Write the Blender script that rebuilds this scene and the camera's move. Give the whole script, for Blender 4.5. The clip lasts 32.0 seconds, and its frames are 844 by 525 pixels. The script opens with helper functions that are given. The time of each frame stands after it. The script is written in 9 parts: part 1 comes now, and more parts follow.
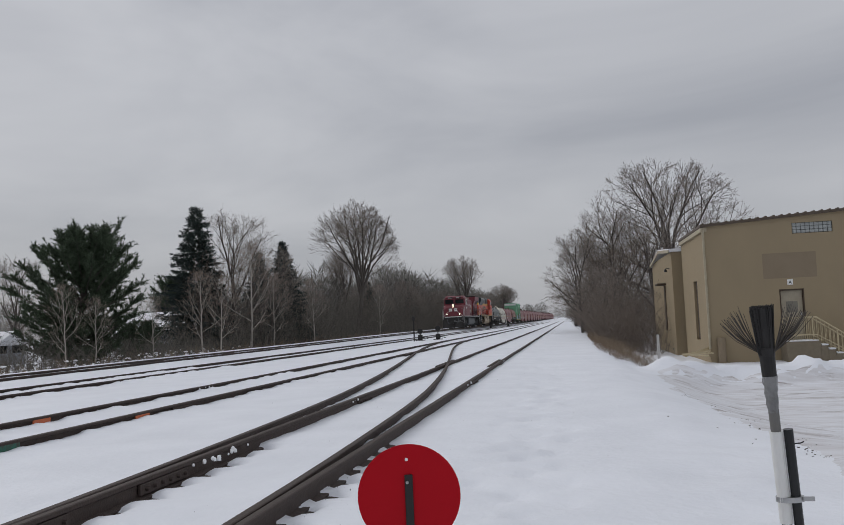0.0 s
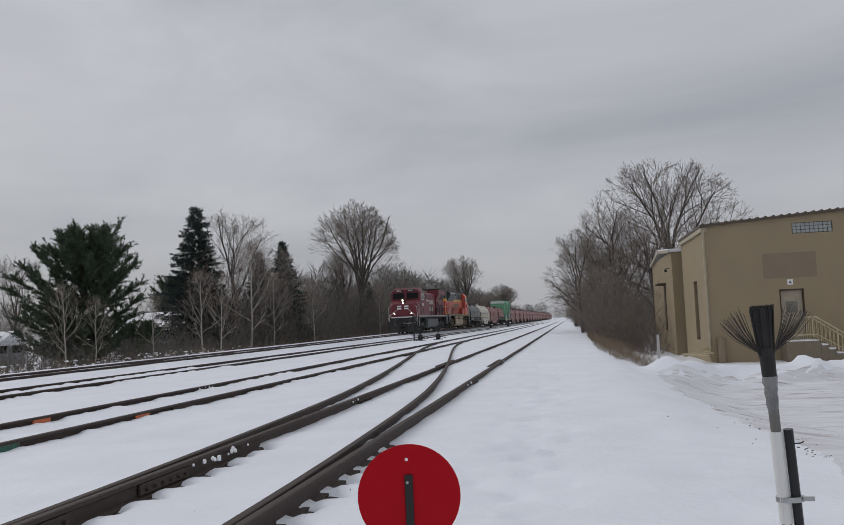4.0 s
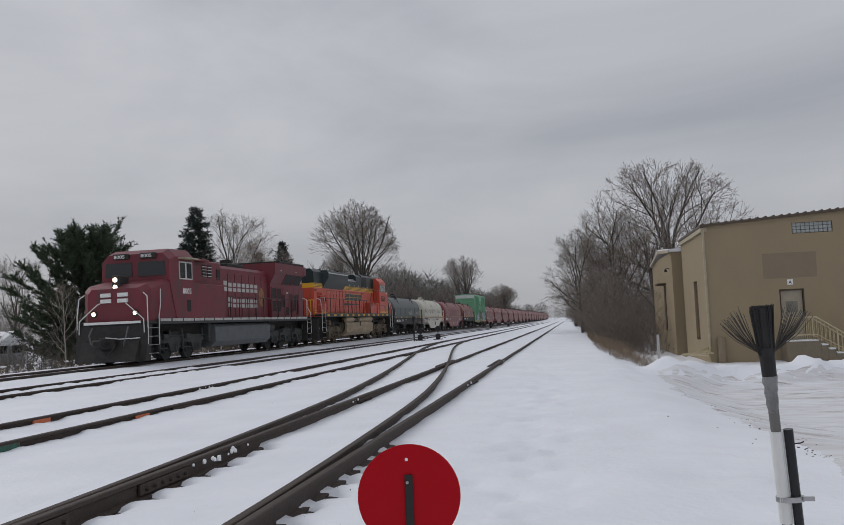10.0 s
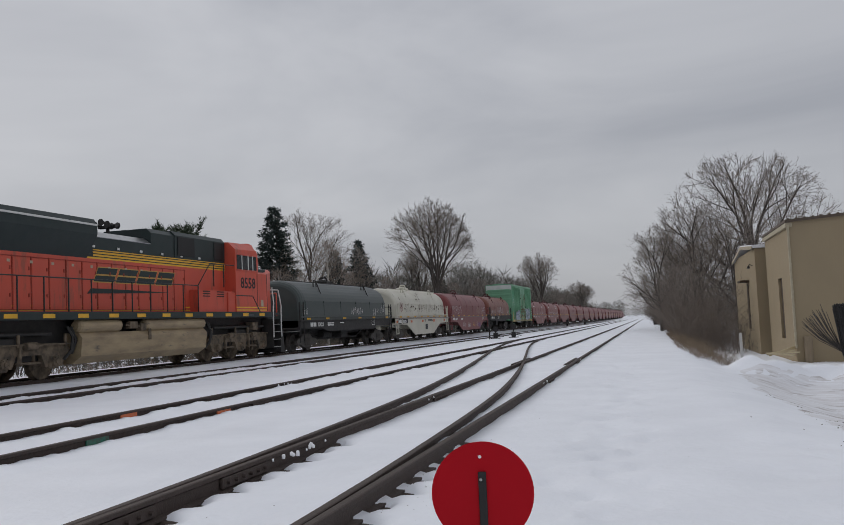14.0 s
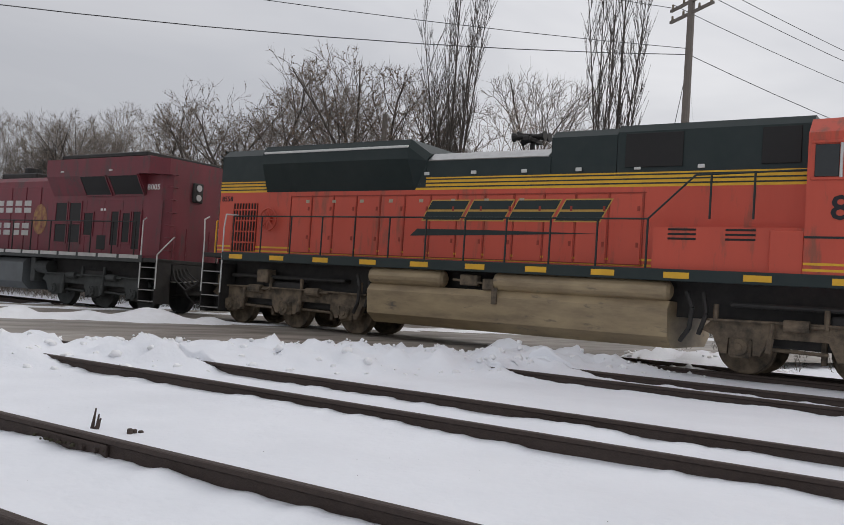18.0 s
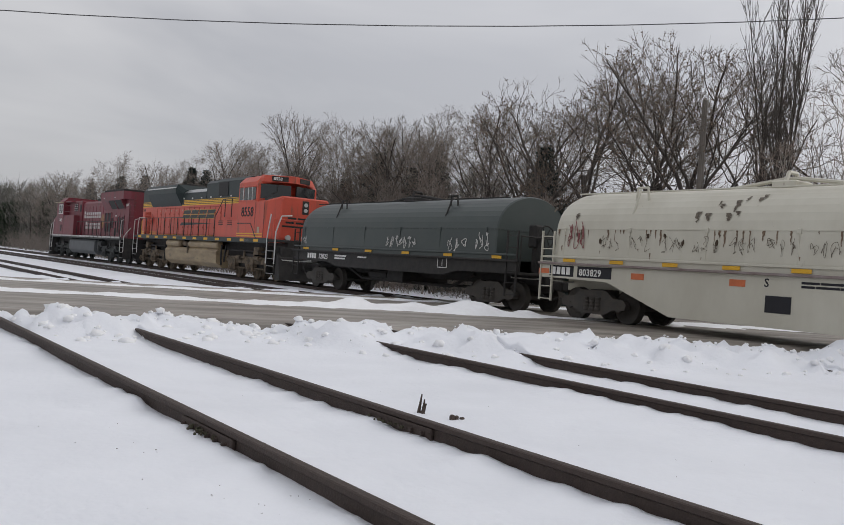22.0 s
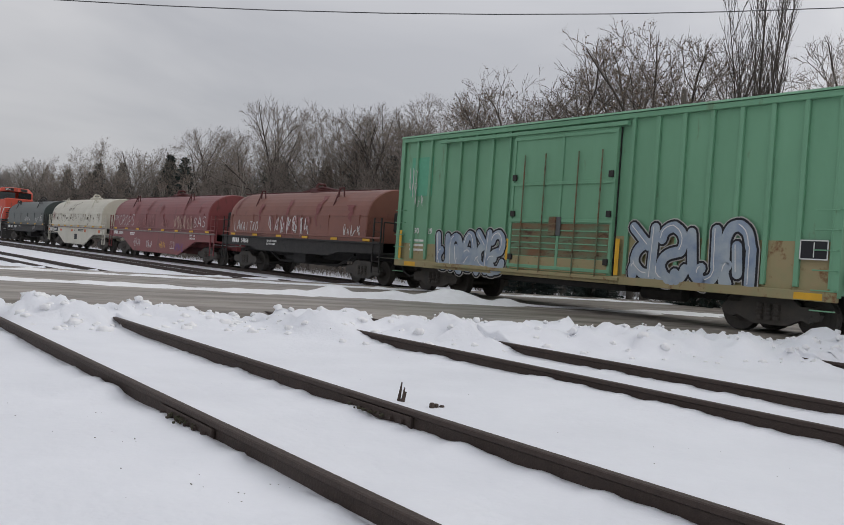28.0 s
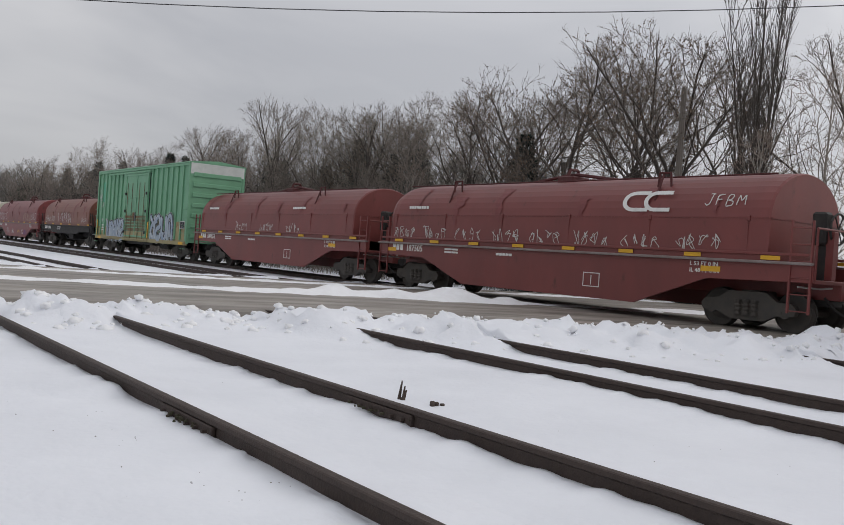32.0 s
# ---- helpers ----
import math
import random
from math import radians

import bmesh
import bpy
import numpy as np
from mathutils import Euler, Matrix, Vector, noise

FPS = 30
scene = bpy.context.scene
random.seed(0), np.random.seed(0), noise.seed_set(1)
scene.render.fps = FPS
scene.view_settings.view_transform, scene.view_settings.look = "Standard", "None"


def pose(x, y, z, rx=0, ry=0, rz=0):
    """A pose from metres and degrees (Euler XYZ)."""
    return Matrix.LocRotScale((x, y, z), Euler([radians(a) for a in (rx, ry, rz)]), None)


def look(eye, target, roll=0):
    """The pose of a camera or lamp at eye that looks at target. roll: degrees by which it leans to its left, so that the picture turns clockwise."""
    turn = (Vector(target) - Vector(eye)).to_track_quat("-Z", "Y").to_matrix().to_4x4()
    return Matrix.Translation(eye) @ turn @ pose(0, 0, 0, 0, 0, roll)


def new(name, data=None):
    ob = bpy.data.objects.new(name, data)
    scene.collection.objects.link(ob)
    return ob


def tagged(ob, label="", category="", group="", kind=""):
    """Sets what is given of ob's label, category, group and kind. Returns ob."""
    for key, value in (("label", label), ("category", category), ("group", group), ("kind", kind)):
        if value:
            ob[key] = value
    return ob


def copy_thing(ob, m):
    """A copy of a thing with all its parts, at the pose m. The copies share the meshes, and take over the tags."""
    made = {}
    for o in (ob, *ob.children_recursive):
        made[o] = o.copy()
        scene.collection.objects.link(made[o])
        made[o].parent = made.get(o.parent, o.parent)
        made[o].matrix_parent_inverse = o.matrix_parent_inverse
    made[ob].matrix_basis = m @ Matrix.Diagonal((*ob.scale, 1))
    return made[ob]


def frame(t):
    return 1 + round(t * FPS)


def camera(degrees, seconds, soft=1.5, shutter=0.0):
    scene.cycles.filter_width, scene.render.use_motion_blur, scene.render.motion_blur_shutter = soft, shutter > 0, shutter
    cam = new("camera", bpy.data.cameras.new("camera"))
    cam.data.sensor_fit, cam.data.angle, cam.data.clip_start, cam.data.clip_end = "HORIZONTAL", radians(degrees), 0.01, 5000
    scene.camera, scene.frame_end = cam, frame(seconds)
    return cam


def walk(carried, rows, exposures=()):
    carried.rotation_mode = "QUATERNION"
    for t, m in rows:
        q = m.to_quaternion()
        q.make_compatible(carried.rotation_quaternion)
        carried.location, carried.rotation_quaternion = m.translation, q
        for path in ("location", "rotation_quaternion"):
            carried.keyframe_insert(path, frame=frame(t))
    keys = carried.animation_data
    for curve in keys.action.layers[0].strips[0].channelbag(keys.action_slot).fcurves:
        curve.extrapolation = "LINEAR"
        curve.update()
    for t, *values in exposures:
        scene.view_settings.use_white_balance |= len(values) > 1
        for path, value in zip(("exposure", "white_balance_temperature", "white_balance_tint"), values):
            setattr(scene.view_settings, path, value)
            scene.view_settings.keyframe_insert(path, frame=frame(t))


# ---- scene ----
import itertools

SECONDS = 32.0
cam = camera(51.72, SECONDS, soft=0.75)
PATH = [
    (0.0, pose(0.000, 0.000, 1.156, 94.02, 2.54, 9.68)),
    (13.6, pose(0.000, 0.000, 1.156, 94.02, 2.54, 9.68)),
    (13.8, pose(0.001, -0.002, 1.156, 94.06, 2.51, 10.58)),
    (13.9, pose(0.004, -0.005, 1.156, 94.08, 2.50, 11.63)),
    (14.0, pose(0.008, -0.012, 1.156, 94.10, 2.49, 14.63)),
    (14.1, pose(0.012, -0.030, 1.156, 94.20, 2.19, 18.46)),
    (14.2, pose(0.016, -0.055, 1.156, 94.30, 1.89, 22.94)),
    (14.3, pose(0.020, -0.085, 1.156, 94.40, 1.60, 27.87)),
    (14.4, pose(0.023, -0.120, 1.156, 94.50, 1.30, 33.10)),
    (14.5, pose(0.028, -0.157, 1.156, 94.60, 1.00, 38.58)),
    (14.6, pose(0.028, -0.195, 1.156, 94.61, 0.74, 43.96)),
    (14.8, pose(0.029, -0.272, 1.156, 94.62, 0.22, 54.12)),
    (15.0, pose(0.029, -0.350, 1.156, 94.63, -0.30, 63.47)),
    (15.3, pose(0.030, -0.470, 1.152, 94.41, -0.93, 72.33)),
    (15.5, pose(0.050, -0.550, 1.149, 94.27, -1.36, 77.90)),
    (17.5, pose(0.249, -1.200, 1.121, 92.63, -3.71, 113.94)),
    (18.0, pose(0.249, -1.200, 1.121, 92.07, -3.79, 124.23)),
    (18.3, pose(0.249, -1.200, 1.121, 91.44, -3.76, 130.05)),
    (18.5, pose(0.249, -1.200, 1.121, 91.36, -4.07, 133.10)),
    (19.0, pose(0.249, -1.200, 1.121, 90.95, -3.93, 139.77)),
    (19.5, pose(0.249, -1.200, 1.121, 90.59, -3.95, 146.21)),
    (20.0, pose(0.249, -1.200, 1.121, 90.47, -3.98, 146.30)),
    (20.5, pose(0.249, -1.200, 1.121, 90.47, -3.95, 145.38)),
    (21.0, pose(0.249, -1.200, 1.121, 90.39, -3.95, 145.08)),
    (22.0, pose(0.249, -1.200, 1.121, 90.29, -3.95, 144.75)),
    (23.0, pose(0.249, -1.200, 1.121, 90.26, -4.00, 144.48)),
    (24.0, pose(0.249, -1.200, 1.121, 90.27, -4.02, 144.26)),
    (25.0, pose(0.249, -1.200, 1.121, 90.28, -3.98, 144.11)),
    (25.5, pose(0.249, -1.200, 1.121, 89.98, -3.98, 143.78)),
    (27.5, pose(0.249, -1.200, 1.121, 89.64, -4.01, 143.44)),
    (29.0, pose(0.249, -1.200, 1.121, 89.57, -4.01, 143.44)),
    (30.5, pose(0.249, -1.200, 1.121, 89.55, -3.95, 143.45)),
    (32.0, pose(0.249, -1.200, 1.121, 89.51, -3.95, 143.45)),
]

walk(cam, PATH, exposures=[(0.0, 0.0, 6500, 10), (14.2, 0.0, 6500, 10), (15.4, 0.27, 6680, 10), (17.5, 0.3, 6700, 10), (20.0, 0.26, 6700, 10), (32.0, 0.24, 6700, 10)])

# ---- overcast daylight ----
SUN_AZ, SUN_EL = 60.0, 32.0
world = bpy.data.worlds.new("overcast")
scene.world = world
world.use_nodes = True
wt = world.node_tree
for n in list(wt.nodes):
    wt.nodes.remove(n)


def wnode(kind, **kw):
    n = wt.nodes.new(kind)
    for k, v in kw.items():
        n.inputs[k].default_value = v
    return n


w_out = wnode("ShaderNodeOutputWorld")
w_bg = wnode("ShaderNodeBackground", Strength=0.82)
w_sky = wnode("ShaderNodeTexSky")
w_sky.sky_type = "NISHITA"
w_sky.sun_disc = False
w_sky.sun_elevation = radians(SUN_EL)
w_sky.sun_rotation = radians(-SUN_AZ)
w_co = wnode("ShaderNodeTexCoord")
w_map = wnode("ShaderNodeMapping")
w_map.inputs["Scale"].default_value = (1.0, 1.0, 3.2)
w_map.inputs["Location"].default_value = (3.1, 1.7, 0.4)
w_n1 = wnode("ShaderNodeTexNoise", Scale=1.7, Detail=5.0, Roughness=0.52, Distortion=0.5)
w_ramp = wnode("ShaderNodeValToRGB")
cr = w_ramp.color_ramp
cr.elements[0].position, cr.elements[0].color = 0.32, (0.422, 0.437, 0.48, 1)
cr.elements[1].position, cr.elements[1].color = 0.70, (0.645, 0.655, 0.688, 1)
w_sep = wnode("ShaderNodeSeparateXYZ")
w_up = wnode("ShaderNodeMapRange")
w_up.inputs["From Min"].default_value, w_up.inputs["From Max"].default_value = 0.0, 1.0
w_up.inputs["To Min"].default_value, w_up.inputs["To Max"].default_value = 0.93, 1.5
# the thin place in the cloud, in the sun's quarter
w_dot = wt.nodes.new("ShaderNodeVectorMath")
w_dot.operation = "DOT_PRODUCT"
w_dot.inputs[1].default_value = Vector((-0.93, -0.25, 0.28)).normalized()
w_thin = wnode("ShaderNodeMapRange")
w_thin.interpolation_type = "SMOOTHSTEP"
w_thin.inputs["From Min"].default_value, w_thin.inputs["From Max"].default_value = 0.35, 1.0
w_thin.inputs["To Min"].default_value, w_thin.inputs["To Max"].default_value = 0.98, 1.19
w_both = wt.nodes.new("ShaderNodeMath")
w_both.operation = "MULTIPLY"
w_mul = wt.nodes.new("ShaderNodeVectorMath")
w_mul.operation = "SCALE"
w_mix = wt.nodes.new("ShaderNodeMix")
w_mix.data_type = "RGBA"
w_mix.inputs[0].default_value = 0.94
w_dim = wt.nodes.new("ShaderNodeVectorMath")
w_dim.operation = "SCALE"
w_dim.inputs["Scale"].default_value = 0.1
L = wt.links.new
L(w_co.outputs["Generated"], w_map.inputs["Vector"])
L(w_map.outputs["Vector"], w_n1.inputs["Vector"])
L(w_n1.outputs["Fac"], w_ramp.inputs["Fac"])
L(w_co.outputs["Generated"], w_sep.inputs[0])
L(w_sep.outputs["Z"], w_up.inputs["Value"])
L(w_ramp.outputs["Color"], w_mul.inputs[0])
L(w_co.outputs["Generated"], w_dot.inputs[0])
L(w_dot.outputs["Value"], w_thin.inputs["Value"])
L(w_up.outputs["Result"], w_both.inputs[0])
L(w_thin.outputs["Result"], w_both.inputs[1])
L(w_both.outputs[0], w_mul.inputs["Scale"])
L(w_sky.outputs["Color"], w_dim.inputs[0])
L(w_dim.outputs[0], w_mix.inputs[6])
L(w_mul.outputs[0], w_mix.inputs[7])
L(w_mix.outputs[2], w_bg.inputs["Color"])
L(w_bg.outputs[0], w_out.inputs["Surface"])

sun_data = bpy.data.lights.new("sun", "SUN")
sun_data.energy, sun_data.angle, sun_data.color = 0.7, radians(25), (1.0, 0.97, 0.93)
sun = new("sun", sun_data)
sun_dir = Vector((-math.sin(radians(SUN_AZ)) * math.cos(radians(SUN_EL)), math.cos(radians(SUN_AZ)) * math.cos(radians(SUN_EL)), math.sin(radians(SUN_EL))))
sun.matrix_world = look(sun_dir * 200, (0, 0, 0))


# ---- materials ----
def material(name, colour, rough=0.6, metal=0.0, second=None, scale=6.0, amount=0.5, bump=0.15, bump_scale=40.0, dirt=None, dirt_scale=2.0, dirt_at=0.55, stretch=(1, 1, 1), spec=0.4, island=0.0):
    """Base colour with grain and larger stains, and a fine relief."""
    m = bpy.data.materials.new(name)
    m.use_nodes = True
    t = m.node_tree
    b = t.nodes["Principled BSDF"]
    b.inputs["Roughness"].default_value, b.inputs["Metallic"].default_value = rough, metal
    b.inputs["Specular IOR Level"].default_value = spec
    co = t.nodes.new("ShaderNodeTexCoord")
    mp = t.nodes.new("ShaderNodeMapping")
    mp.inputs["Scale"].default_value = stretch
    t.links.new(co.outputs["Object"], mp.inputs["Vector"])
    n = t.nodes.new("ShaderNodeTexNoise")
    n.inputs["Scale"].default_value, n.inputs["Detail"].default_value, n.inputs["Roughness"].default_value = scale, 6.0, 0.6
    t.links.new(mp.outputs["Vector"], n.inputs["Vector"])
    mix = t.nodes.new("ShaderNodeMix")
    mix.data_type = "RGBA"
    second = second or tuple(c * 0.7 for c in colour)
    mix.inputs[6].default_value, mix.inputs[7].default_value = (*colour, 1), (*second, 1)
    mr = t.nodes.new("ShaderNodeMapRange")
    mr.inputs["From Min"].default_value, mr.inputs["From Max"].default_value = 0.35, 0.68
    mr.inputs["To Max"].default_value = amount
    t.links.new(n.outputs["Fac"], mr.inputs["Value"])
    t.links.new(mr.outputs["Result"], mix.inputs[0])
    last = mix.outputs[2]
    if dirt:
        n2 = t.nodes.new("ShaderNodeTexNoise")
        n2.inputs["Scale"].default_value, n2.inputs["Detail"].default_value = dirt_scale, 9.0
        n2.inputs["Roughness"].default_value = 0.68
        t.links.new(mp.outputs["Vector"], n2.inputs["Vector"])
        r2 = t.nodes.new("ShaderNodeMapRange")
        r2.inputs["From Min"].default_value, r2.inputs["From Max"].default_value = dirt_at, dirt_at + 0.12
        t.links.new(n2.outputs["Fac"], r2.inputs["Value"])
        m2 = t.nodes.new("ShaderNodeMix")
        m2.data_type = "RGBA"
        m2.inputs[7].default_value = (*dirt, 1)
        t.links.new(r2.outputs["Result"], m2.inputs[0])
        t.links.new(last, m2.inputs[6])
        last = m2.outputs[2]
    if island:
        g = t.nodes.new("ShaderNodeNewGeometry")
        ri = t.nodes.new("ShaderNodeMapRange")
        ri.inputs["To Min"].default_value, ri.inputs["To Max"].default_value = 1 - island, 1 + island
        t.links.new(g.outputs["Random Per Island"], ri.inputs["Value"])
        sc = t.nodes.new("ShaderNodeVectorMath")
        sc.operation = "SCALE"
        t.links.new(last, sc.inputs[0])
        t.links.new(ri.outputs["Result"], sc.inputs["Scale"])
        last = sc.outputs[0]
    t.links.new(last, b.inputs["Base Color"])
    if bump:
        n3 = t.nodes.new("ShaderNodeTexNoise")
        n3.inputs["Scale"].default_value, n3.inputs["Detail"].default_value = bump_scale, 4.0
        t.links.new(mp.outputs["Vector"], n3.inputs["Vector"])
        bp = t.nodes.new("ShaderNodeBump")
        bp.inputs["Strength"].default_value, bp.inputs["Distance"].default_value = bump, 0.02
        t.links.new(n3.outputs["Fac"], bp.inputs["Height"])
        t.links.new(bp.outputs["Normal"], b.inputs["Normal"])
    return m


def glow(name, colour, strength):
    m = material(name, colour, 0.3)
    b = m.node_tree.nodes["Principled BSDF"]
    b.inputs["Emission Color"].default_value = (*colour, 1)
    b.inputs["Emission Strength"].default_value = strength
    return m


WEED = material("dark_green_weed", (0.05, 0.055, 0.03), 0.9, second=(0.05, 0.035, 0.025), scale=20.0, amount=1.0)
SNOW = material("snow", (0.805, 0.825, 0.872), 0.55, second=(0.725, 0.745, 0.792), scale=0.8, amount=0.8, bump=0.55, bump_scale=14.0, dirt=(0.62, 0.62, 0.63), dirt_scale=14.0, dirt_at=0.70)
CLOD = material("snow_clod", (0.87, 0.88, 0.9), 0.6, second=(0.78, 0.78, 0.79), scale=5.0, amount=0.6, bump=0.35, bump_scale=25.0)
SLUSH = material("slush_road", (0.125, 0.108, 0.09), 0.5, second=(0.36, 0.325, 0.285), scale=1.3, amount=1.0, bump=0.5, bump_scale=9.0, dirt=(0.58, 0.57, 0.565), dirt_scale=1.1, dirt_at=0.6)
slush_map = SLUSH.node_tree.nodes["Mapping"]
slush_map.vector_type = "TEXTURE"
slush_map.inputs["Rotation"].default_value = (0, 0, radians(-16))
slush_map.inputs["Scale"].default_value = (3.6, 0.9, 1)
YARD = material("plowed_yard_snow", (0.76, 0.775, 0.815), 0.55, second=(0.56, 0.545, 0.555), scale=2.2, amount=0.9, bump=0.6, bump_scale=9.0, dirt=(0.3, 0.262, 0.25), dirt_scale=1.5, dirt_at=0.54, stretch=(0.35, 1.3, 1))
RAIL = material("rusty_rail", (0.07, 0.052, 0.045), 0.65, 0.1, second=(0.04, 0.032, 0.03), scale=18.0, bump=0.3, bump_scale=60.0, spec=0.22)
TIE = material("old_tie_wood", (0.075, 0.055, 0.045), 0.85, second=(0.04, 0.03, 0.026), scale=14.0, stretch=(1, 8, 1))
ORANGE_MARK = material("orange_marking_paint", (0.62, 0.17, 0.07), 0.6)
GREEN_MARK = material("green_marking_paint", (0.03, 0.17, 0.115), 0.6, second=(0.06, 0.06, 0.05), scale=14.0, amount=0.9)
RED_MARK = material("red_marking_paint", (0.6, 0.1, 0.08), 0.6)
MAROON = material("maroon_loco_paint", (0.18, 0.029, 0.041), 0.5, second=(0.125, 0.027, 0.035), scale=1.5, amount=0.8, dirt=(0.095, 0.042, 0.044), dirt_scale=3.0, dirt_at=0.53, bump=0.05, stretch=(1, 1, 0.3))
ORANGE = material("orange_loco_paint", (0.56, 0.085, 0.05), 0.42, second=(0.44, 0.066, 0.042), scale=1.3, dirt=(0.27, 0.08, 0.05), dirt_scale=2.6, dirt_at=0.555, bump=0.05, stretch=(1, 1, 0.22))
GREENBLACK = material("dark_green_paint", (0.02, 0.031, 0.031), 0.42, second=(0.036, 0.044, 0.044), scale=2.0, bump=0.05, spec=0.25)
BLACK = material("black_underframe", (0.022, 0.021, 0.021), 0.7, second=(0.05, 0.045, 0.04), scale=5.0, bump=0.3)
GRIME = material("dusty_truck_steel", (0.19, 0.145, 0.1), 0.85, second=(0.05, 0.042, 0.033), scale=4.0, amount=1.0, bump=0.4)
DARKTRUCK = material("dark_truck_steel", (0.06, 0.065, 0.063), 0.75, second=(0.022, 0.022, 0.022), scale=4.0, bump=0.35)
CARTRUCK = material("car_truck_steel", (0.06, 0.056, 0.052), 0.75, second=(0.1, 0.085, 0.07), scale=4.0, bump=0.35)
YELLOW = material("yellow_stripe_paint", (0.75, 0.42, 0.03), 0.5, second=(0.55, 0.3, 0.03), scale=4.0, bump=0.0)
WHITE = material("white_paint", (0.78, 0.78, 0.76), 0.5, second=(0.55, 0.54, 0.52), scale=6.0, bump=0.0)
GOLD = material("gold_shield_paint", (0.5, 0.3, 0.07), 0.55, bump=0.0)
SHIELD = material("faded_gold_on_maroon", (0.34, 0.19, 0.06), 0.55, second=(0.17, 0.04, 0.04), scale=5.0, amount=1.0, bump=0.0)
TANK = material("dusty_tan_tank", (0.37, 0.285, 0.17), 0.5, second=(0.2, 0.15, 0.095), scale=1.6, amount=0.9, dirt=(0.12, 0.1, 0.08), dirt_scale=2.4, dirt_at=0.6, stretch=(1, 0.6, 2.2))
GREYTANK = material("grey_fuel_tank", (0.115, 0.125, 0.13), 0.6, second=(0.07, 0.075, 0.075), scale=2.0)
GLASS = material("dark_cab_glass", (0.02, 0.024, 0.026), 0.08, bump=0.0, spec=0.6)
GRILLE = material("dark_grille", (0.012, 0.011, 0.011), 0.6, bump=0.0)
CHROME = material("pale_grab_rail", (0.62, 0.62, 0.6), 0.4, 0.2, bump=0.0)
LAMP = glow("lit_headlight", (1.0, 0.8, 0.6), 4.0)
LENS = material("unlit_lens", (0.5, 0.5, 0.5), 0.15, bump=0.0)
DKGREEN = material("dark_green_hood", (0.046, 0.06, 0.058), 0.42, second=(0.065, 0.075, 0.07), scale=1.2, dirt=(0.09, 0.09, 0.085), dirt_scale=3.5, dirt_at=0.66, bump=0.06)
CREAM = material("cream_white_hood", (0.56, 0.54, 0.46), 0.45, second=(0.43, 0.405, 0.33), scale=1.2, dirt=(0.15, 0.085, 0.06), dirt_scale=4.0, dirt_at=0.66, bump=0.08, stretch=(1, 1, 0.5))
MAROONCAR = material("maroon_coil_hood", (0.215, 0.055, 0.056), 0.45, second=(0.15, 0.045, 0.046), scale=1.2, dirt=(0.09, 0.04, 0.036), dirt_scale=2.5, dirt_at=0.58, bump=0.06, stretch=(1, 1, 0.35))
BROWNCAR = material("brown_coil_hood", (0.22, 0.085, 0.062), 0.48, second=(0.16, 0.062, 0.05), scale=1.2, dirt=(0.1, 0.045, 0.035), dirt_scale=2.5, dirt_at=0.6, bump=0.06)
CNRED = material("oxide_red_hood", (0.195, 0.05, 0.046), 0.45, second=(0.135, 0.041, 0.038), scale=1.2, dirt=(0.1, 0.035, 0.03), dirt_scale=2.5, dirt_at=0.61, bump=0.06, stretch=(1, 1, 0.5))
BOXGREEN = material("faded_green_boxcar", (0.175, 0.385, 0.24), 0.55, second=(0.13, 0.3, 0.185), scale=1.0, dirt=(0.14, 0.2, 0.115), dirt_scale=2.5, dirt_at=0.62, bump=0.06, stretch=(1, 1, 0.3))
BOXPALE = material("bleached_boxcar_paint", (0.36, 0.29, 0.16), 0.7, second=(0.25, 0.29, 0.15), scale=2.5, dirt=(0.2, 0.1, 0.045), dirt_scale=3.0, dirt_at=0.56, bump=0.06)
ROOFSNOW = material("snow_dusted_roof", (0.6, 0.62, 0.6), 0.6, second=(0.4, 0.45, 0.42), scale=2.0)
MINT = material("fresh_green_patch", (0.12, 0.42, 0.27), 0.6, bump=0.0)
RUSTPANEL = material("rusty_door_plate", (0.2, 0.11, 0.06), 0.8, second=(0.12, 0.24, 0.15), scale=2.2, amount=0.9, dirt=(0.09, 0.045, 0.028), dirt_scale=3.4, dirt_at=0.54, stretch=(1, 0.5, 1.6))
PAINT_BLUE = material("pale_blue_spray_paint", (0.4, 0.46, 0.5), 0.6, second=(0.2, 0.27, 0.4), scale=2.2, amount=0.9, bump=0.0)
PAINT_BLACK = material("black_spray_paint", (0.015, 0.015, 0.02), 0.6, bump=0.0)
PAINT_WHITE = material("thin_white_spray_paint", (0.6, 0.59, 0.57), 0.6, bump=0.0)
PAINT_PURPLE = material("purple_spray_paint", (0.15, 0.06, 0.22), 0.6, bump=0.0)
STUCCO = material("tan_stucco", (0.3, 0.238, 0.15), 0.85, second=(0.262, 0.21, 0.135), scale=1.2, bump=0.3, bump_scale=50.0, dirt=(0.2, 0.15, 0.095), dirt_scale=0.7, dirt_at=0.66, stretch=(1, 1, 0.5))
STUCCO2 = material("repainted_stucco_patch", (0.24, 0.19, 0.13), 0.85, second=(0.21, 0.163, 0.11), scale=1.5, bump=0.3, bump_scale=50.0)
TRIMTAN = material("pale_tan_trim", (0.4, 0.35, 0.25), 0.6, bump=0.05)
ROOFMETAL = material("brown_metal_roof", (0.1, 0.075, 0.055), 0.6, bump=0.1)
GLASSBLOCK = material("glass_block", (0.37, 0.39, 0.38), 0.2, second=(0.2, 0.22, 0.22), scale=14.0, bump=0.2)
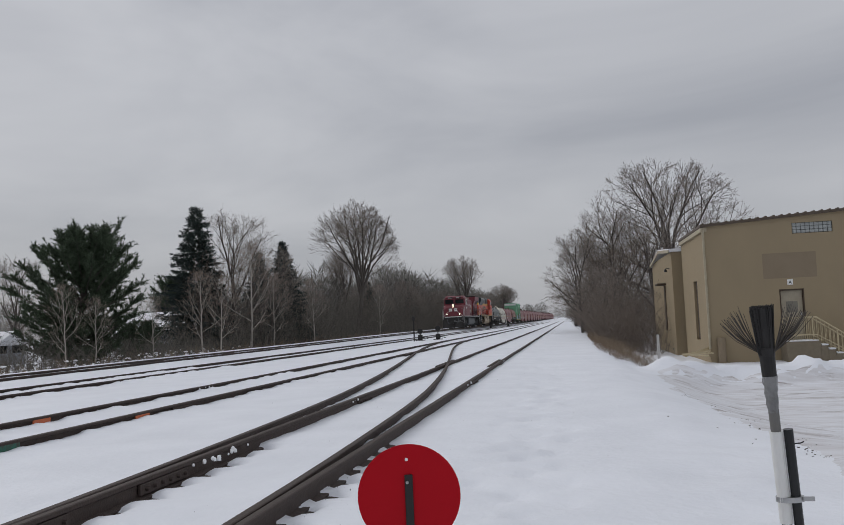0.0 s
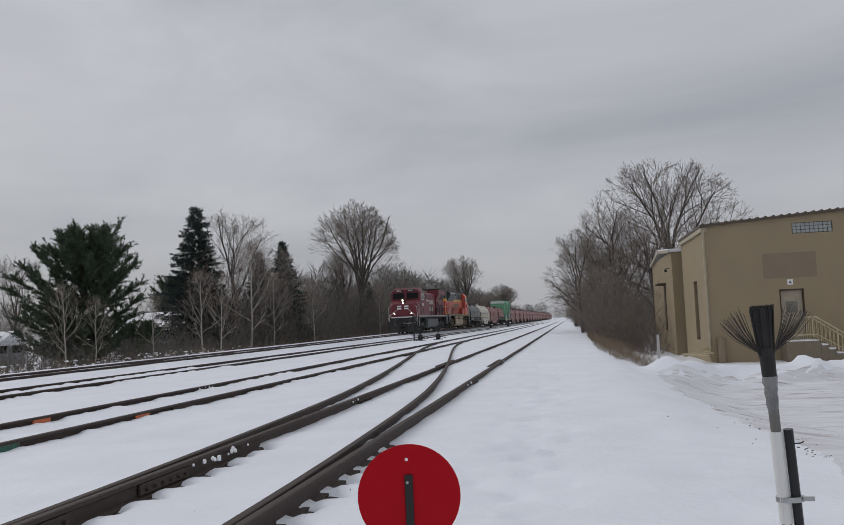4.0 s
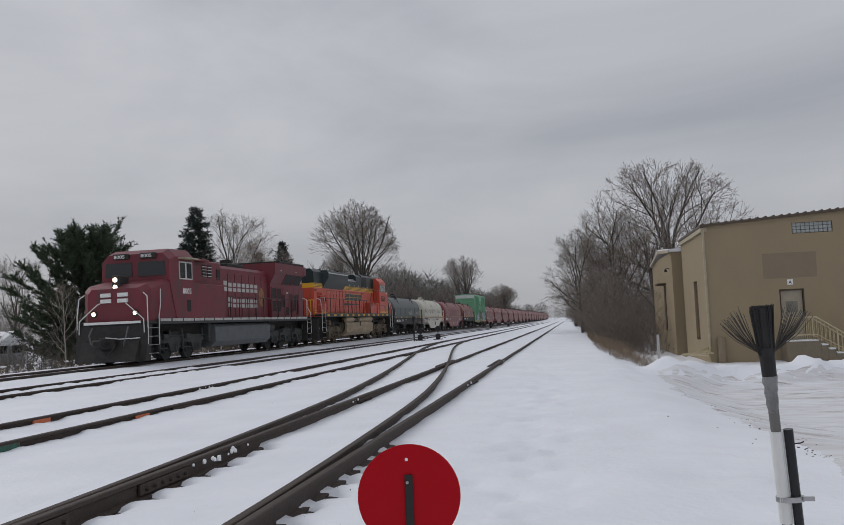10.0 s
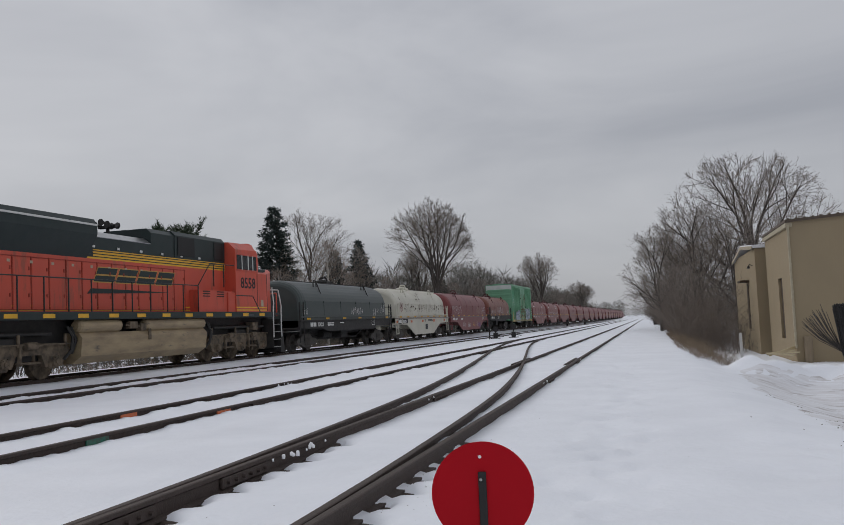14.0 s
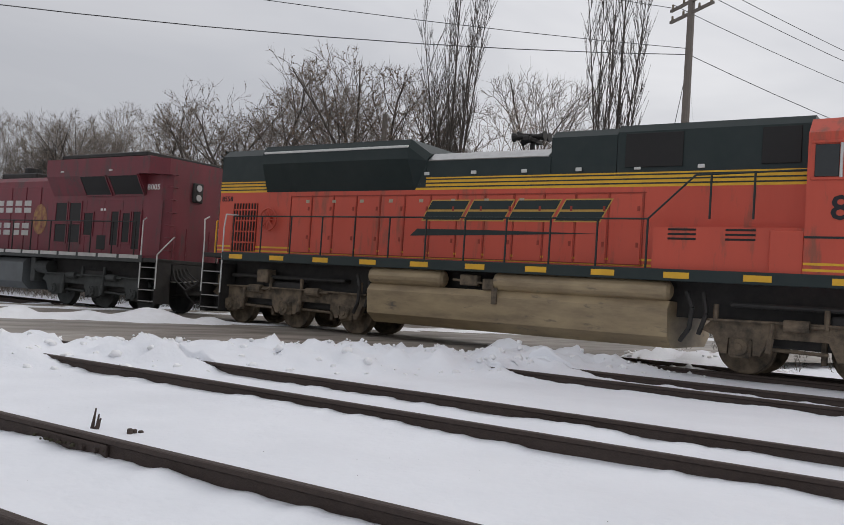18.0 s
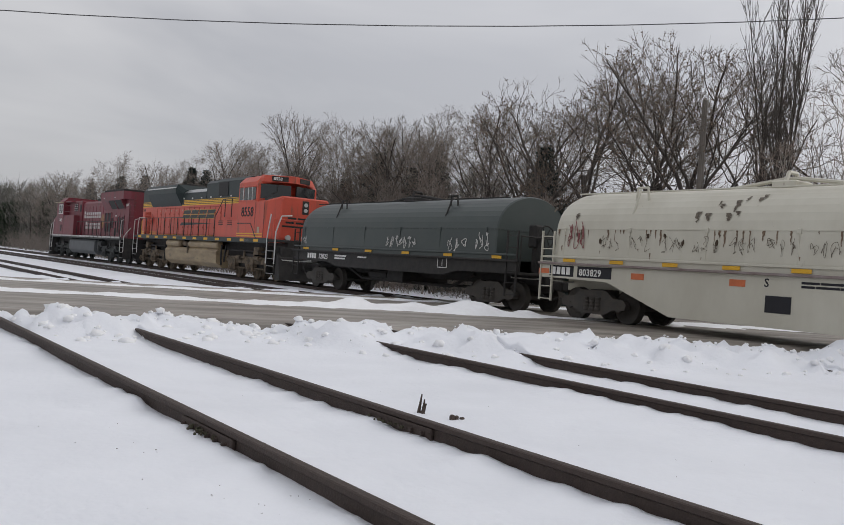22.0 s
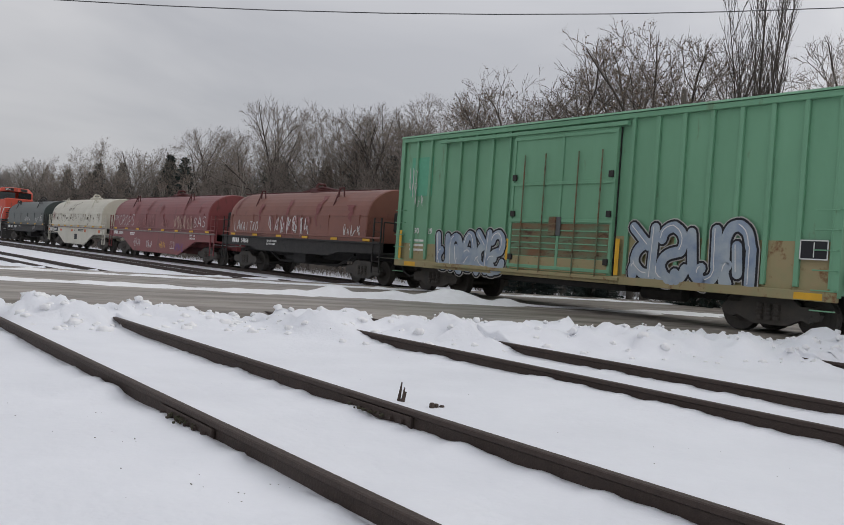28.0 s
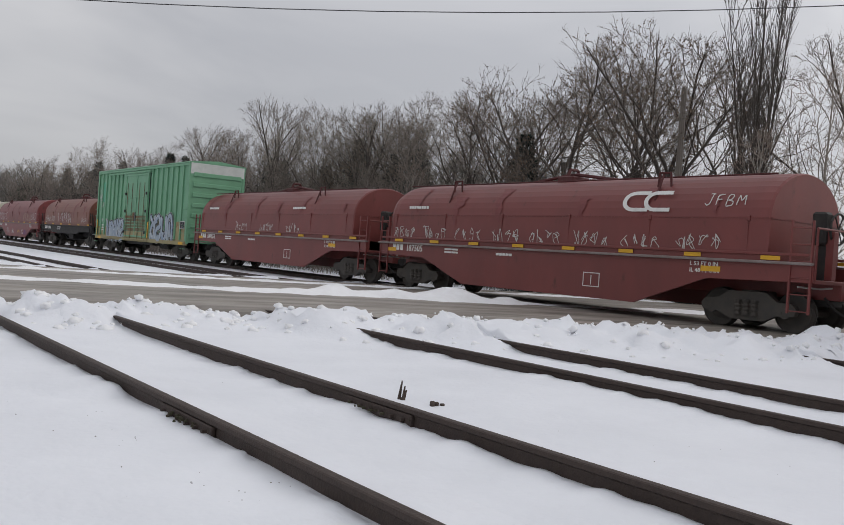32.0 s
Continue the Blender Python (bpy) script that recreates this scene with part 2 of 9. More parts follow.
MORTAR = material("grey_mortar", (0.09, 0.09, 0.09), 0.9)
DOORTAN = material("tan_steel_door", (0.36, 0.315, 0.235), 0.5, bump=0.05)
DARKWOOD = material("dark_louvre", (0.07, 0.048, 0.032), 0.8, bump=0.1)
RAILCREAM = material("cream_pipe_railing", (0.5, 0.42, 0.27), 0.5, bump=0.05)
CONCRETE = material("concrete_steps", (0.21, 0.175, 0.125), 0.85)
DOORGLASS = material("dusty_door_glass", (0.19, 0.175, 0.14), 0.25, bump=0.0)
REDDISC = material("red_switch_target", (0.43, 0.004, 0.012), 0.5, second=(0.36, 0.004, 0.01), scale=4.0, bump=0.04, spec=0.12)
IRON = material("black_iron", (0.02, 0.018, 0.018), 0.55)
BRISTLE = material("black_broom_bristle", (0.013, 0.012, 0.012), 0.6, second=(0.035, 0.032, 0.03), scale=20.0, bump=0.0, island=0.5)
BRISTLE2 = material("frayed_bristle_ends", (0.06, 0.052, 0.045), 0.7, bump=0.0, island=0.5)
TAPE = material("grey_duct_tape", (0.3, 0.3, 0.3), 0.35, 0.3, second=(0.12, 0.12, 0.12), scale=9.0, amount=1.0, bump=0.7, bump_scale=14.0)
POLEGREY = material("weathered_broom_handle", (0.17, 0.165, 0.155), 0.7, stretch=(8, 8, 1))
PVC = material("white_plastic_pipe", (0.72, 0.72, 0.7), 0.35, second=(0.64, 0.63, 0.6), scale=5.0, bump=0.02)
BLACKPIPE = material("black_plastic_pipe", (0.012, 0.013, 0.014), 0.3, bump=0.04)
STEEL = material("galvanised_clamp", (0.45, 0.45, 0.45), 0.3, 0.9)
POLEWOOD = material("grey_utility_pole", (0.2, 0.18, 0.16), 0.85, second=(0.13, 0.115, 0.1), scale=5.0, stretch=(6, 6, 0.5))
WIRE = material("overhead_wire", (0.07, 0.07, 0.075), 0.6, bump=0.0)
BARK = material("bare_bark", (0.095, 0.083, 0.074), 0.9, second=(0.055, 0.048, 0.042), scale=4.0, bump=0.3)
BARKPALE = material("pale_young_bark", (0.36, 0.33, 0.29), 0.9, second=(0.2, 0.18, 0.16), scale=4.0, bump=0.2)
TWIGPALE = material("pale_young_twigs", (0.27, 0.215, 0.18), 0.9, second=(0.2, 0.15, 0.125), scale=0.6, bump=0.0)
TWIG = material("bare_twigs", (0.2, 0.172, 0.15), 0.9, second=(0.255, 0.22, 0.19), scale=0.6, bump=0.0)
TWIGRED = material("reddish_twigs", (0.175, 0.145, 0.122), 0.9, second=(0.125, 0.105, 0.09), scale=0.6, bump=0.0)
BRUSH = material("dark_winter_brush", (0.135, 0.122, 0.104), 0.95, second=(0.07, 0.068, 0.056), scale=0.5, bump=0.0, island=0.4)
DRYLEAF = material("clinging_dry_leaves", (0.19, 0.13, 0.085), 0.9, second=(0.13, 0.09, 0.06), scale=1.0, bump=0.0, island=0.4)
NEEDLE = material("pine_needles", (0.062, 0.088, 0.05), 0.75, second=(0.036, 0.055, 0.034), scale=0.8, bump=0.0, island=0.5)
SPRUCE = material("dark_spruce_needles", (0.038, 0.055, 0.05), 0.75, second=(0.024, 0.036, 0.034), scale=0.8, bump=0.0, island=0.5)
DRYGRASS = material("dry_tan_grass", (0.19, 0.145, 0.1), 0.95, second=(0.17, 0.12, 0.085), scale=1.2, bump=0.0, island=0.4)
WOODS = material("distant_bare_woods", (0.19, 0.174, 0.158), 0.95, second=(0.115, 0.116, 0.1), scale=0.35, amount=1.0, bump=0.0, island=0.3)
HOUSEWALL = material("house_siding", (0.32, 0.33, 0.35), 0.8)
HOUSEROOF = material("snowy_house_roof", (0.8, 0.81, 0.84), 0.6, bump=0.1)


# ---- mesh building ----
class Mesh:
    """Vertices and faces gathered for one mesh."""

    def __init__(self):
        self.v, self.f, self.m, self.mat = [], [], [], 0

    def add(self, verts, faces):
        o = len(self.v)
        self.v.extend(verts)
        self.f.extend([tuple(i + o for i in q) for q in faces])
        self.m.extend([self.mat] * len(faces))

    def box(self, x0, x1, y0, y1, z0, z1, c=0.0):
        x0, x1, y0, y1, z0, z1 = min(x0, x1), max(x0, x1), min(y0, y1), max(y0, y1), min(z0, z1), max(z0, z1)
        c = min(c, (x1 - x0) * 0.45, (y1 - y0) * 0.45, (z1 - z0) * 0.45)
        if c <= 0:
            vs = [(x, y, z) for x in (x0, x1) for y in (y0, y1) for z in (z0, z1)]
            self.add(vs, [(0, 1, 3, 2), (4, 6, 7, 5), (0, 4, 5, 1), (2, 3, 7, 6), (0, 2, 6, 4), (1, 5, 7, 3)])
            return
        vs, ix = [], {}
        for sx in (0, 1):
            for sy in (0, 1):
                for sz in (0, 1):
                    p = ((x0, x1)[sx], (y0, y1)[sy], (z0, z1)[sz])
                    s = (1 - 2 * sx, 1 - 2 * sy, 1 - 2 * sz)
                    for a in range(3):
                        ix[sx, sy, sz, a] = len(vs)
                        vs.append(tuple(p[k] + (0 if k == a else s[k] * c) for k in range(3)))
        fs = []
        for a in range(3):
            b, d = (a + 1) % 3, (a + 2) % 3
            for s in (0, 1):
                q = []
                for u, w in ((0, 0), (1, 0), (1, 1), (0, 1)):
                    k = [0, 0, 0]
                    k[a], k[b], k[d] = s, u, w
                    q.append(ix[k[0], k[1], k[2], a])
                fs.append(tuple(q) if s else tuple(reversed(q)))
            for u in (0, 1):
                for w in (0, 1):
                    k0, k1 = [0, 0, 0], [0, 0, 0]
                    k0[a], k1[a] = 0, 1
                    k0[b] = k1[b] = u
                    k0[d] = k1[d] = w
                    q = (ix[(*k0, b)], ix[(*k1, b)], ix[(*k1, d)], ix[(*k0, d)])
                    fs.append(q if (u + w) % 2 else tuple(reversed(q)))
        for sx, sy, sz in itertools.product((0, 1), repeat=3):
            q = (ix[sx, sy, sz, 0], ix[sx, sy, sz, 1], ix[sx, sy, sz, 2])
            fs.append(q if (sx + sy + sz) % 2 else tuple(reversed(q)))
        self.add(vs, fs)

    def prism(self, profile, y0, y1):
        """A profile of (x, z) points, anticlockwise seen from -y, drawn from y0 to y1."""
        n = len(profile)
        vs = [(x, y0, z) for x, z in profile] + [(x, y1, z) for x, z in profile]
        fs = [tuple(range(n)), tuple(range(2 * n - 1, n - 1, -1))]
        fs += [((i + 1) % n, i, n + i, n + (i + 1) % n) for i in range(n)]
        self.add(vs, fs)

    def plate(self, outline, x0, x1):
        """An outline of (y, z) points drawn from x0 to x1."""
        n = len(outline)
        vs = [(x0, y, z) for y, z in outline] + [(x1, y, z) for y, z in outline]
        fs = [tuple(range(n - 1, -1, -1)), tuple(range(n, 2 * n))]
        fs += [(i, (i + 1) % n, n + (i + 1) % n, n + i) for i in range(n)]
        self.add(vs, fs)

    def slab(self, outline, z0, z1):
        n = len(outline)
        vs = [(x, y, z0) for x, y in outline] + [(x, y, z1) for x, y in outline]
        fs = [tuple(range(n - 1, -1, -1)), tuple(range(n, 2 * n))]
        fs += [(i, (i + 1) % n, n + (i + 1) % n, n + i) for i in range(n)]
        self.add(vs, fs)

    def tube(self, p0, p1, r0, r1=None, n=8, caps=True):
        r1 = r0 if r1 is None else r1
        p0, p1 = Vector(p0), Vector(p1)
        d = (p1 - p0)
        if d.length < 1e-6:
            return
        d.normalize()
        a = d.orthogonal().normalized()
        b = d.cross(a)
        vs = []
        for p, r in ((p0, r0), (p1, r1)):
            for i in range(n):
                q = 2 * math.pi * i / n
                vs.append(tuple(p + a * (math.cos(q) * r) + b * (math.sin(q) * r)))
        fs = [(i, (i + 1) % n, n + (i + 1) % n, n + i) for i in range(n)]
        if caps:
            fs += [tuple(range(n - 1, -1, -1)), tuple(range(n, 2 * n))]
        self.add(vs, fs)

    def pipe(self, pts, r, n=6):
        for p, q in zip(pts, pts[1:]):
            self.tube(p, q, r, r, n)

    def loft(self, rings, close=True):
        n = len(rings[0])
        vs = [tuple(p) for ring in rings for p in ring]
        fs = []
        for k in range(len(rings) - 1):
            for i in range(n):
                j = (i + 1) % n
                fs.append((k * n + i, k * n + j, (k + 1) * n + j, (k + 1) * n + i))
        if close:
            fs += [tuple(range(n - 1, -1, -1)), tuple(range((len(rings) - 1) * n, len(rings) * n))]
        self.add(vs, fs)

    def make(self, name, mats, smooth=False):
        me = bpy.data.meshes.new(name)
        me.from_pydata(self.v, [], self.f)
        mats = mats if isinstance(mats, (list, tuple)) else [mats]
        for m in mats:
            me.materials.append(m)
        if len(mats) > 1:
            me.polygons.foreach_set("material_index", self.m)
        if smooth:
            me.polygons.foreach_set("use_smooth", [True] * len(me.polygons))
        me.update()
        return me


def part(name, mb, mats, parent=None, label="", smooth=False, at=None):
    ob = new(name, mb.make(name, mats, smooth))
    if parent is not None:
        ob.parent = parent
    if at is not None:
        ob.matrix_basis = at
    if label:
        ob["label"] = label
    return ob


def boxpart(name, dims, mats, parent, label="", c=0.01):
    mb = Mesh()
    mb.box(*dims, c)
    return part(name, mb, mats, parent, label)


def lettering(name, text, size, mat, parent, at, label="", squeeze=1.0, shear=0.0):
    """Flat letters as a thin mesh; at is the pose of the text's lower left corner."""
    cu = bpy.data.curves.new(name, "FONT")
    cu.body, cu.size, cu.shear, cu.extrude, cu.resolution_u = text, size, shear, 0.004, 2
    cu.offset = size * 0.012
    ob = bpy.data.objects.new(name, cu)
    scene.collection.objects.link(ob)
    me = bpy.data.meshes.new_from_object(ob.evaluated_get(bpy.context.evaluated_depsgraph_get()))
    bpy.data.objects.remove(ob)
    bpy.data.curves.remove(cu)
    me.transform(Matrix.Diagonal((squeeze, 1, 1, 1)))
    me.materials.clear()
    me.materials.append(mat)
    o = new(name, me)
    o.parent = parent
    o.matrix_basis = at
    if label:
        o["label"] = label
    return o


def smooth01(a):
    a = min(max(a, 0.0), 1.0)
    return a * a * (3 - 2 * a)


def fbm(x, y, s, seed=0.0):
    return noise.fractal(Vector((x * s, y * s, seed)), 1.0, 2.0, 4)


# ---- plan: four tracks, the road crossing them, the yard ----
def curve_x(y):
    """How far the two far tracks swing from the straight at y."""
    c = min(max(y, -60.0), 70.0)
    return 0.00105 * c + 0.0000645 * c * c + (y - c) * (0.00105 + 0.000129 * c)


def main_swing(y):
    """The main line draws a little nearer the other tracks beyond the switches."""
    u = min(max((y - 15) / 45, 0.0), 1.0)
    return 0.65 * u * u * (3 - 2 * u)


def main_rise(y):
    """The main line climbs slightly above the sidings."""
    return min(0.3, 0.0031 * max(0.0, y))


GAUGE = 1.505
TRACK1, TRACK2, TRACK3, TRACK4 = -2.79, -7.32, -13.09, -17.82


def track_x(k, y):
    return (TRACK1, TRACK2, TRACK3 + curve_x(y), TRACK4 + curve_x(y) + main_swing(y))[k]


def road_near(x):
    return -15.3 - 0.36 * (x + 3)


def road_far(x):
    return -29.5 - 0.21 * (x + 6)


def ground_z(x, y):
    z = -0.125 + 0.04 * smooth01((y - 12.0) / 16.0) * smooth01((-0.5 - x) / 1.5)
    z -= 0.85 * smooth01((x - 0.7) / 3.2) * smooth01((y - 4.0) / 16.0)
    if x < -21:
        z -= 0.25 * smooth01((-21 - x) / 3)
    if y > 240:
        z += (y - 240) * 0.002
    return z


# ---- ground ----
def between(x, keys):
    for (a, u), (b, w) in zip(keys, keys[1:]):
        if x <= b:
            return u + (w - u) * smooth01((x - a) / (b - a))
    return keys[-1][1]


BANK = ((-30, -6.4), (-21, -5.6), (-17, -5.7), (-14, -6.8), (-12.3, -7.2), (-10.7, -8.3), (-8.4, -9.7), (-6.4, -10.8), (-5.2, -12.2), (-4.2, -12.6), (-3.4, -12.2), (-2.3, -12.6), (-1.9, -14.4), (0, -14.9), (4, -16.0))


def snow_z(x, y):
    z = ground_z(x, y)
    if -21.5 < x < -15.2 and y > 0:
        z += main_rise(y) * smooth01((x + 21.5) / 1.2) * smooth01((-15.2 - x) / 0.8)
    near = abs(x) < 30 and -45 < y < 60
    if near:
        z += 0.022 * fbm(x, y, 0.35) + 0.010 * fbm(x, y, 1.7, 3.0)
        on = smooth01((y - road_far(x)) / 0.8) * smooth01((road_near(x) - y) / 0.8)
        z += (-0.17 - z) * on if x < 4 else 0
        # ploughed ridges on both sides of the road
        foot = between(x, BANK)
        r = smooth01((foot - y) / 1.6) * smooth01((y - road_near(x)) / 0.9) * smooth01((x + 27) / 3) * smooth01((3 - x) / 3)
        r *= 1 - 0.8 * math.exp(-((x + 17.8) / 1.6) ** 4)
        for rx, ye in ((-2.04, -15.2), (-3.54, -13.6)):
            r *= 1 - 0.97 * math.exp(-((x - rx - 0.05) / 0.17) ** 2) * smooth01((y - ye) / 0.8)
        z += r * (0.24 + 0.19 * fbm(x, y, 0.55, 7.0) + 0.17 * fbm(x, y, 1.6, 9.0) + 0.13 * fbm(x, y, 3.6, 2.0))
        r2 = math.exp(-((y - road_far(x) + 1.0) / 0.7) ** 2) * smooth01((x + 30) / 3)
        z += r2 * (0.10 + 0.12 * fbm(x, y, 1.1, 5.0))
        # melted gaps at the rail's foot, between the ties
        if 1.0 < y < 9.5 and -4.6 < x < -0.9:
            for rx in (-2.04, -3.54):
                dx = x - rx
                if 0.03 < dx < 0.55:
                    ph = (y / 0.53) % 1.0
                    gap = smooth01((0.5 - abs(ph - 0.5)) * 5 - 0.75)
                    z -= 0.13 * gap * smooth01(1 - dx / (0.34 + 0.1 * math.sin(y * 7)))
                    z -= 0.05 * smooth01(1 - dx / 0.12)
        if -2.2 < x < 0.9 and 3 < y < 40:
            mid = -0.5 - 0.03 * max(0, y - 14)
            tr = math.exp(-((x - mid) / 0.45) ** 2)
            z += tr * (0.045 * fbm(x, y, 2.4, 8.0) - 0.012)
            if y < 24:
                for j in (int(y / 0.4) - 1, int(y / 0.4), int(y / 0.4) + 1):
                    for lane in (0, 1):
                        h = math.sin(j * 12.9898 + lane * 78.2) * 437.5
                        h -= math.floor(h)
                        fx = mid + (0.17 if (j + lane) % 2 else -0.17) + (0.3 - 0.75 * lane) * 0.6 + 0.2 * (h - 0.5)
                        fy = (j + 0.5) * 0.4 + 0.2 * (h - 0.5)
                        z -= 0.05 * (0.5 + h * 0.5) * math.exp(-((x - fx) / 0.085) ** 2 - ((y - fy) / 0.14) ** 2)
        # edge of the walked strip beside the yard
        if x > 0.3 and 5 < y < 40:
            z += 0.035 * fbm(x, y, 1.3, 4.0) * smooth01((x - 0.3) / 1.0)
            z += 0.55 * math.exp(-((y - 25.2 - 0.35 * (x - 3)) / 1.3) ** 2) * smooth01((x - 1.6) / 1.2) * (1 + 0.6 * fbm(x, y, 0.8, 6.0))
    return z


def spaced(stops):
    out = []
    for (a, s), (b, _) in zip(stops, stops[1:]):
        n = max(1, round((b - a) / s))
        out += [a + (b - a) * i / n for i in range(n)]
    return out + [stops[-1][0]]


def build_ground():
    xs = spaced([(-900, 120), (-300, 40), (-100, 10), (-40, 1.5), (-27, 0.4), (-19, 0.2), (-9, 0.15), (-4.2, 0.07), (-1.0, 0.08), (1.4, 0.2), (9, 0.7), (24, 4), (80, 30), (300, 120), (900, 1)])
    ys = spaced([(-900, 120), (-300, 40), (-100, 6), (-46, 1.2), (-33, 0.4), (-20, 0.14), (-5.0, 0.3), (0.8, 0.07), (9.6, 0.12), (20, 0.25), (34, 0.8), (62, 4), (140, 20), (300, 60), (1400, 1)])
    vs = [(x, y, snow_z(x, y)) for y in ys for x in xs]
    w = len(xs)
    fs = [(j * w + i, j * w + i + 1, (j + 1) * w + i + 1, (j + 1) * w + i) for j in range(len(ys) - 1) for i in range(w - 1)]
    mb = Mesh()
    mb.add(vs, fs)
    return tagged(part("ground", mb, SNOW, smooth=True), "snow-covered flat ground beside the railway tracks", "ground", kind="structure")


build_ground()


def sheet(name, xs, yfun, n, zfun, mat):
    """A draped sheet: for each x the rows run from yfun(x)[0] to yfun(x)[1]."""
    mb = Mesh()
    vs = []
    for x in xs:
        a, b = yfun(x)
        vs += [(x, a + (b - a) * i / n, zfun(x, a + (b - a) * i / n)) for i in range(n + 1)]
    w = n + 1
    fs = [(i * w + j, (i + 1) * w + j, (i + 1) * w + j + 1, i * w + j + 1) for i in range(len(xs) - 1) for j in range(n)]
    mb.add(vs, fs)
    return part(name, mb, mat, smooth=True)


def road_surface(x, y):
    s = (y - road_far(x)) / (road_near(x) - road_far(x))
    z = 0.003 + 0.004 * fbm(x * 0.3, y, 0.8)
    z -= 0.17 * (1 - smooth01(s / 0.05)) + 0.17 * smooth01((s - 0.95) / 0.05)
    return z


road = tagged(sheet("road", [-75 + 0.5 * i for i in range(190)], lambda x: (road_far(x), road_near(x)), 40, road_surface, SLUSH), "slushy grey asphalt road crossing the tracks", "road", kind="structure")


def strip(name, off, width, label):
    """A low ridge of snow left between the wheel tracks of the road."""
    mb = Mesh()
    vs = []
    xs = [-75 + 0.35 * i for i in range(270)]
    for x in xs:
        c = road_far(x) + (road_near(x) - road_far(x)) * off + 0.25 * fbm(x, 0, 0.4, off * 9)
        wd = width * max(0.15, 1 + 1.1 * fbm(x, 3, 0.6, off * 5) + 0.5 * fbm(x, 1, 2.3, off * 3))
        for k in range(7):
            q = (k - 3) / 3
            vs.append((x, c + q * wd, -0.012 + max(0, 1 - q * q) * (0.05 + (0.16 + 0.2 * fbm(x, q, 0.9, 4.0)) * smooth01((-8.5 - x) / 3) * smooth01((x + 16.0) / 1.0) * (off > 0.4) + 0.06 * fbm(x, q, 1.6, off) + 0.03 * fbm(x, q * 2, 4.0, off))))
    fs = [(i * 7 + j, (i + 1) * 7 + j, (i + 1) * 7 + j + 1, i * 7 + j + 1) for i in range(len(xs) - 1) for j in range(6)]
    mb.add(vs, fs)
    return tagged(part(name, mb, CLOD, smooth=True), label, "snow", kind="structure")


strip("snow_strip", 0.55, 0.75, "thin ridge of packed snow along the road's middle")
strip("snow_strip", 0.2, 0.22, "thin streak of slushy snow on the road")

yard = tagged(sheet("yard", [1.25 + 0.25 * i for i in range(50)], lambda x: (3.0 + 1.2 * max(0, 3 - x), 24.6 + 0.3 * (x - 3)), 70,
                    lambda x, y: snow_z(x, y) + 0.012 - 0.08 * smooth01((2.3 - x + 0.35 * fbm(0, y, 0.5, 12.0)) / 0.8), YARD), "plowed snowy yard with dark tyre streaks", "yard", kind="structure")


def clods():
    """Broken lumps along the ploughed ridge."""
    random.seed(5)
    mb = Mesh()
    base = []
    for sub in (1, 2):
        ico = bmesh.new()
        bmesh.ops.create_icosphere(ico, subdivisions=sub, radius=1)
        base.append(([v.co.copy() for v in ico.verts], [tuple(v.index for v in f.verts) for f in ico.faces]))
        ico.free()
    for i in range(1100):
        x = random.uniform(-26, -1.0) if i % 9 else random.choice((-5.6, -5.2, -2.9)) + random.gauss(0, 0.35)
        y = random.uniform(road_near(x) + 0.1, between(x, BANK) - 0.1) if random.random() < 0.8 else road_near(x) + random.uniform(0, 1.2)
        s = random.choice((0.012, 0.016, 0.022, 0.03, 0.04, 0.06)) * random.uniform(0.7, 1.4)
        bv, bf = base[s > 0.026]
        z = snow_z(x, y) - s * 0.15
        q = random.random() * 6
        vs = []
        for p in bv:
            k = s * (1 + 0.6 * noise.noise(p * 1.6 + Vector((i * 1.7, 0, 0))) + 0.3 * noise.noise(p * 4.1 + Vector((0, i * 1.3, 0))))
            vs.append((x + k * (p.x * math.cos(q) - p.y * math.sin(q)) * 1.3, y + k * (p.x * math.sin(q) + p.y * math.cos(q)), z + k * p.z * 0.9))
        mb.add(vs, bf)
    tagged(part("snow_clods", mb, CLOD, smooth=True), "broken snow clods along the plowed ridge", "snow", kind="stuff")


clods()

# ---- tracks ----
RAILPROFILE = [(-0.07, -0.172), (0.07, -0.172), (0.07, -0.155), (0.012, -0.14), (0.012, -0.05), (0.036, -0.035), (0.036, -0.006), (0.026, 0.0), (-0.026, 0.0), (-0.036, -0.006), (-0.036, -0.035), (-0.012, -0.05), (-0.012, -0.14), (-0.07, -0.155)]


def rail(parent, xfun, ys, label="", zfun=lambda y: 0.0):
    mb = Mesh()
    mb.loft([[(xfun(y) + px, y, pz + zfun(y)) for px, pz in RAILPROFILE] for y in ys])
    return part("rail", mb, RAIL, parent, label)


def tie_blocks(parent, k, y0, y1):
    mb = Mesh()
    mb.box(-1.28, 1.28, -0.115, 0.115, -0.36, -0.175, 0.012)
    me = mb.make("tie", TIE)
    y = y0
    while y < y1:
        o = new("tie", me)
        o.parent = parent
        o.matrix_basis = pose(track_x(k, y), y, main_rise(y) if k == 3 else 0)
        y += 0.53


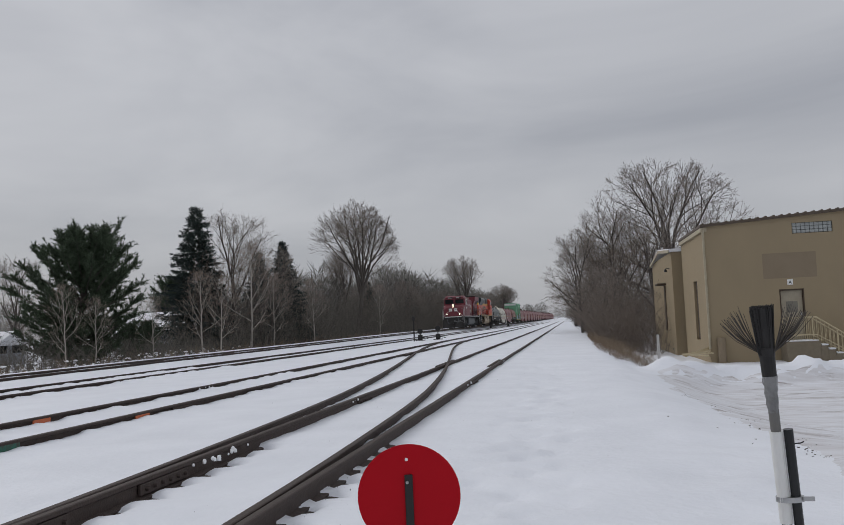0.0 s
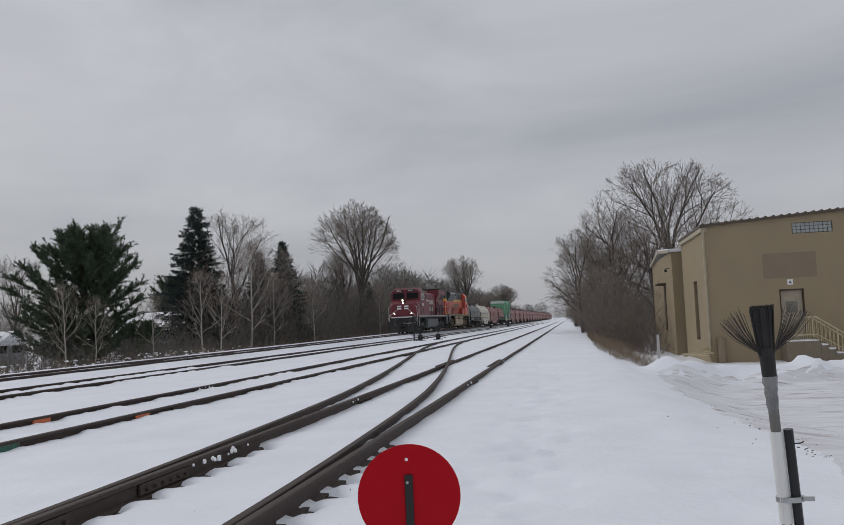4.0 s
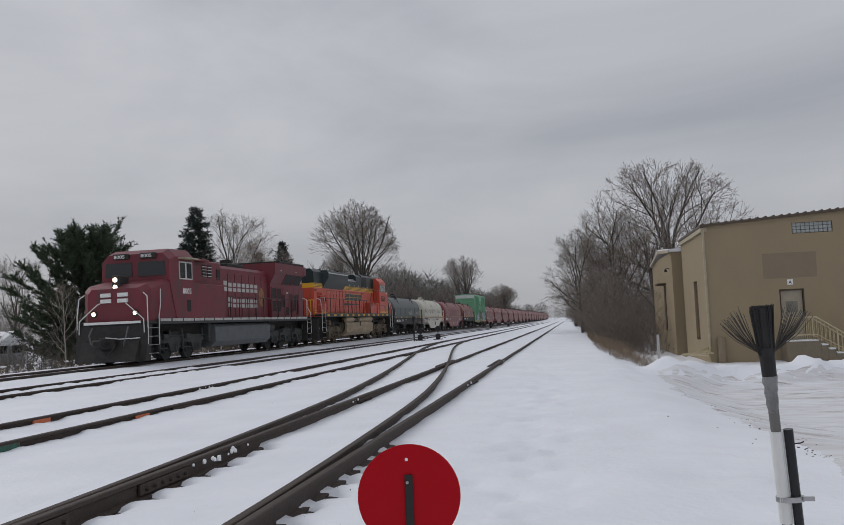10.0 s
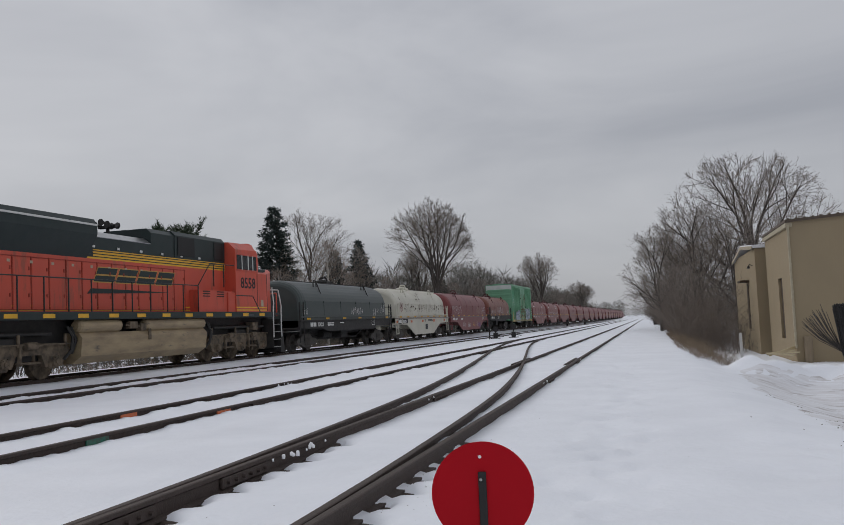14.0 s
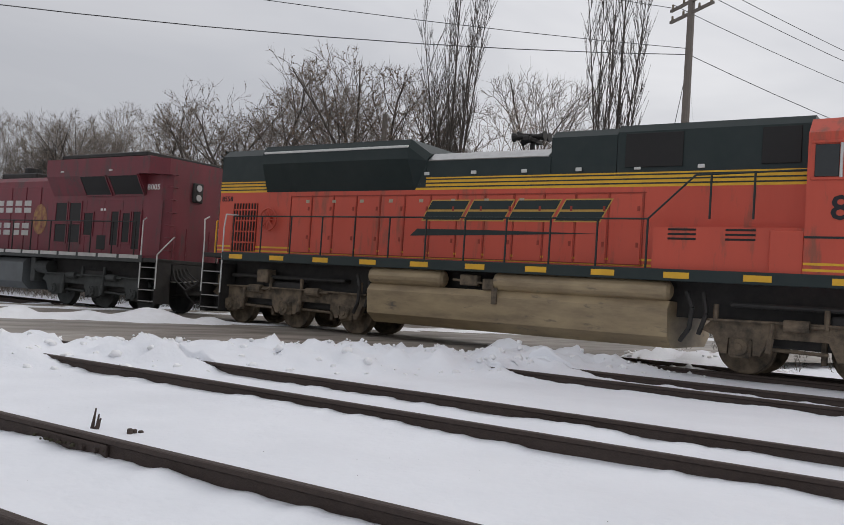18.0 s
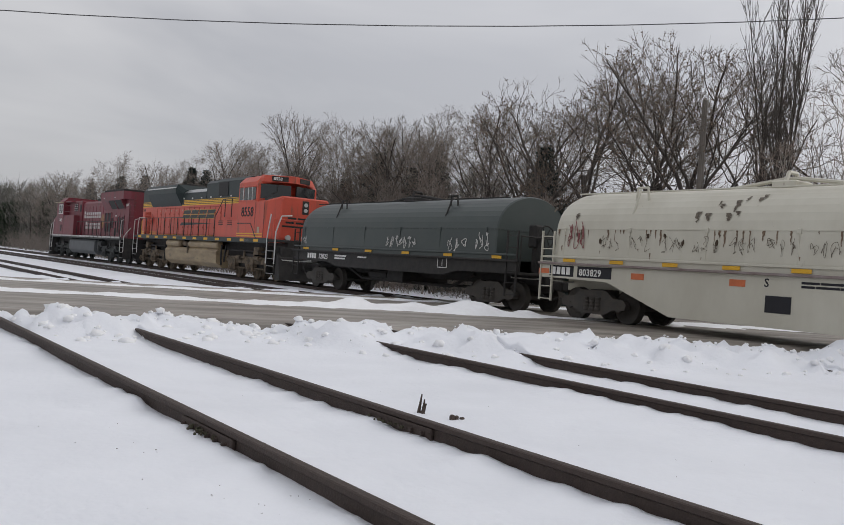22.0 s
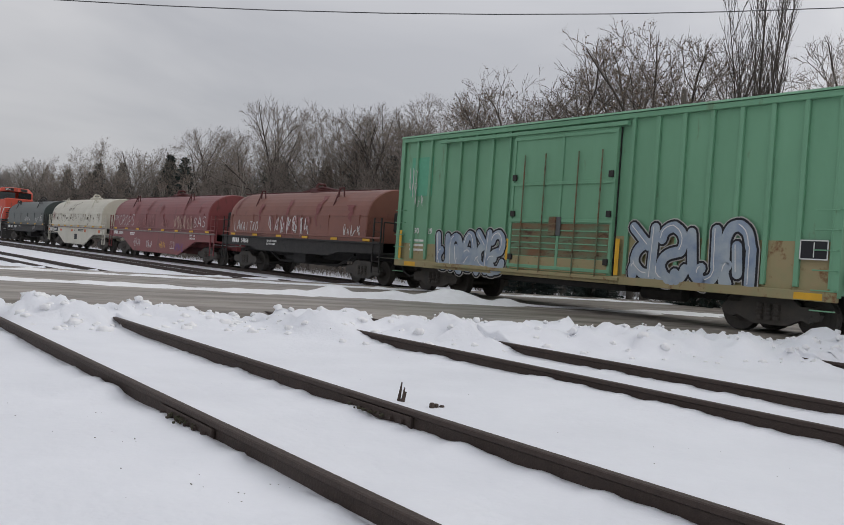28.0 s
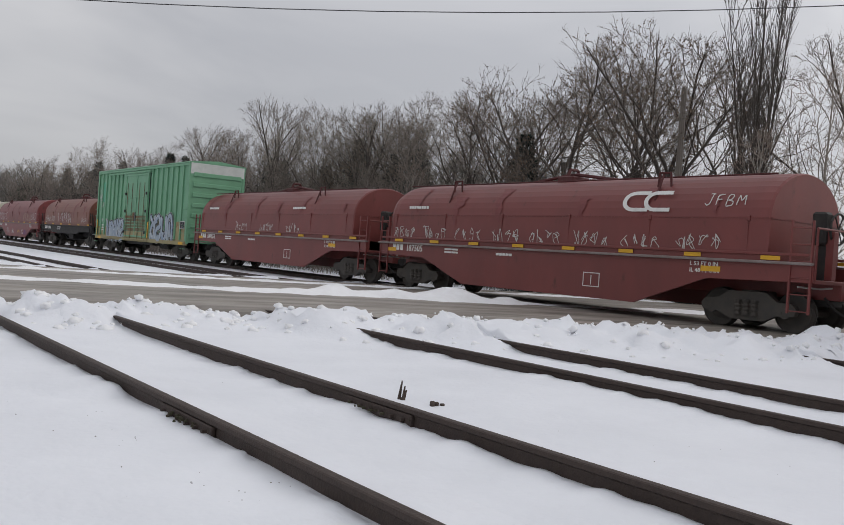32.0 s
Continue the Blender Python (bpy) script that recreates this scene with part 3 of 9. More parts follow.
def build_tracks():
    far = [-160, -120, -90, -70, -60, -50, -40, -30, -20, -10, 0, 5, 10, 15, 20, 25, 30, 35, 40, 45, 50, 55, 60, 70, 85, 100, 120, 150, 250, 400, 700]
    names = ("siding track of rusty rails half buried in snow", "second siding track of rusty rails in snow", "third track of rusty rails in thin snow", "main track of dark rails under the train")
    out = []
    for k in range(4):
        t = tagged(new("track", None), names[k], "railway track", "parallel tracks", kind="structure")
        for s in (-1, 1):
            rail(t, lambda y, k=k, s=s: track_x(k, y) + s * GAUGE / 2, far, zfun=main_rise if k == 3 else lambda y: 0.0)
        tie_blocks(t, k, *((1.0, 9.6), (-3, -2), (-1, 0.2), (-14, 28))[k])
        out.append(t)
    # crossover from the first to the second track
    xo = tagged(new("crossover", None), "curved crossover rails of a snowy turnout", "railway switch", kind="structure")
    sx = lambda y: (TRACK2 - TRACK1) * smooth01((y - 4.0) / 54.0)
    ys = [3.9 + 54.2 * i / 44 for i in range(45)]
    for s in (-1, 1):
        off = (-0.075 if s < 0 else -0.078)
        rail(xo, lambda y, s=s, off=off: TRACK1 + s * GAUGE / 2 + sx(y) + off * (1 - smooth01((y - 8) / 8)), ys)
    # check rails beside the frogs
    for x, y0 in ((-2.15, 22.5), (-3.66, 23.5), (-6.45, 33.5)):
        rail(xo, lambda y, x=x: x, [y0, y0 + 3.5])
    return out


TRACKS = build_tracks()


def small_marks():
    """Rail joints with bars and bolts, and paint on the rails' sides."""
    for k, s, y, m in ((1, -1, 12.26, ORANGE_MARK), (1, 1, 12.54, ORANGE_MARK), (1, 1, 9.3, GREEN_MARK), (1, 1, -0.42, GREEN_MARK), (2, 1, 2.4, GREEN_MARK), (2, 1, 12.0, ORANGE_MARK), (3, 1, 5.8, RED_MARK)):
        mb = Mesh()
        x = track_x(k, y) + s * GAUGE / 2
        ln = 0.3 if y < 1 else 0.22
        mb.box(x + 0.013, x + 0.036, y - ln, y + ln, -0.13, -0.035, 0.005)
        part("paint_mark", mb, m, TRACKS[k], "bright marking paint on the rail web")
    for k, s, y in ((0, 1, -6.75), (0, -1, -6.7), (0, -1, 5.2), (0, -1, 7.1), (1, 1, 14), (0, 1, 17.8), (0, 1, 24.7), (1, -1, 20), (0, -1, 14.5)):
        x = track_x(k, y) + s * GAUGE / 2
        mb = Mesh()
        for q in (-1, 1):
            mb.box(x + q * 0.014, x + q * 0.045, y - 0.45, y + 0.45, -0.135, -0.045, 0.006)
            for j in range(6):
                yy = y - 0.36 + j * 0.144
                mb.tube((x + q * 0.04, yy, -0.09), (x + q * 0.075, yy, -0.09), 0.017, n=6)
        part("joint_bar", mb, RAIL, TRACKS[k], "bolted rail joint bar")


small_marks()


def snow_lips():
    """Uneven edges of snow lying against the rails."""
    for k, s, y0, y1 in [(k, s, y0, y1) for k, y0, y1 in ((0, -13.4, 1.0), (0, 1.0, 26), (1, -11, 24), (2, -8.4, 30)) for s in (-1, 1)]:
        mb = Mesh()
        for q in (-1, 1):
            if k == 0 and y0 > 0 and q > 0:
                continue
            n = int((y1 - y0) / 0.07)
            vs = []
            for i in range(n + 1):
                y = y0 + (y1 - y0) * i / n
                x = track_x(k, y) + s * GAUGE / 2
                ridge = -0.088 + 0.03 * fbm(x * 3, y, 0.9, 2.0 + s) + 0.035 * max(0.0, noise.noise(Vector((x * 9 + q, y * 2.6, k)))) ** 0.7 + 0.014 * noise.noise(Vector((y * 9, x, q))) - (0.03 if q > 0 and y < 0 else 0)
                for off, f in ((0.02, None), (0.045, 1.0), (0.1, 1.04), (0.32, 0.5), (0.8, -0.3)):
                    gz = snow_z(x + q * off, y)
                    vs.append((x + q * off, y, -0.16 if f is None else (gz + (ridge + 0.125) * f if f > 0 else gz - 0.015)))
            fs = [(i * 5 + j, i * 5 + j + 1, (i + 1) * 5 + j + 1, (i + 1) * 5 + j) for i in range(n) for j in range(4)]
            mb.add(vs, fs)
        tagged(part("snow_lip", mb, SNOW, smooth=True), "uneven edge of snow lying along the rail", "snow", kind="structure")


snow_lips()


def crumbs(name, label, spots, mat, seed, smin, smax, lift=0.0):
    """Small dark bits lying on the snow."""
    rnd = random.Random(seed)
    mb = Mesh()
    for x, y in spots(rnd):
        s = rnd.uniform(smin, smax)
        z = snow_z(x, y) + lift
        a0 = rnd.random() * 6
        ring = lambda k, h: [(x + s * k * math.cos(a0 + a) * rnd.uniform(0.6, 1.4), y + s * k * math.sin(a0 + a) * rnd.uniform(0.6, 1.4), z + h) for a in [i * 1.257 for i in range(5)]]
        mb.loft([ring(1.0, -0.01), ring(0.9, s * 0.35), ring(0.3, s * 0.6)])
    return tagged(part(name, mb, mat), label, "debris", kind="stuff")


crumbs("cinders", "small dark cinders scattered on the snow", lambda rnd: [(rnd.gauss(-1.72, 0.22), rnd.uniform(-7.4, -4.2)) for _ in range(55)] + [(rnd.uniform(-6, -0.6), rnd.uniform(-11, -3)) for _ in range(40)] + [(-2.0 + abs(rnd.gauss(0, 0.35)), rnd.uniform(4.2, 9)) for _ in range(90)] + [(rnd.uniform(-6, 1.5), rnd.uniform(4, 22)) for _ in range(60)], TIE, 71, 0.0015, 0.005)
crumbs("dirt_clods", "dark dirt scraped up along the yard's edge", lambda rnd: [(2.3 + rnd.gauss(0, 0.1) + 0.05 * math.sin(y * 2), y) for y in [rnd.uniform(7.5, 18) for _ in range(420)]] + [(rnd.gauss(2.9, 0.5), rnd.uniform(7, 12)) for _ in range(160)], TIE, 72, 0.003, 0.013)


def snow_lumps():
    """Crumbled snow on the rails where they are bolted or greased."""
    rnd = random.Random(73)
    for x, y in ((-3.42, 7.7), (-3.4, 8.1), (-3.43, 8.5), (-2.0, 16.7), (-2.02, 25.5), (-8.0, 18.3), (-6.6, 18.8), (-3.5, 13.9), (-6.62, 11.0), (-8.05, 1.0), (-6.6, -0.9)):
        for i in range(4):
            mb = Mesh()
            px, py, s = x + rnd.gauss(0, 0.03), y + rnd.gauss(0, 0.2), rnd.uniform(0.008, 0.022)
            mb.loft([[(px + s * k * math.cos(a) * rnd.uniform(0.7, 1.3), py + s * 1.4 * k * math.sin(a) * rnd.uniform(0.7, 1.3), -0.035 + h * s) for a in [j * math.pi / 3 for j in range(6)]] for k, h in ((0.9, -1), (1.0, 0.3), (0.7, 1.2), (0.15, 1.5))])
            tagged(part("snow_lump", mb, CLOD, smooth=True), "crumbled lump of snow on the rail", "snow", "snow lumps on the rails")


snow_lumps()
crumbs("rail_litter", "dark weeds and litter caught at the rail joint", lambda rnd: [(-2.01 + rnd.gauss(0.02, 0.035), -6.75 + rnd.gauss(0, 0.14)) for _ in range(40)] + [(-3.47 + rnd.gauss(0, 0.04), -6.7 + rnd.gauss(0, 0.12)) for _ in range(22)], WEED, 75, 0.006, 0.018, 0.05)


# ---- the train ----
LEDGE = material("dusty_sill_ledge", (0.2, 0.15, 0.14), 0.7, second=(0.3, 0.27, 0.26), scale=2.0, amount=0.8, bump=0.1)
TREAD = material("worn_step_steel", (0.3, 0.3, 0.29), 0.5, 0.3, second=(0.12, 0.12, 0.12), scale=8.0)
STRIPE = material("dirty_reflective_stripe", (0.5, 0.49, 0.47), 0.5, second=(0.3, 0.28, 0.27), scale=3.0, bump=0.0)
SEAM = material("dirty_panel_gap", (0.3, 0.05, 0.034), 0.8, bump=0.0)
FADED = material("worn_pinkish_spray_paint", (0.33, 0.16, 0.15), 0.6, second=(0.2, 0.06, 0.06), scale=9.0, amount=1.0, bump=0.0)
FADEDTAN = material("worn_tan_spray_paint", (0.42, 0.33, 0.26), 0.6, second=(0.26, 0.1, 0.09), scale=7.0, amount=1.0, bump=0.0)
MAROONSTAIN = material("grimy_maroon_run", (0.165, 0.045, 0.045), 0.55, second=(0.205, 0.053, 0.053), scale=6.0, amount=1.0, bump=0.0)
RUSTRUN = material("dark_rust_run", (0.1, 0.06, 0.04), 0.8, second=(0.26, 0.19, 0.13), scale=12.0, amount=0.9, bump=0.0)
SOOT = material("flaked_dark_patch", (0.07, 0.055, 0.045), 0.8, second=(0.2, 0.17, 0.13), scale=14.0, amount=0.9, bump=0.0)
GEARRED = material("dark_red_lifting_gear", (0.09, 0.022, 0.022), 0.6, bump=0.05)


def vehicle(name, label, category):
    return tagged(new(name), label, category)


def wheel_mesh(r, mat):
    mb = Mesh()
    for s in (-1, 1):
        ring = []
        for rr, x in ((0.10, 0.70), (r * 0.62, 0.695), (r * 0.86, 0.72), (r * 0.99, 0.72), (r, 0.75), (r * 1.02, 0.60), (r * 1.055, 0.595), (r * 1.055, 0.565), (r * 0.85, 0.575), (r * 0.6, 0.63), (0.10, 0.60)):
            ring.append([(s * x * 1.0, rr * math.cos(a), rr * math.sin(a)) for a in [2 * math.pi * i / 24 for i in range(24)]])
        mb.loft(ring)
    mb.tube((-1.0, 0, 0), (1.0, 0, 0), 0.085, n=10)
    for s in (-1, 1):
        mb.tube((s * 0.98, 0, 0), (s * 1.07, 0, 0), 0.14, 0.13, 12)
        for i in range(3):
            a = i * 2.094
            mb.tube((s * 1.07, 0.07 * math.cos(a), 0.07 * math.sin(a)), (s * 1.09, 0.07 * math.cos(a), 0.07 * math.sin(a)), 0.022, n=6)
    return mb.make("wheelset", mat)


WHEELS = []


def wheelset(me, parent, y, r, turning=True):
    o = new("wheelset", me)
    o.parent = parent
    o.matrix_basis = pose(0, y, r)
    if turning:
        WHEELS.append((o, y, r))
    return o


LOCO_WHEEL_DUSTY = wheel_mesh(0.52, GRIME)
LOCO_WHEEL_DARK = wheel_mesh(0.52, DARKTRUCK)
CAR_WHEEL = wheel_mesh(0.43, CARTRUCK)


def coil_spring(x, y, z0, z1, r):
    mb = Mesh()
    mb.loft([[(x + q * math.cos(a), y + q * math.sin(a), z0 + (z1 - z0) * k / 8) for a in [i * math.pi / 4 for i in range(8)]] for k, q in enumerate((r, r, 0.72 * r, r, 0.72 * r, r, 0.72 * r, r, r))])
    return mb


def loco_truck(parent, yc, mat, wheel):
    """A three-axle truck: cast side frames, journal boxes, springs, brake gear."""
    ax = (-2.04, 0.0, 2.04)
    for a in ax:
        wheelset(wheel, parent, yc + a, 0.52)
    for s in (-1, 1):
        mb = Mesh()
        x0, x1 = (1.0, 1.16)
        top = [(-2.78, 0.8), (-2.6, 0.98), (-1.3, 1.03), (-1.0, 0.96), (-0.75, 1.03), (0.75, 1.03), (1.0, 0.96), (1.3, 1.03), (2.6, 0.98), (2.78, 0.8)]
        bot = []
        for q in (2.04, 0.0, -2.04):
            bot += [(q + 0.52, 0.72), (q + 0.36, 0.38), (q + 0.24, 0.38), (q + 0.22, 0.68), (q - 0.22, 0.68), (q - 0.24, 0.38), (q - 0.36, 0.38), (q - 0.52, 0.72)]
        pts = [(yc + a, b) for a, b in top + bot]
        mb.plate(pts if s > 0 else pts, s * x0, s * x1)
        part("side_frame", mb, mat, parent)
        for a in ax:
            jb = Mesh()
            jb.box(s * 1.02, s * 1.2, yc + a - 0.21, yc + a + 0.21, 0.32, 0.7, 0.05)
            jb.tube((s * 1.2, yc + a, 0.52), (s * 1.27, yc + a, 0.52), 0.17, 0.155, 14)
            jb.tube((s * 1.27, yc + a, 0.52), (s * 1.3, yc + a, 0.52), 0.075, 0.07, 8)
            for k in range(6):
                h = k * math.pi / 3
                jb.tube((s * 1.265, yc + a + 0.12 * math.cos(h), 0.52 + 0.12 * math.sin(h)), (s * 1.285, yc + a + 0.12 * math.cos(h), 0.52 + 0.12 * math.sin(h)), 0.022, n=6)
            part("journal_box", jb, mat, parent)
            for q in (-0.33, 0.33):
                part("spring", coil_spring(s * 0.94, yc + a + q, 0.5, 0.84, 0.085), mat, parent)
        for a in (-1.02, 1.02):
            cyl = Mesh()
            cyl.tube((s * 1.24, yc + a - 0.24, 0.98), (s * 1.24, yc + a + 0.2, 0.98), 0.11, n=12)
            cyl.tube((s * 1.24, yc + a + 0.2, 0.98), (s * 1.24, yc + a + 0.44, 0.98), 0.03, n=6)
            part("brake_cylinder", cyl, mat, parent)
            shoe = Mesh()
            shoe.box(s * 0.85, s * 1.0, yc + a + 0.36, yc + a + 0.46, 0.3, 0.75, 0.02)
            shoe.pipe([(s * 1.1, yc + a - 0.5, 0.52), (s * 1.1, yc + a + 0.5, 0.5)], 0.035)
            part("brake_shoe", shoe, mat, parent)
            damper = Mesh()
            damper.tube((s * 1.24, yc + a - 0.5, 0.45), (s * 1.24, yc + a - 0.46, 0.72), 0.06, n=8)
            damper.tube((s * 1.24, yc + a - 0.46, 0.72), (s * 1.24, yc + a - 0.44, 1.0), 0.04, n=8)
            part("damper", damper, mat, parent)
        br = Mesh()
        br.pipe([(s * 1.22, yc - 2.7, 1.0), (s * 1.22, yc - 1.3, 1.02), (s * 1.22, yc + 1.3, 1.02), (s * 1.22, yc + 2.7, 1.0)], 0.025)
        for a in (-2.5, -0.55, 0.55, 2.5):
            br.pipe([(s * 1.2, yc + a, 0.95), (s * 1.2, yc + a, 1.3)], 0.05)
        part("brake_rigging", br, mat, parent)
    bo = Mesh()
    bo.box(-0.95, 0.95, yc - 2.5, yc + 2.5, 0.55, 1.05, 0.03)
    bo.box(-1.15, 1.15, yc - 0.5, yc + 0.5, 0.75, 1.2, 0.03)
    part("bolster", bo, BLACK, parent)


def coupler(parent, y, d):
    mb = Mesh()
    mb.box(-0.11, 0.11, min(y, y + d * 0.75), max(y, y + d * 0.75), 0.74, 0.92, 0.03)
    mb.box(-0.2, 0.17, min(y, y + d * 0.28), max(y, y + d * 0.28), 0.68, 0.98, 0.05)
    mb.box(-0.32, 0.32, min(y + d * 0.7, y + d * 1.15), max(y + d * 0.7, y + d * 1.15), 0.6, 1.05, 0.03)
    part("coupler", mb, BLACK, parent)
    rod = Mesh()
    rod.pipe([(1.35, y + d * 0.8, 1.0), (0.5, y + d * 0.78, 0.98), (0.15, y + d * 0.4, 1.05)], 0.02)
    part("uncoupling_lever", rod, CHROME, parent)
    hose = Mesh()
    pts = [(0.35, y + d * 0.75, 0.8), (0.36, y + d * 0.5, 0.55), (0.3, y + d * 0.25, 0.4), (0.2, y, 0.5)]
    hose.pipe(pts, 0.03)
    part("air_hose", hose, BLACK, parent)


def steps(parent, y0, y1, mat, side):
    """A corner stairwell with treads and two tall grab rails."""
    s = side
    mb = Mesh()
    mb.box(s * 0.95, s * 1.02, y0, y1, 0.32, 1.6)
    mb.box(s * 1.02, s * 1.5, y0, y0 + 0.03, 0.32, 1.6)
    mb.box(s * 1.02, s * 1.5, y1 - 0.03, y1, 0.32, 1.6)
    part("stairwell", mb, mat, parent)
    for i in range(4):
        t = Mesh()
        t.box(s * 1.05, s * 1.5, y0 + 0.03, y1 - 0.03, 0.36 + i * 0.33, 0.385 + i * 0.33, 0.004)
        t.box(s * 1.475, s * 1.505, y0 + 0.03, y1 - 0.03, 0.36 + i * 0.33, 0.39 + i * 0.33, 0.004)
        part("step", t, TREAD, parent)


def grab(parent, pts, r=0.022, label="pale grab rail", mat=None):
    mb = Mesh()
    mb.pipe(pts, r)
    return part("grab_rail", mb, mat or CHROME, parent, label)


def handrail(parent, y0, y1, n, mat, z0=1.75, z1=2.75, x=1.44):
    for s in (-1, 1):
        for i in range(n):
            y = y0 + (y1 - y0) * i / (n - 1)
            mb = Mesh()
            mb.tube((s * x, y, z0), (s * x, y, z1), 0.022, n=6)
            part("stanchion", mb, mat, parent)
        mb = Mesh()
        mb.tube((s * x, y0, z1), (s * x, y1, z1), 0.02, n=6)
        part("handrail", mb, mat, parent)


def side_text(parent, text, size, mat, y, z, x, label="", squeeze=1.0, shear=0.0):
    """Writing on the +x side of a vehicle; y is where it starts, z its foot. It reads towards +y."""
    return lettering("lettering", text, size, mat, parent, pose(x, y, z, 90, 0, 90), label, squeeze, shear)


def bars(parent, x, y, z, h, widths, mat, label):
    """Unreadable or private writing as plain bars."""
    for w in widths:
        mb = Mesh()
        mb.box(x, x + 0.004, y, y + w, z, z + h)
        part("lettering", mb, mat, parent, label)
        y += w + h * 0.25


def red_locomotive():
    v = vehicle("locomotive", "dirty maroon diesel locomotive with lit headlights pulling the train", "locomotive")
    # frame and walkway
    mb = Mesh()
    mb.box(-1.5, 1.5, 1.15, 21.15, 1.52, 1.64, 0.015)
    mb.box(-0.9, 0.9, 1.15, 21.15, 1.0, 1.52, 0.02)
    part("underframe", mb, BLACK, v)
    for s in (-1, 1):
        mb = Mesh()
        mb.box(s * 1.5, s * 1.53, 1.9, 20.5, 1.5, 1.72, 0.01)
        part("side_sill", mb, DARKTRUCK, v)
        for i in range(18):
            y = 2.1 + i * 1.02
            boxpart("reflective_stripe", (s * 1.531, s * 1.537, y, y + 0.9, 1.61, 1.72), STRIPE, v, "dirty white reflective stripe on the sill", c=0.0)
    # nose: a wide sloped wedge
    mb = Mesh()
    ring = lambda y, w, z0, z1, c: [(-w, y, z0), (w, y, z0), (w, y, z1 - c), (w - c, y, z1), (-w + c, y, z1), (-w, y, z1 - c)]
    mb.loft([ring(1.35, 1.15, 1.64, 2.95, 0.18), ring(1.6, 1.42, 1.64, 3.1, 0.2), ring(3.55, 1.5, 1.64, 3.42, 0.1)])
    part("nose", mb, MAROON, v)
    # cab
    mb = Mesh()
    mb.loft([ring(3.0, 1.5, 3.3, 4.42, 0.3), ring(3.55, 1.52, 1.64, 4.62, 0.34), ring(5.2, 1.52, 1.64, 4.66, 0.34)])
    part("cab", mb, MAROON, v)
    for s in (-1, 1):
        w = Mesh()
        w.loft([[(s * 0.14, 2.975, 3.5), (s * 1.34, 2.975, 3.5), (s * 1.3, 2.975, 4.08), (s * 0.14, 2.975, 4.08)], [(s * 0.14, 3.02, 3.5), (s * 1.34, 3.02, 3.5), (s * 1.3, 3.02, 4.08), (s * 0.14, 3.02, 4.08)]])
        part("windshield", w, GLASS, v, "dark cab windshield")
        nb = Mesh()
        nb.box(s * 0.25, s * 0.95, 2.9, 3.02, 4.22, 4.45, 0.02)
        part("number_board", nb, BLACK, v, "black number board above the windshield")
        lettering("lettering", "8005", 0.2, WHITE, v, pose((0.3 if s > 0 else -0.9), 2.885, 4.26, 90, 0, 0), "white road number", 1.25)
        for y0, y1 in ((3.85, 4.35), (4.45, 4.95)):
            boxpart("side_window", (s * 1.5, s * 1.535, y0, y1, 3.4, 4.05), GLASS, v, "dark cab side window")
            fr = Mesh()
            for a, b, c, d in ((y0 - 0.05, y1 + 0.05, 4.05, 4.1), (y0 - 0.05, y1 + 0.05, 3.35, 3.4), (y0 - 0.05, y0, 3.4, 4.05), (y1, y1 + 0.05, 3.4, 4.05)):
                fr.box(s * 1.5, s * 1.55, a, b, c, d)
            part("window_frame", fr, CHROME, v)
        aw = Mesh()
        aw.plate([(3.75, 4.2), (5.05, 4.2), (5.05, 4.25), (3.75, 4.25)], s * 1.5, s * 1.85)
        part("window_awning", aw, TRIMTAN, v, "pale window awning")
        dl = Mesh()
        dl.tube((s * 0.88, 1.3, 1.98), (s * 0.88, 1.42, 1.98), 0.14, n=14)
        part("lamp_housing", dl, BLACK, v)
        dl = Mesh()
        dl.tube((s * 0.88, 1.285, 1.98), (s * 0.88, 1.3, 1.98), 0.08, n=14)
        part("ditch_light", dl, LAMP, v, "lit ditch light")
        grab(v, [(s * 1.25, 1.3, 2.75), (s * 1.45, 1.22, 2.6), (s * 1.5, 1.15, 1.9), (s * 1.5, 1.15, 0.75)])
        grab(v, [(s * 1.5, 2.2, 2.9), (s * 1.52, 2.15, 2.3), (s * 1.52, 2.0, 1.8), (s * 1.52, 2.0, 0.7)])
        grab(v, [(s * 0.55, 1.22, 2.38), (s * 0.62, 1.14, 2.34), (s * 1.36, 1.08, 1.72), (s * 1.38, 1.08, 1.2)])
        mh = Mesh()
        mh.pipe([(s * 0.75, 1.0, 1.45), (s * 0.78, 0.8, 1.15), (s * 0.7, 0.78, 0.85), (s * 0.6, 0.9, 0.7)], 0.03, 5)
        part('air_hose', mh, GREYTANK, v)
        steps(v, 1.15, 2.0, BLACK, s)
        steps(v, 20.4, 21.15, BLACK, s)
        grab(v, [(s * 1.3, 20.3, 2.85), (s * 1.5, 20.42, 2.75), (s * 1.5, 20.42, 0.75)])
        grab(v, [(s * 1.2, 21.5, 2.3), (s * 1.4, 21.35, 2.0), (s * 1.5, 21.15, 1.75), (s * 1.5, 21.15, 0.75)])
    hl = Mesh()
    hl.box(-0.17, 0.17, 1.42, 2.2, 2.85, 3.5, 0.06)
    part("headlight_housing", hl, BLACK, v)
    for z in (3.0, 3.3):
        hl = Mesh()
        hl.tube((0, 1.39, z), (0, 1.43, z), 0.09, n=16)
        part("headlight", hl, LAMP, v, "lit twin headlight")
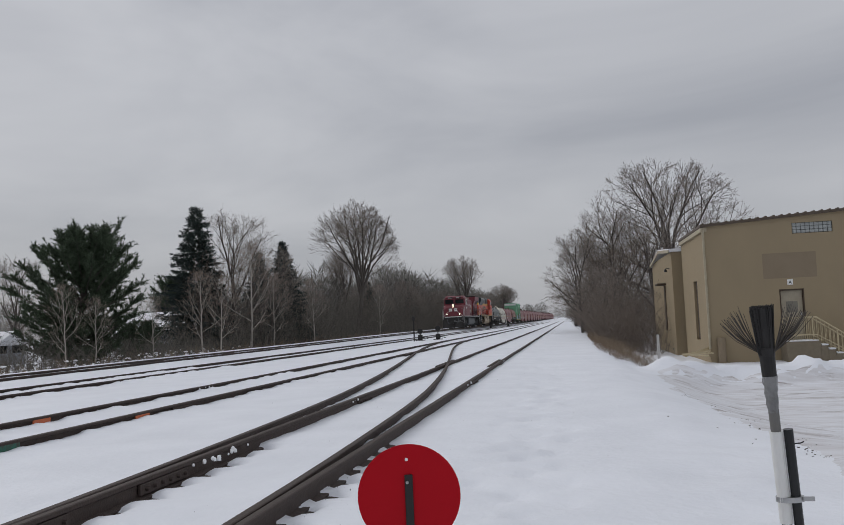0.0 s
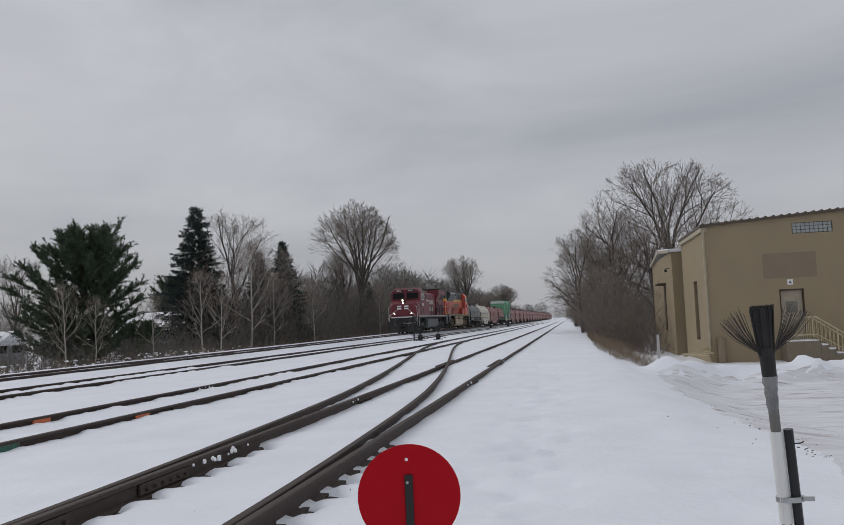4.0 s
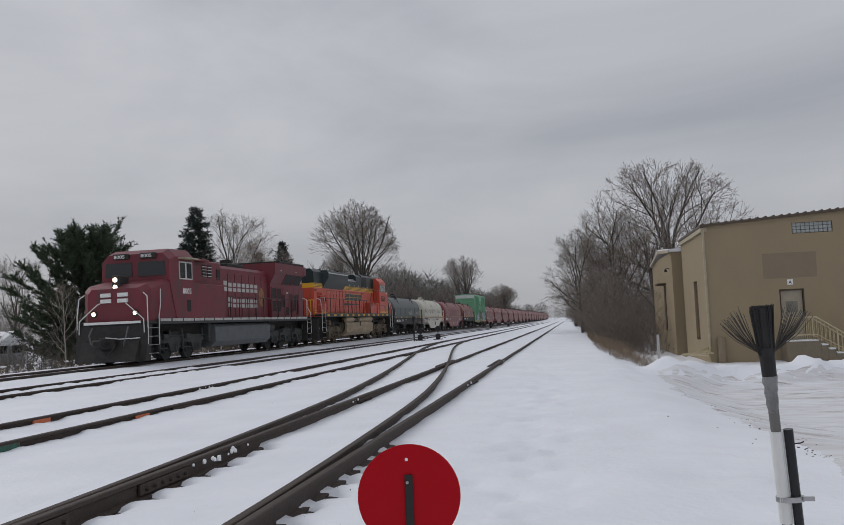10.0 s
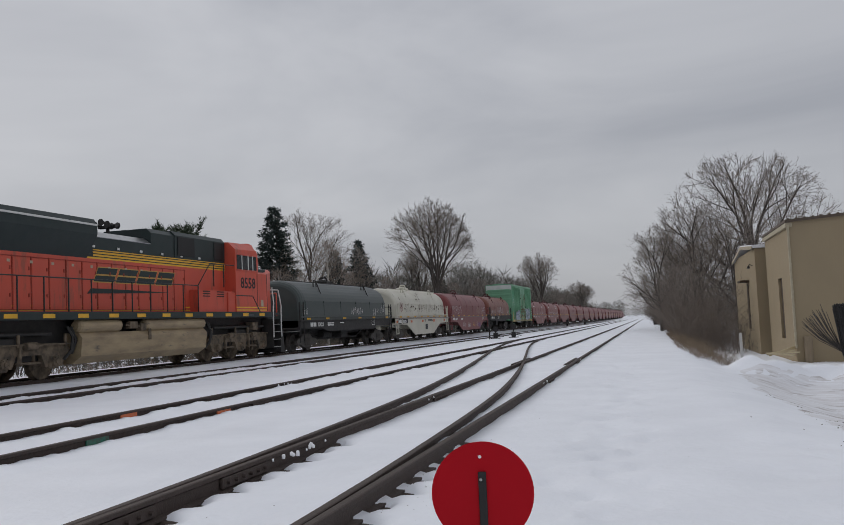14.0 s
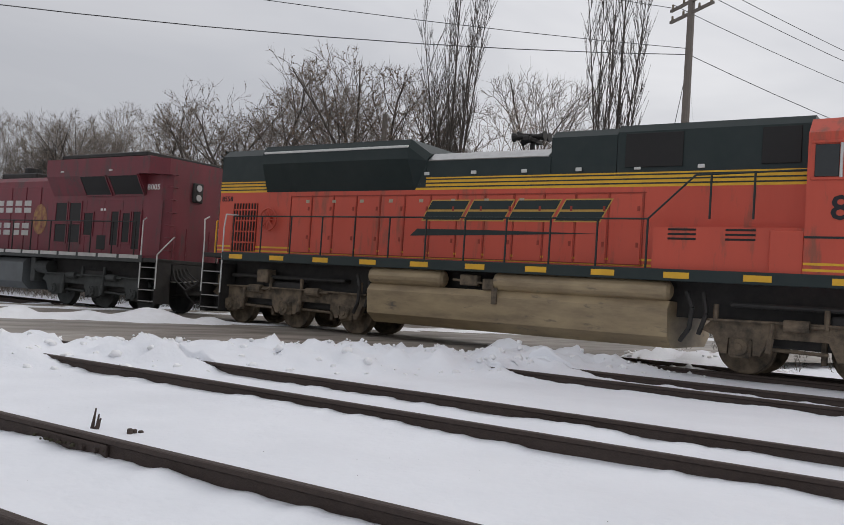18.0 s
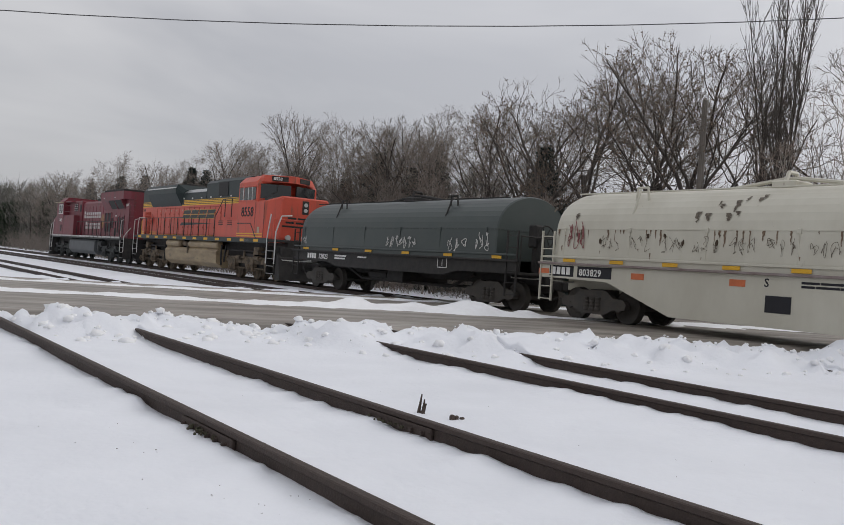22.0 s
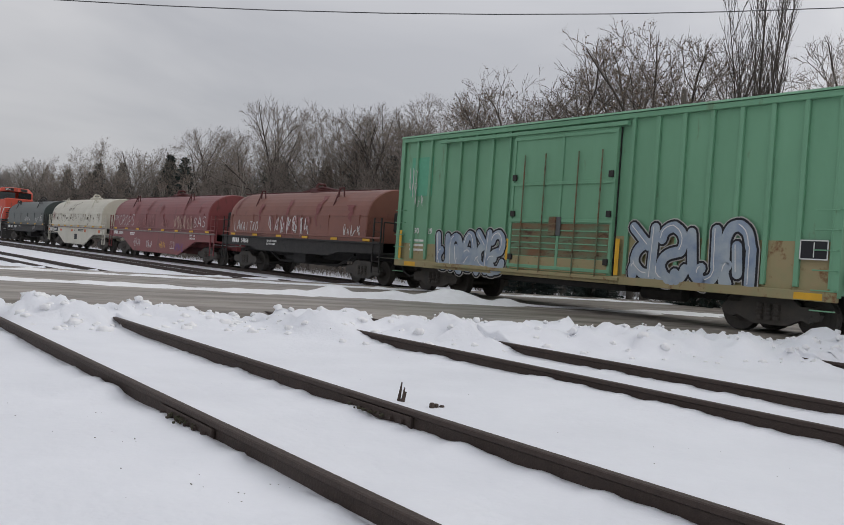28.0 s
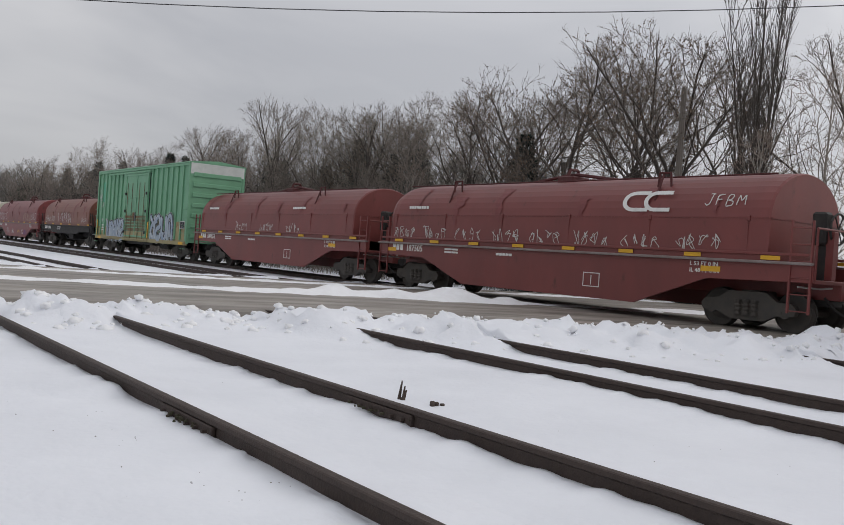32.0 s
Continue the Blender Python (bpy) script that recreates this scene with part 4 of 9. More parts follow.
    # plain letter shapes of the railway's mark on the nose
    for x in (-0.58, 0.14):
        for z0, z1 in ((2.4, 2.55), (2.63, 2.78)):
            boxpart("nose_mark", (x, x + 0.44, 1.3, 1.36, z0, z1), WHITE, v, "white bar of the railway mark on the nose", c=0.0)
    st = Mesh()
    st.box(-1.2, 1.2, 1.1, 1.16, 1.56, 1.66, 0.01)
    part("pilot_stripe", st, WHITE, v, "white stripe above the pilot")
    # plough
    mb = Mesh()
    mb.plate([(0.95, 0.12), (1.3, 0.1), (1.5, 1.5), (1.15, 1.5), (1.05, 0.8)], -1.5, 1.5)
    mb.plate([(0.6, 0.12), (1.0, 0.1), (1.15, 0.85), (1.0, 0.9)], -1.2, 1.2)
    part("snow_plough", mb, BLACK, v, "dark snow plough pilot")
    # equipment box behind the cab
    mb = Mesh()
    mb.box(-1.1, 1.1, 5.2, 9.0, 1.64, 4.34, 0.05)
    part("auxiliary_cab", mb, MAROON, v)
    for s in (-1, 1):
        boxpart("side_skirt", (s * 1.1, s * 1.51, 5.2, 8.4, 1.64, 3.22), MAROON, v, c=0.02)
        boxpart("roof_overhang", (s * 1.1, s * 1.42, 5.2, 7.0, 4.24, 4.34), MAROON, v, c=0.01)
        for z in (3.5, 3.95):
            boxpart("guard_rail", (s * 1.44, s * 1.47, 5.2, 8.4, z, z + 0.03), MAROON, v, c=0.0)
        for y in (6.9, 7.45):
            boxpart("louvre_window", (s * 1.1, s * 1.12, y, y + 0.42, 3.55, 4.15), GRILLE, v, "dark louvred window", c=0.0)
            for k in range(4):
                boxpart("slat", (s * 1.12, s * 1.135, y, y + 0.42, 3.62 + k * 0.14, 3.65 + k * 0.14), CHROME, v, c=0.0)
        boxpart("hood_window", (s * 1.1, s * 1.12, 8.45, 8.85, 3.5, 4.05), GRILLE, v, c=0.0)
    # engine hood
    mb = Mesh()
    mb.prism([(-0.98, 1.64), (0.98, 1.64), (0.98, 4.1), (0.8, 4.26), (-0.8, 4.26), (-0.98, 4.1)], 9.0, 15.3)
    part("engine_hood", mb, MAROON, v)
    for i in range(7):
        boxpart("hood_door", (0.98, 1.005, 9.1 + i * 0.88, 9.9 + i * 0.88, 1.75, 3.9), MAROON, v)
    mb = Mesh()
    mb.box(-0.55, 0.55, 11.0, 13.2, 4.26, 4.5, 0.05)
    mb.tube((0, 12.1, 4.4), (0, 12.1, 4.72), 0.3, n=14)
    part("exhaust_stack", mb, BLACK, v)
    # radiator section with flared wings
    mb = Mesh()
    mb.prism([(-1.15, 1.64), (1.15, 1.64), (1.15, 3.55), (1.48, 4.15), (1.5, 4.7), (-1.5, 4.7), (-1.48, 4.15), (-1.15, 3.55)], 15.3, 20.02)
    mb.prism([(-1.5, 4.17), (1.5, 4.17), (1.5, 4.68), (1.46, 4.7), (-1.46, 4.7), (-1.5, 4.68)], 20.02, 20.5)
    mb.slab([(-1.5, 20.5), (1.5, 20.5), (1.1, 20.95), (-1.1, 20.95)], 4.17, 4.66)
    mb.slab([(-1.15, 20.02), (1.15, 20.02), (1.15, 20.72), (0.92, 20.95), (-0.92, 20.95), (-1.15, 20.72)], 1.64, 4.17)
    part("radiator_cab", mb, MAROON, v)
    hb = Mesh()
    hb.box(-0.2, 0.2, 20.93, 21.02, 3.45, 4.05, 0.03)
    part("rear_headlight_housing", hb, BLACK, v)
    for z in (3.6, 3.9):
        hb = Mesh()
        hb.tube((0, 21.02, z), (0, 21.05, z), 0.1, n=14)
        part("rear_headlight", hb, LENS, v, "unlit rear headlight")
    for y in (16.1, 18.6):
        boxpart("roof_latch", (1.5, 1.512, y, y + 0.16, 4.28, 4.32), CHROME, v, c=0.0)
    fr = Mesh()
    for y0, y1 in ((17.1, 18.4), (18.55, 19.95)):
        for p, q in (((y0, 3.56), (y1, 3.56)), ((y0, 4.14), (y1, 4.14)), ((y0, 3.56), (y0, 4.14)), ((y1, 3.56), (y1, 4.14))):
            fr.tube((1.165 + (p[1] - 3.55) * 0.545, *p), (1.165 + (q[1] - 3.55) * 0.545, *q), 0.03, n=4)
    part("screen_frame", fr, MAROON, v)
    mb = Mesh()
    mb.box(-1.45, 1.45, 16.0, 20.3, 4.7, 4.84, 0.03)
    part("radiator_fan_deck", mb, BLACK, v)
    for y0, y1 in ((17.1, 18.4), (18.55, 19.95)):
        mb = Mesh()
        mb.add([(1.19, y0, 3.58), (1.19, y1, 3.58), (1.49, y1, 4.12), (1.49, y0, 4.12), (1.1, y0, 3.6), (1.1, y1, 3.6), (1.4, y1, 4.14), (1.4, y0, 4.14)], [(0, 1, 2, 3), (7, 6, 5, 4), (0, 4, 5, 1), (3, 2, 6, 7), (0, 3, 7, 4), (1, 5, 6, 2)])
        part("radiator_screen", mb, GRILLE, v, "dark radiator screen")
    for y in (15.5, 16.25):
        for z in (2.05, 2.75):
            boxpart("hood_window", (1.15, 1.168, y, y + 0.6, z, z + 0.58), GRILLE, v)
    for y, z0, z1 in ((17.05, 2.3, 3.0), (17.75, 1.85, 2.3), (18.45, 2.0, 3.05), (19.0, 2.1, 3.0), (19.5, 1.9, 3.05)):
        boxpart("hood_window", (1.15, 1.168, y, y + (0.45 if y < 18 else 0.35), z0, z1), GRILLE, v)
    for y0, y1, z0, z1 in [(y, y + 0.6, z, z + 0.58) for y in (15.5, 16.25) for z in (2.05, 2.75)] + [(17.05, 17.5, 2.3, 3.0), (18.45, 18.8, 2.0, 3.05), (19.0, 19.35, 2.1, 3.0), (19.5, 19.85, 1.9, 3.05)]:
        fr = Mesh()
        for q in ((y0 - 0.05, y1 + 0.05, z1, z1 + 0.05), (y0 - 0.05, y1 + 0.05, z0 - 0.05, z0), (y0 - 0.05, y0, z0, z1), (y1, y1 + 0.05, z0, z1)):
            fr.box(1.15, 1.185, *q)
        part("vent_frame", fr, MAROON, v)
    for y in (17.86, 18.02):
        boxpart("notice_plate", (1.16, 1.168, y, y + 0.11, 3.08, 3.15), WHITE, v, c=0.0)
    for i in range(6):
        boxpart("hood_door", (1.15, 1.16, 15.4 + i * 0.92, 16.2 + i * 0.92, 1.72, 3.4), MAROON, v, c=0.003)
    for k in range(7):
        mb = Mesh()
        mb.pipe([(0.85, 20.95, 1.9 + k * 0.38), (0.85, 21.08, 1.9 + k * 0.38), (1.12, 21.08, 1.9 + k * 0.38), (1.12, 20.95, 1.9 + k * 0.38)], 0.015, 5)
        part("ladder_rung", mb, MAROON, v)
    handrail(v, 9.2, 20.0, 11, IRON, 1.64, 2.72)
    # fuel tank
    mb = Mesh()
    mb.prism([(-1.2, 0.42), (1.2, 0.42), (1.45, 0.65), (1.45, 1.3), (1.3, 1.45), (-1.3, 1.45), (-1.45, 1.3), (-1.45, 0.65)], 7.4, 14.3)
    part("fuel_tank", mb, GREYTANK, v, "grey fuel tank")
    mb = Mesh()
    for y in (7.0, 14.5):
        boxpart("tank_end_frame", (-1.3, 1.3, y, y + 0.25, 0.7, 1.5), DARKTRUCK, v, c=0.02)
    mb.tube((1.1, 14.6, 1.2), (1.1, 15.4, 1.2), 0.22, n=12)
    part("air_reservoir", mb, DARKTRUCK, v)
    loco_truck(v, 4.0, DARKTRUCK, LOCO_WHEEL_DARK)
    loco_truck(v, 17.8, DARKTRUCK, LOCO_WHEEL_DARK)
    coupler(v, 0.0, 1)
    coupler(v, 21.8, -1)
    for k in range(5):
        hs = Mesh()
        x = 0.35 + 0.13 * k
        hs.pipe([(x, 21.05, 1.5), (x + 0.02, 21.3, 1.25 - 0.05 * k), (x - 0.05, 21.7, 1.0 - 0.06 * k), (x - 0.1, 22.15, 1.15 - 0.04 * k), (x - 0.1, 22.6, 1.45)], 0.026, 6)
        part("jumper_hose", hs, BLACK, v)
    for x in (-0.9, -0.45, 0.45, 0.9):
        rp = Mesh()
        rp.tube((x, 21.12, 1.64), (x, 21.12, 2.6), 0.024, n=6)
        part("end_post", rp, MAROON, v)
    for word, y, z in ((8, 9.45, 3.0), (7, 9.95, 2.22)):
        for k in range(word):
            lt = Mesh()
            ya, h = y + k * 0.56, 0.54 if k == 0 else 0.46
            lt.box(1.006, 1.012, ya, ya + 0.4, z + h * 0.04, z + h * 0.42)
            lt.box(1.006, 1.012, ya, ya + 0.4, z + h * 0.56, z + h * 0.96)
            part("letter_shape", lt, STRIPE, v, "white letter-sized shape of the road name")
    mb = Mesh()
    pts = [(14.35 + 0.4 * math.sin(a), 2.8 + 0.52 * math.cos(a)) for a in [i * math.pi / 8 for i in range(16)]]
    mb.plate(pts, 0.98, 1.012)
    part("shield", mb, SHIELD, v, "faded gold shield")
    side_text(v, "8005", 0.34, WHITE, 4.1, 2.75, 1.527, "white road number", 1.2)
    side_text(v, "8005", 0.24, WHITE, 20.04, 3.72, 1.152, "white road number", 1.25)
    boxpart("side_vent", (1.5, 1.53, 4.5, 4.85, 2.0, 2.5), GRILLE, v)
    return v


def orange_locomotive():
    v = vehicle("locomotive", "orange, black and yellow diesel locomotive running backwards in the train", "locomotive")
    mb = Mesh()
    mb.box(-1.5, 1.5, 0.95, 20.75, 1.76, 1.88, 0.015)
    mb.box(-0.9, 0.9, 0.95, 20.75, 1.0, 1.76, 0.02)
    part("underframe", mb, BLACK, v)
    for s in (-1, 1):
        boxpart("side_sill", (s * 1.5, s * 1.53, 1.7, 20.0, 1.69, 1.92), GREENBLACK, v)
        for i in range(12):
            y = 2.0 + i * 1.5
            boxpart("reflector", (s * 1.531, s * 1.537, y, y + 0.5, 1.74, 1.86), YELLOW, v, "yellow reflector")
    hood = [(-1.02, 1.74), (1.02, 1.74), (1.02, 3.6), (-1.02, 3.6)]
    top = [(-1.02, 3.9), (1.02, 3.9), (1.02, 4.62), (0.8, 4.82), (-0.8, 4.82), (-1.02, 4.62)]
    band = [(-1.022, 3.6), (1.022, 3.6), (1.022, 3.9), (-1.022, 3.9)]
    # rear block
    for nm, prof, mt in (("rear_hood", hood, ORANGE), ("rear_hood_band", band, YELLOW), ("rear_hood_top", top, GREENBLACK)):
        mb = Mesh()
        mb.prism(prof, 0.95, 2.75)
        part(nm, mb, mt, v)
    # long hood
    mb = Mesh()
    mb.prism(hood, 2.75, 16.5)
    part("long_hood", mb, ORANGE, v)
    for y0, y1 in ((2.75, 2.77), (7.65, 16.5)):
        mb = Mesh()
        mb.prism(band, y0, y1)
        part("hood_band", mb, YELLOW, v, "yellow band along the hood")
    for s in (-1, 1):
        for z in (3.655, 3.745, 3.835):
            boxpart("pinstripe", (s * 1.022, s * 1.027, 0.95, 2.75, z, z + 0.03), GREENBLACK, v, c=0.0)
            boxpart("pinstripe", (s * 1.022, s * 1.027, 7.65, 16.5, z, z + 0.03), GREENBLACK, v, c=0.0)
        for z in (1.97, 2.08):
            mb = Mesh()
            mb.box(s * 1.021, s * 1.026, 0.95, 16.5, z, z + 0.045)
            part("pinstripe", mb, YELLOW, v)
    # flared radiators
    mb = Mesh()
    lo = lambda y, w, z: [(-1.02, y, 3.6), (1.02, y, 3.6), (w, y, 4.3), (w, y, z - 0.2), (w - 0.12, y, z), (-w + 0.12, y, z), (-w, y, z - 0.2), (-w, y, 4.3)]
    mb.loft([lo(2.75, 1.04, 4.76), lo(2.9, 1.42, 4.78), lo(7.65, 1.42, 4.78), lo(7.95, 1.04, 4.5)])
    part("radiator", mb, GREENBLACK, v, "flared black radiator wings")
    mb = Mesh()
    mb.box(1.36, 1.44, 2.95, 7.65, 4.56, 4.62, 0.01)
    part("radiator_ledge", mb, CHROME, v)
    for y in (3.8, 5.25, 6.7):
        mb = Mesh()
        mb.tube((0, y, 4.77), (0, y, 4.9), 0.68, 0.62, 20)
        part("radiator_fan", mb, BLACK, v)
    # roof over the engine
    mb = Mesh()
    mb.prism([(-1.02, 3.9), (1.02, 3.9), (1.02, 4.3), (0.75, 4.5), (-0.75, 4.5), (-1.02, 4.3)], 7.8, 11.2)
    part("engine_roof", mb, GREENBLACK, v)
    mb = Mesh()
    mb.prism([(0.78, 4.47), (1.03, 4.29), (1.04, 4.31), (0.79, 4.5)], 8.0, 11.15)
    part("roof_catwalk", mb, STEEL, v)
    mb = Mesh()
    mb.prism([(-1.0, 3.9), (1.0, 3.9), (1.02, 4.7), (0.85, 4.86), (-0.85, 4.86), (-1.02, 4.7)], 11.2, 12.7)
    part("exhaust_housing", mb, GREENBLACK, v)
    mb = Mesh()
    mb.prism([(-1.02, 3.9), (1.02, 3.9), (1.04, 4.74), (0.9, 4.9), (-0.9, 4.9), (-1.04, 4.74)], 12.72, 16.5)
    part("inverter_housing", mb, GREENBLACK, v)
    for y0, y1 in ((12.9, 14.1), (15.6, 16.3)):
        boxpart("vent_screen", (1.04, 1.055, y0, y1, 4.0, 4.7), GRILLE, v)
    mb = Mesh()
    mb.tube((0, 10.2, 4.48), (0, 10.2, 4.84), 0.06, n=8)
    mb.box(-0.34, 0.34, 10.12, 10.28, 4.82, 4.92, 0.01)
    part("horn_bracket", mb, BLACK, v)
    for q, d, z in ((-0.24, -1, 4.92), (0, -1, 5.0), (0.24, -1, 4.92), (-0.12, 1, 4.95), (0.12, 1, 4.95)):
        mb = Mesh()
        mb.tube((q, 10.2, z), (q, 10.2 + d * 0.26, z), 0.04, 0.055, 8)
        mb.tube((q, 10.2 + d * 0.26, z), (q, 10.2 + d * 0.38, z), 0.055, 0.12, 10)
        part("air_horn", mb, BLACK, v)
    # doors on the hood
    for i in range(13):
        y = 3.7 + i * 0.745
        boxpart("hood_door", (1.02, 1.036, y, y + 0.68, 2.0, 3.45), ORANGE, v, c=0.006)
    for i in range(14):
        y = 3.7 + i * 0.745 - 0.035
        boxpart("door_seam", (1.02, 1.0375, y - 0.009, y + 0.009, 2.0, 3.5), SEAM, v, c=0.0)
        if i < 13:
            for z in (2.35, 3.1):
                boxpart("door_latch", (1.036, 1.05, y + 0.62, y + 0.67, z, z + 0.1), SEAM, v, c=0.0)
    for z in (2.0, 3.48):
        boxpart("door_seam", (1.02, 1.0378, 3.66, 13.4, z - 0.01, z + 0.01), SEAM, v, c=0.0)
    for i in range(8):
        boxpart("hatch_plate", (1.036, 1.042, 4.2 + i * 0.9, 4.32 + i * 0.9, 3.3, 3.38), TRIMTAN, v)
    for i in range(6):
        boxpart("roof_latch", (1.022, 1.05, 7.9 + i * 1.3, 8.04 + i * 1.3, 3.95, 4.03), CHROME, v)
    # grille at the rear
    boxpart("air_intake", (1.02, 1.03, 1.5, 2.45, 1.98, 3.3), GRILLE, v)
    for i in range(9):
        boxpart("grille_bar", (1.03, 1.06, 1.51 + i * 0.112, 1.54 + i * 0.112, 1.98, 3.3), ORANGE, v, c=0.004)
    for i in range(4):
        boxpart("grille_bar", (1.03, 1.055, 1.5, 2.45, 2.2 + i * 0.3, 2.24 + i * 0.3), ORANGE, v, c=0.004)
    mb = Mesh()
    for i in range(16):
        a, b = i * math.pi / 8, (i + 1) * math.pi / 8
        mb.tube((1.12, 2.95 + 0.3 * math.cos(a), 2.85 + 0.3 * math.sin(a)), (1.12, 2.95 + 0.3 * math.cos(b), 2.85 + 0.3 * math.sin(b)), 0.025, n=5)
    for i in range(4):
        a = i * math.pi / 4
        mb.tube((1.12, 2.95 - 0.3 * math.cos(a), 2.85 - 0.3 * math.sin(a)), (1.12, 2.95 + 0.3 * math.cos(a), 2.85 + 0.3 * math.sin(a)), 0.015, n=5)
    mb.box(1.02, 1.12, 2.88, 3.02, 2.78, 2.92)
    part("brake_wheel", mb, ORANGE, v, "orange hand brake wheel")
    # cab
    ring = lambda y, w, z0, z1, c: [(-w, y, z0), (w, y, z0), (w, y, z1 - c), (w - c, y, z1), (-w + c, y, z1), (-w, y, z1 - c)]
    mb = Mesh()
    cross = lambda y, yc, w, z0, z1, c: [(-w, y, z0), (0, yc, z0), (w, y, z0), (w, y, z1 - c), (w - c, y, z1), (0, yc, z1 + 0.03), (-w + c, y, z1), (-w, y, z1 - c)]
    mb.loft([cross(16.5, 16.5, 1.5, 1.74, 4.76, 0.3), cross(18.4, 18.4, 1.5, 1.74, 4.8, 0.3), cross(18.55, 19.2, 1.5, 3.4, 4.62, 0.25)])
    part("cab", mb, ORANGE, v)
    mb = Mesh()
    mb.loft([ring(18.35, 1.5, 1.74, 3.62, 0.08), ring(19.35, 1.5, 1.74, 3.62, 0.08), ring(20.36, 1.2, 1.74, 3.82, 0.1), ring(20.42, 1.14, 1.78, 3.76, 0.1)])
    part("nose", mb, ORANGE, v)
    boxpart("nose_deck", (-1.3, 1.3, 18.9, 19.7, 3.6, 3.78), GREENBLACK, v, "dark non-slip deck before the windshield", c=0.03)
    for y in (18.42, 19.36):
        boxpart("panel_seam", (1.498, 1.504, y, y + 0.025, 1.95, 3.55), GREENBLACK, v, c=0.0)
    mb = Mesh()
    mb.loft([[(-1.35, 18.3, 4.62), (0, 18.3, 4.66), (1.35, 18.3, 4.62), (1.2, 18.3, 4.84), (0, 18.3, 4.9), (-1.2, 18.3, 4.84)], [(-1.35, 18.66, 4.5), (0, 19.3, 4.52), (1.35, 18.66, 4.5), (1.2, 18.62, 4.8), (0, 19.26, 4.84), (-1.2, 18.62, 4.8)]])
    part("cab_visor", mb, ORANGE, v)
    for s in (-1, 1):
        for (xa, ya), (xb, yb), lab in (((1.38, 18.62), (0.14, 19.16), "dark cab windshield"),):
            w = Mesh()
            w.loft([[(s * xa, ya, 3.74), (s * xb, yb, 3.74), (s * xb, yb, 4.4), (s * xa, ya, 4.4)], [(s * xa, ya - 0.1, 3.74), (s * xb, yb - 0.1, 3.74), (s * xb, yb - 0.1, 4.4), (s * xa, ya - 0.1, 4.4)]])
            part("windshield", w, GLASS, v, lab)
            wp = Mesh()
            wp.pipe([(s * 0.75, 18.93, 4.44), (s * 0.7, 18.97, 4.1), (s * 0.95, 18.86, 3.95)], 0.015, 5)
            part("wiper", wp, BLACK, v)
        for y0, y1 in ((16.62, 17.02), (17.13, 17.58), (17.62, 18.0), (18.08, 18.4)):
            boxpart("side_window", (s * 1.5, s * 1.52, y0, y1, 3.66, 4.24), GLASS, v, "dark cab side window")
        for y in (17.03, 17.59, 18.01):
            boxpart("window_post", (s * 1.5, s * 1.535, y, y + 0.05, 3.64, 4.26), CHROME, v)
        for z in (3.6, 4.26):
            boxpart("window_sill", (s * 1.5, s * 1.53, 16.56, 18.44, z, z + 0.05), ORANGE, v)
        nb = Mesh()
        nb.loft([[(s * 0.3, 19.17, 4.56), (s * 0.95, 18.9, 4.56), (s * 0.95, 18.88, 4.78), (s * 0.3, 19.15, 4.78)], [(s * 0.3, 19.0, 4.56), (s * 0.95, 18.7, 4.56), (s * 0.95, 18.7, 4.78), (s * 0.3, 19.0, 4.78)]])
        part("number_board", nb, BLACK, v, "black number board")
        ang = math.atan2(0.27, 0.65)
        if s > 0:
            lettering("lettering", "8558", 0.2, WHITE, v, pose(0.93, 18.915, 4.6, 90, 0, 180 - math.degrees(ang)), "white road number", 1.0)
        cr = Mesh()
        cr.pipe([(s * 1.46, 20.4, 1.74), (s * 1.46, 20.4, 2.75), (s * 0.3, 20.85, 2.75)], 0.03)
        part("end_handrail", cr, ORANGE, v)
        lm = Mesh()
        lm.tube((s * 0.8, 20.4, 1.98), (s * 0.8, 20.5, 1.98), 0.13, n=12)
        part("ditch_light", lm, LENS, v, "unlit ditch light")
        steps(v, 0.95, 1.7, BLACK, s)
        steps(v, 19.9, 20.7, BLACK, s)
        grab(v, [(s * 1.2, 0.75, 2.9), (s * 1.45, 0.85, 2.8), (s * 1.5, 0.95, 2.2), (s * 1.5, 0.95, 0.8)])
        grab(v, [(s * 1.15, 1.85, 2.95), (s * 1.45, 1.7, 2.95), (s * 1.5, 1.7, 2.6), (s * 1.5, 1.7, 0.8)])
        grab(v, [(s * 1.44, 20.0, 3.0), (s * 1.52, 19.98, 2.3), (s * 1.52, 19.9, 1.9), (s * 1.52, 19.9, 0.8)], 0.03)
        grab(v, [(s * 0.9, 20.95, 2.95), (s * 1.35, 20.85, 2.9), (s * 1.52, 20.74, 2.2), (s * 1.52, 20.72, 1.9), (s * 1.52, 20.72, 0.8)], 0.03)
        sd = Mesh()
        sd.box(s * 1.02, s * 1.46, 15.9, 16.5, 1.74, 2.7, 0.02)
        part("battery_box", sd, ORANGE, v)
    side_text(v, "8558", 0.2, PAINT_BLACK, 1.02, 3.36, 1.024, "dark road number", 1.1)
    side_text(v, "8558", 0.62, PAINT_BLACK, 16.9, 2.9, 1.508, "dark green road number", 1.1)
    # wider battery and electrical boxes along the walkway near the cab
    mb = Mesh()
    mb.plate([(13.7, 1.76), (16.5, 1.76), (16.5, 2.75), (13.7, 2.75)], 1.02, 1.4)
    part("equipment_box", mb, ORANGE, v)
    mb = Mesh()
    mb.plate([(16.5, 2.6), (18.0, 2.6), (18.8, 1.8), (18.75, 1.76), (17.97, 2.56), (16.5, 2.56)], 1.5, 1.508)
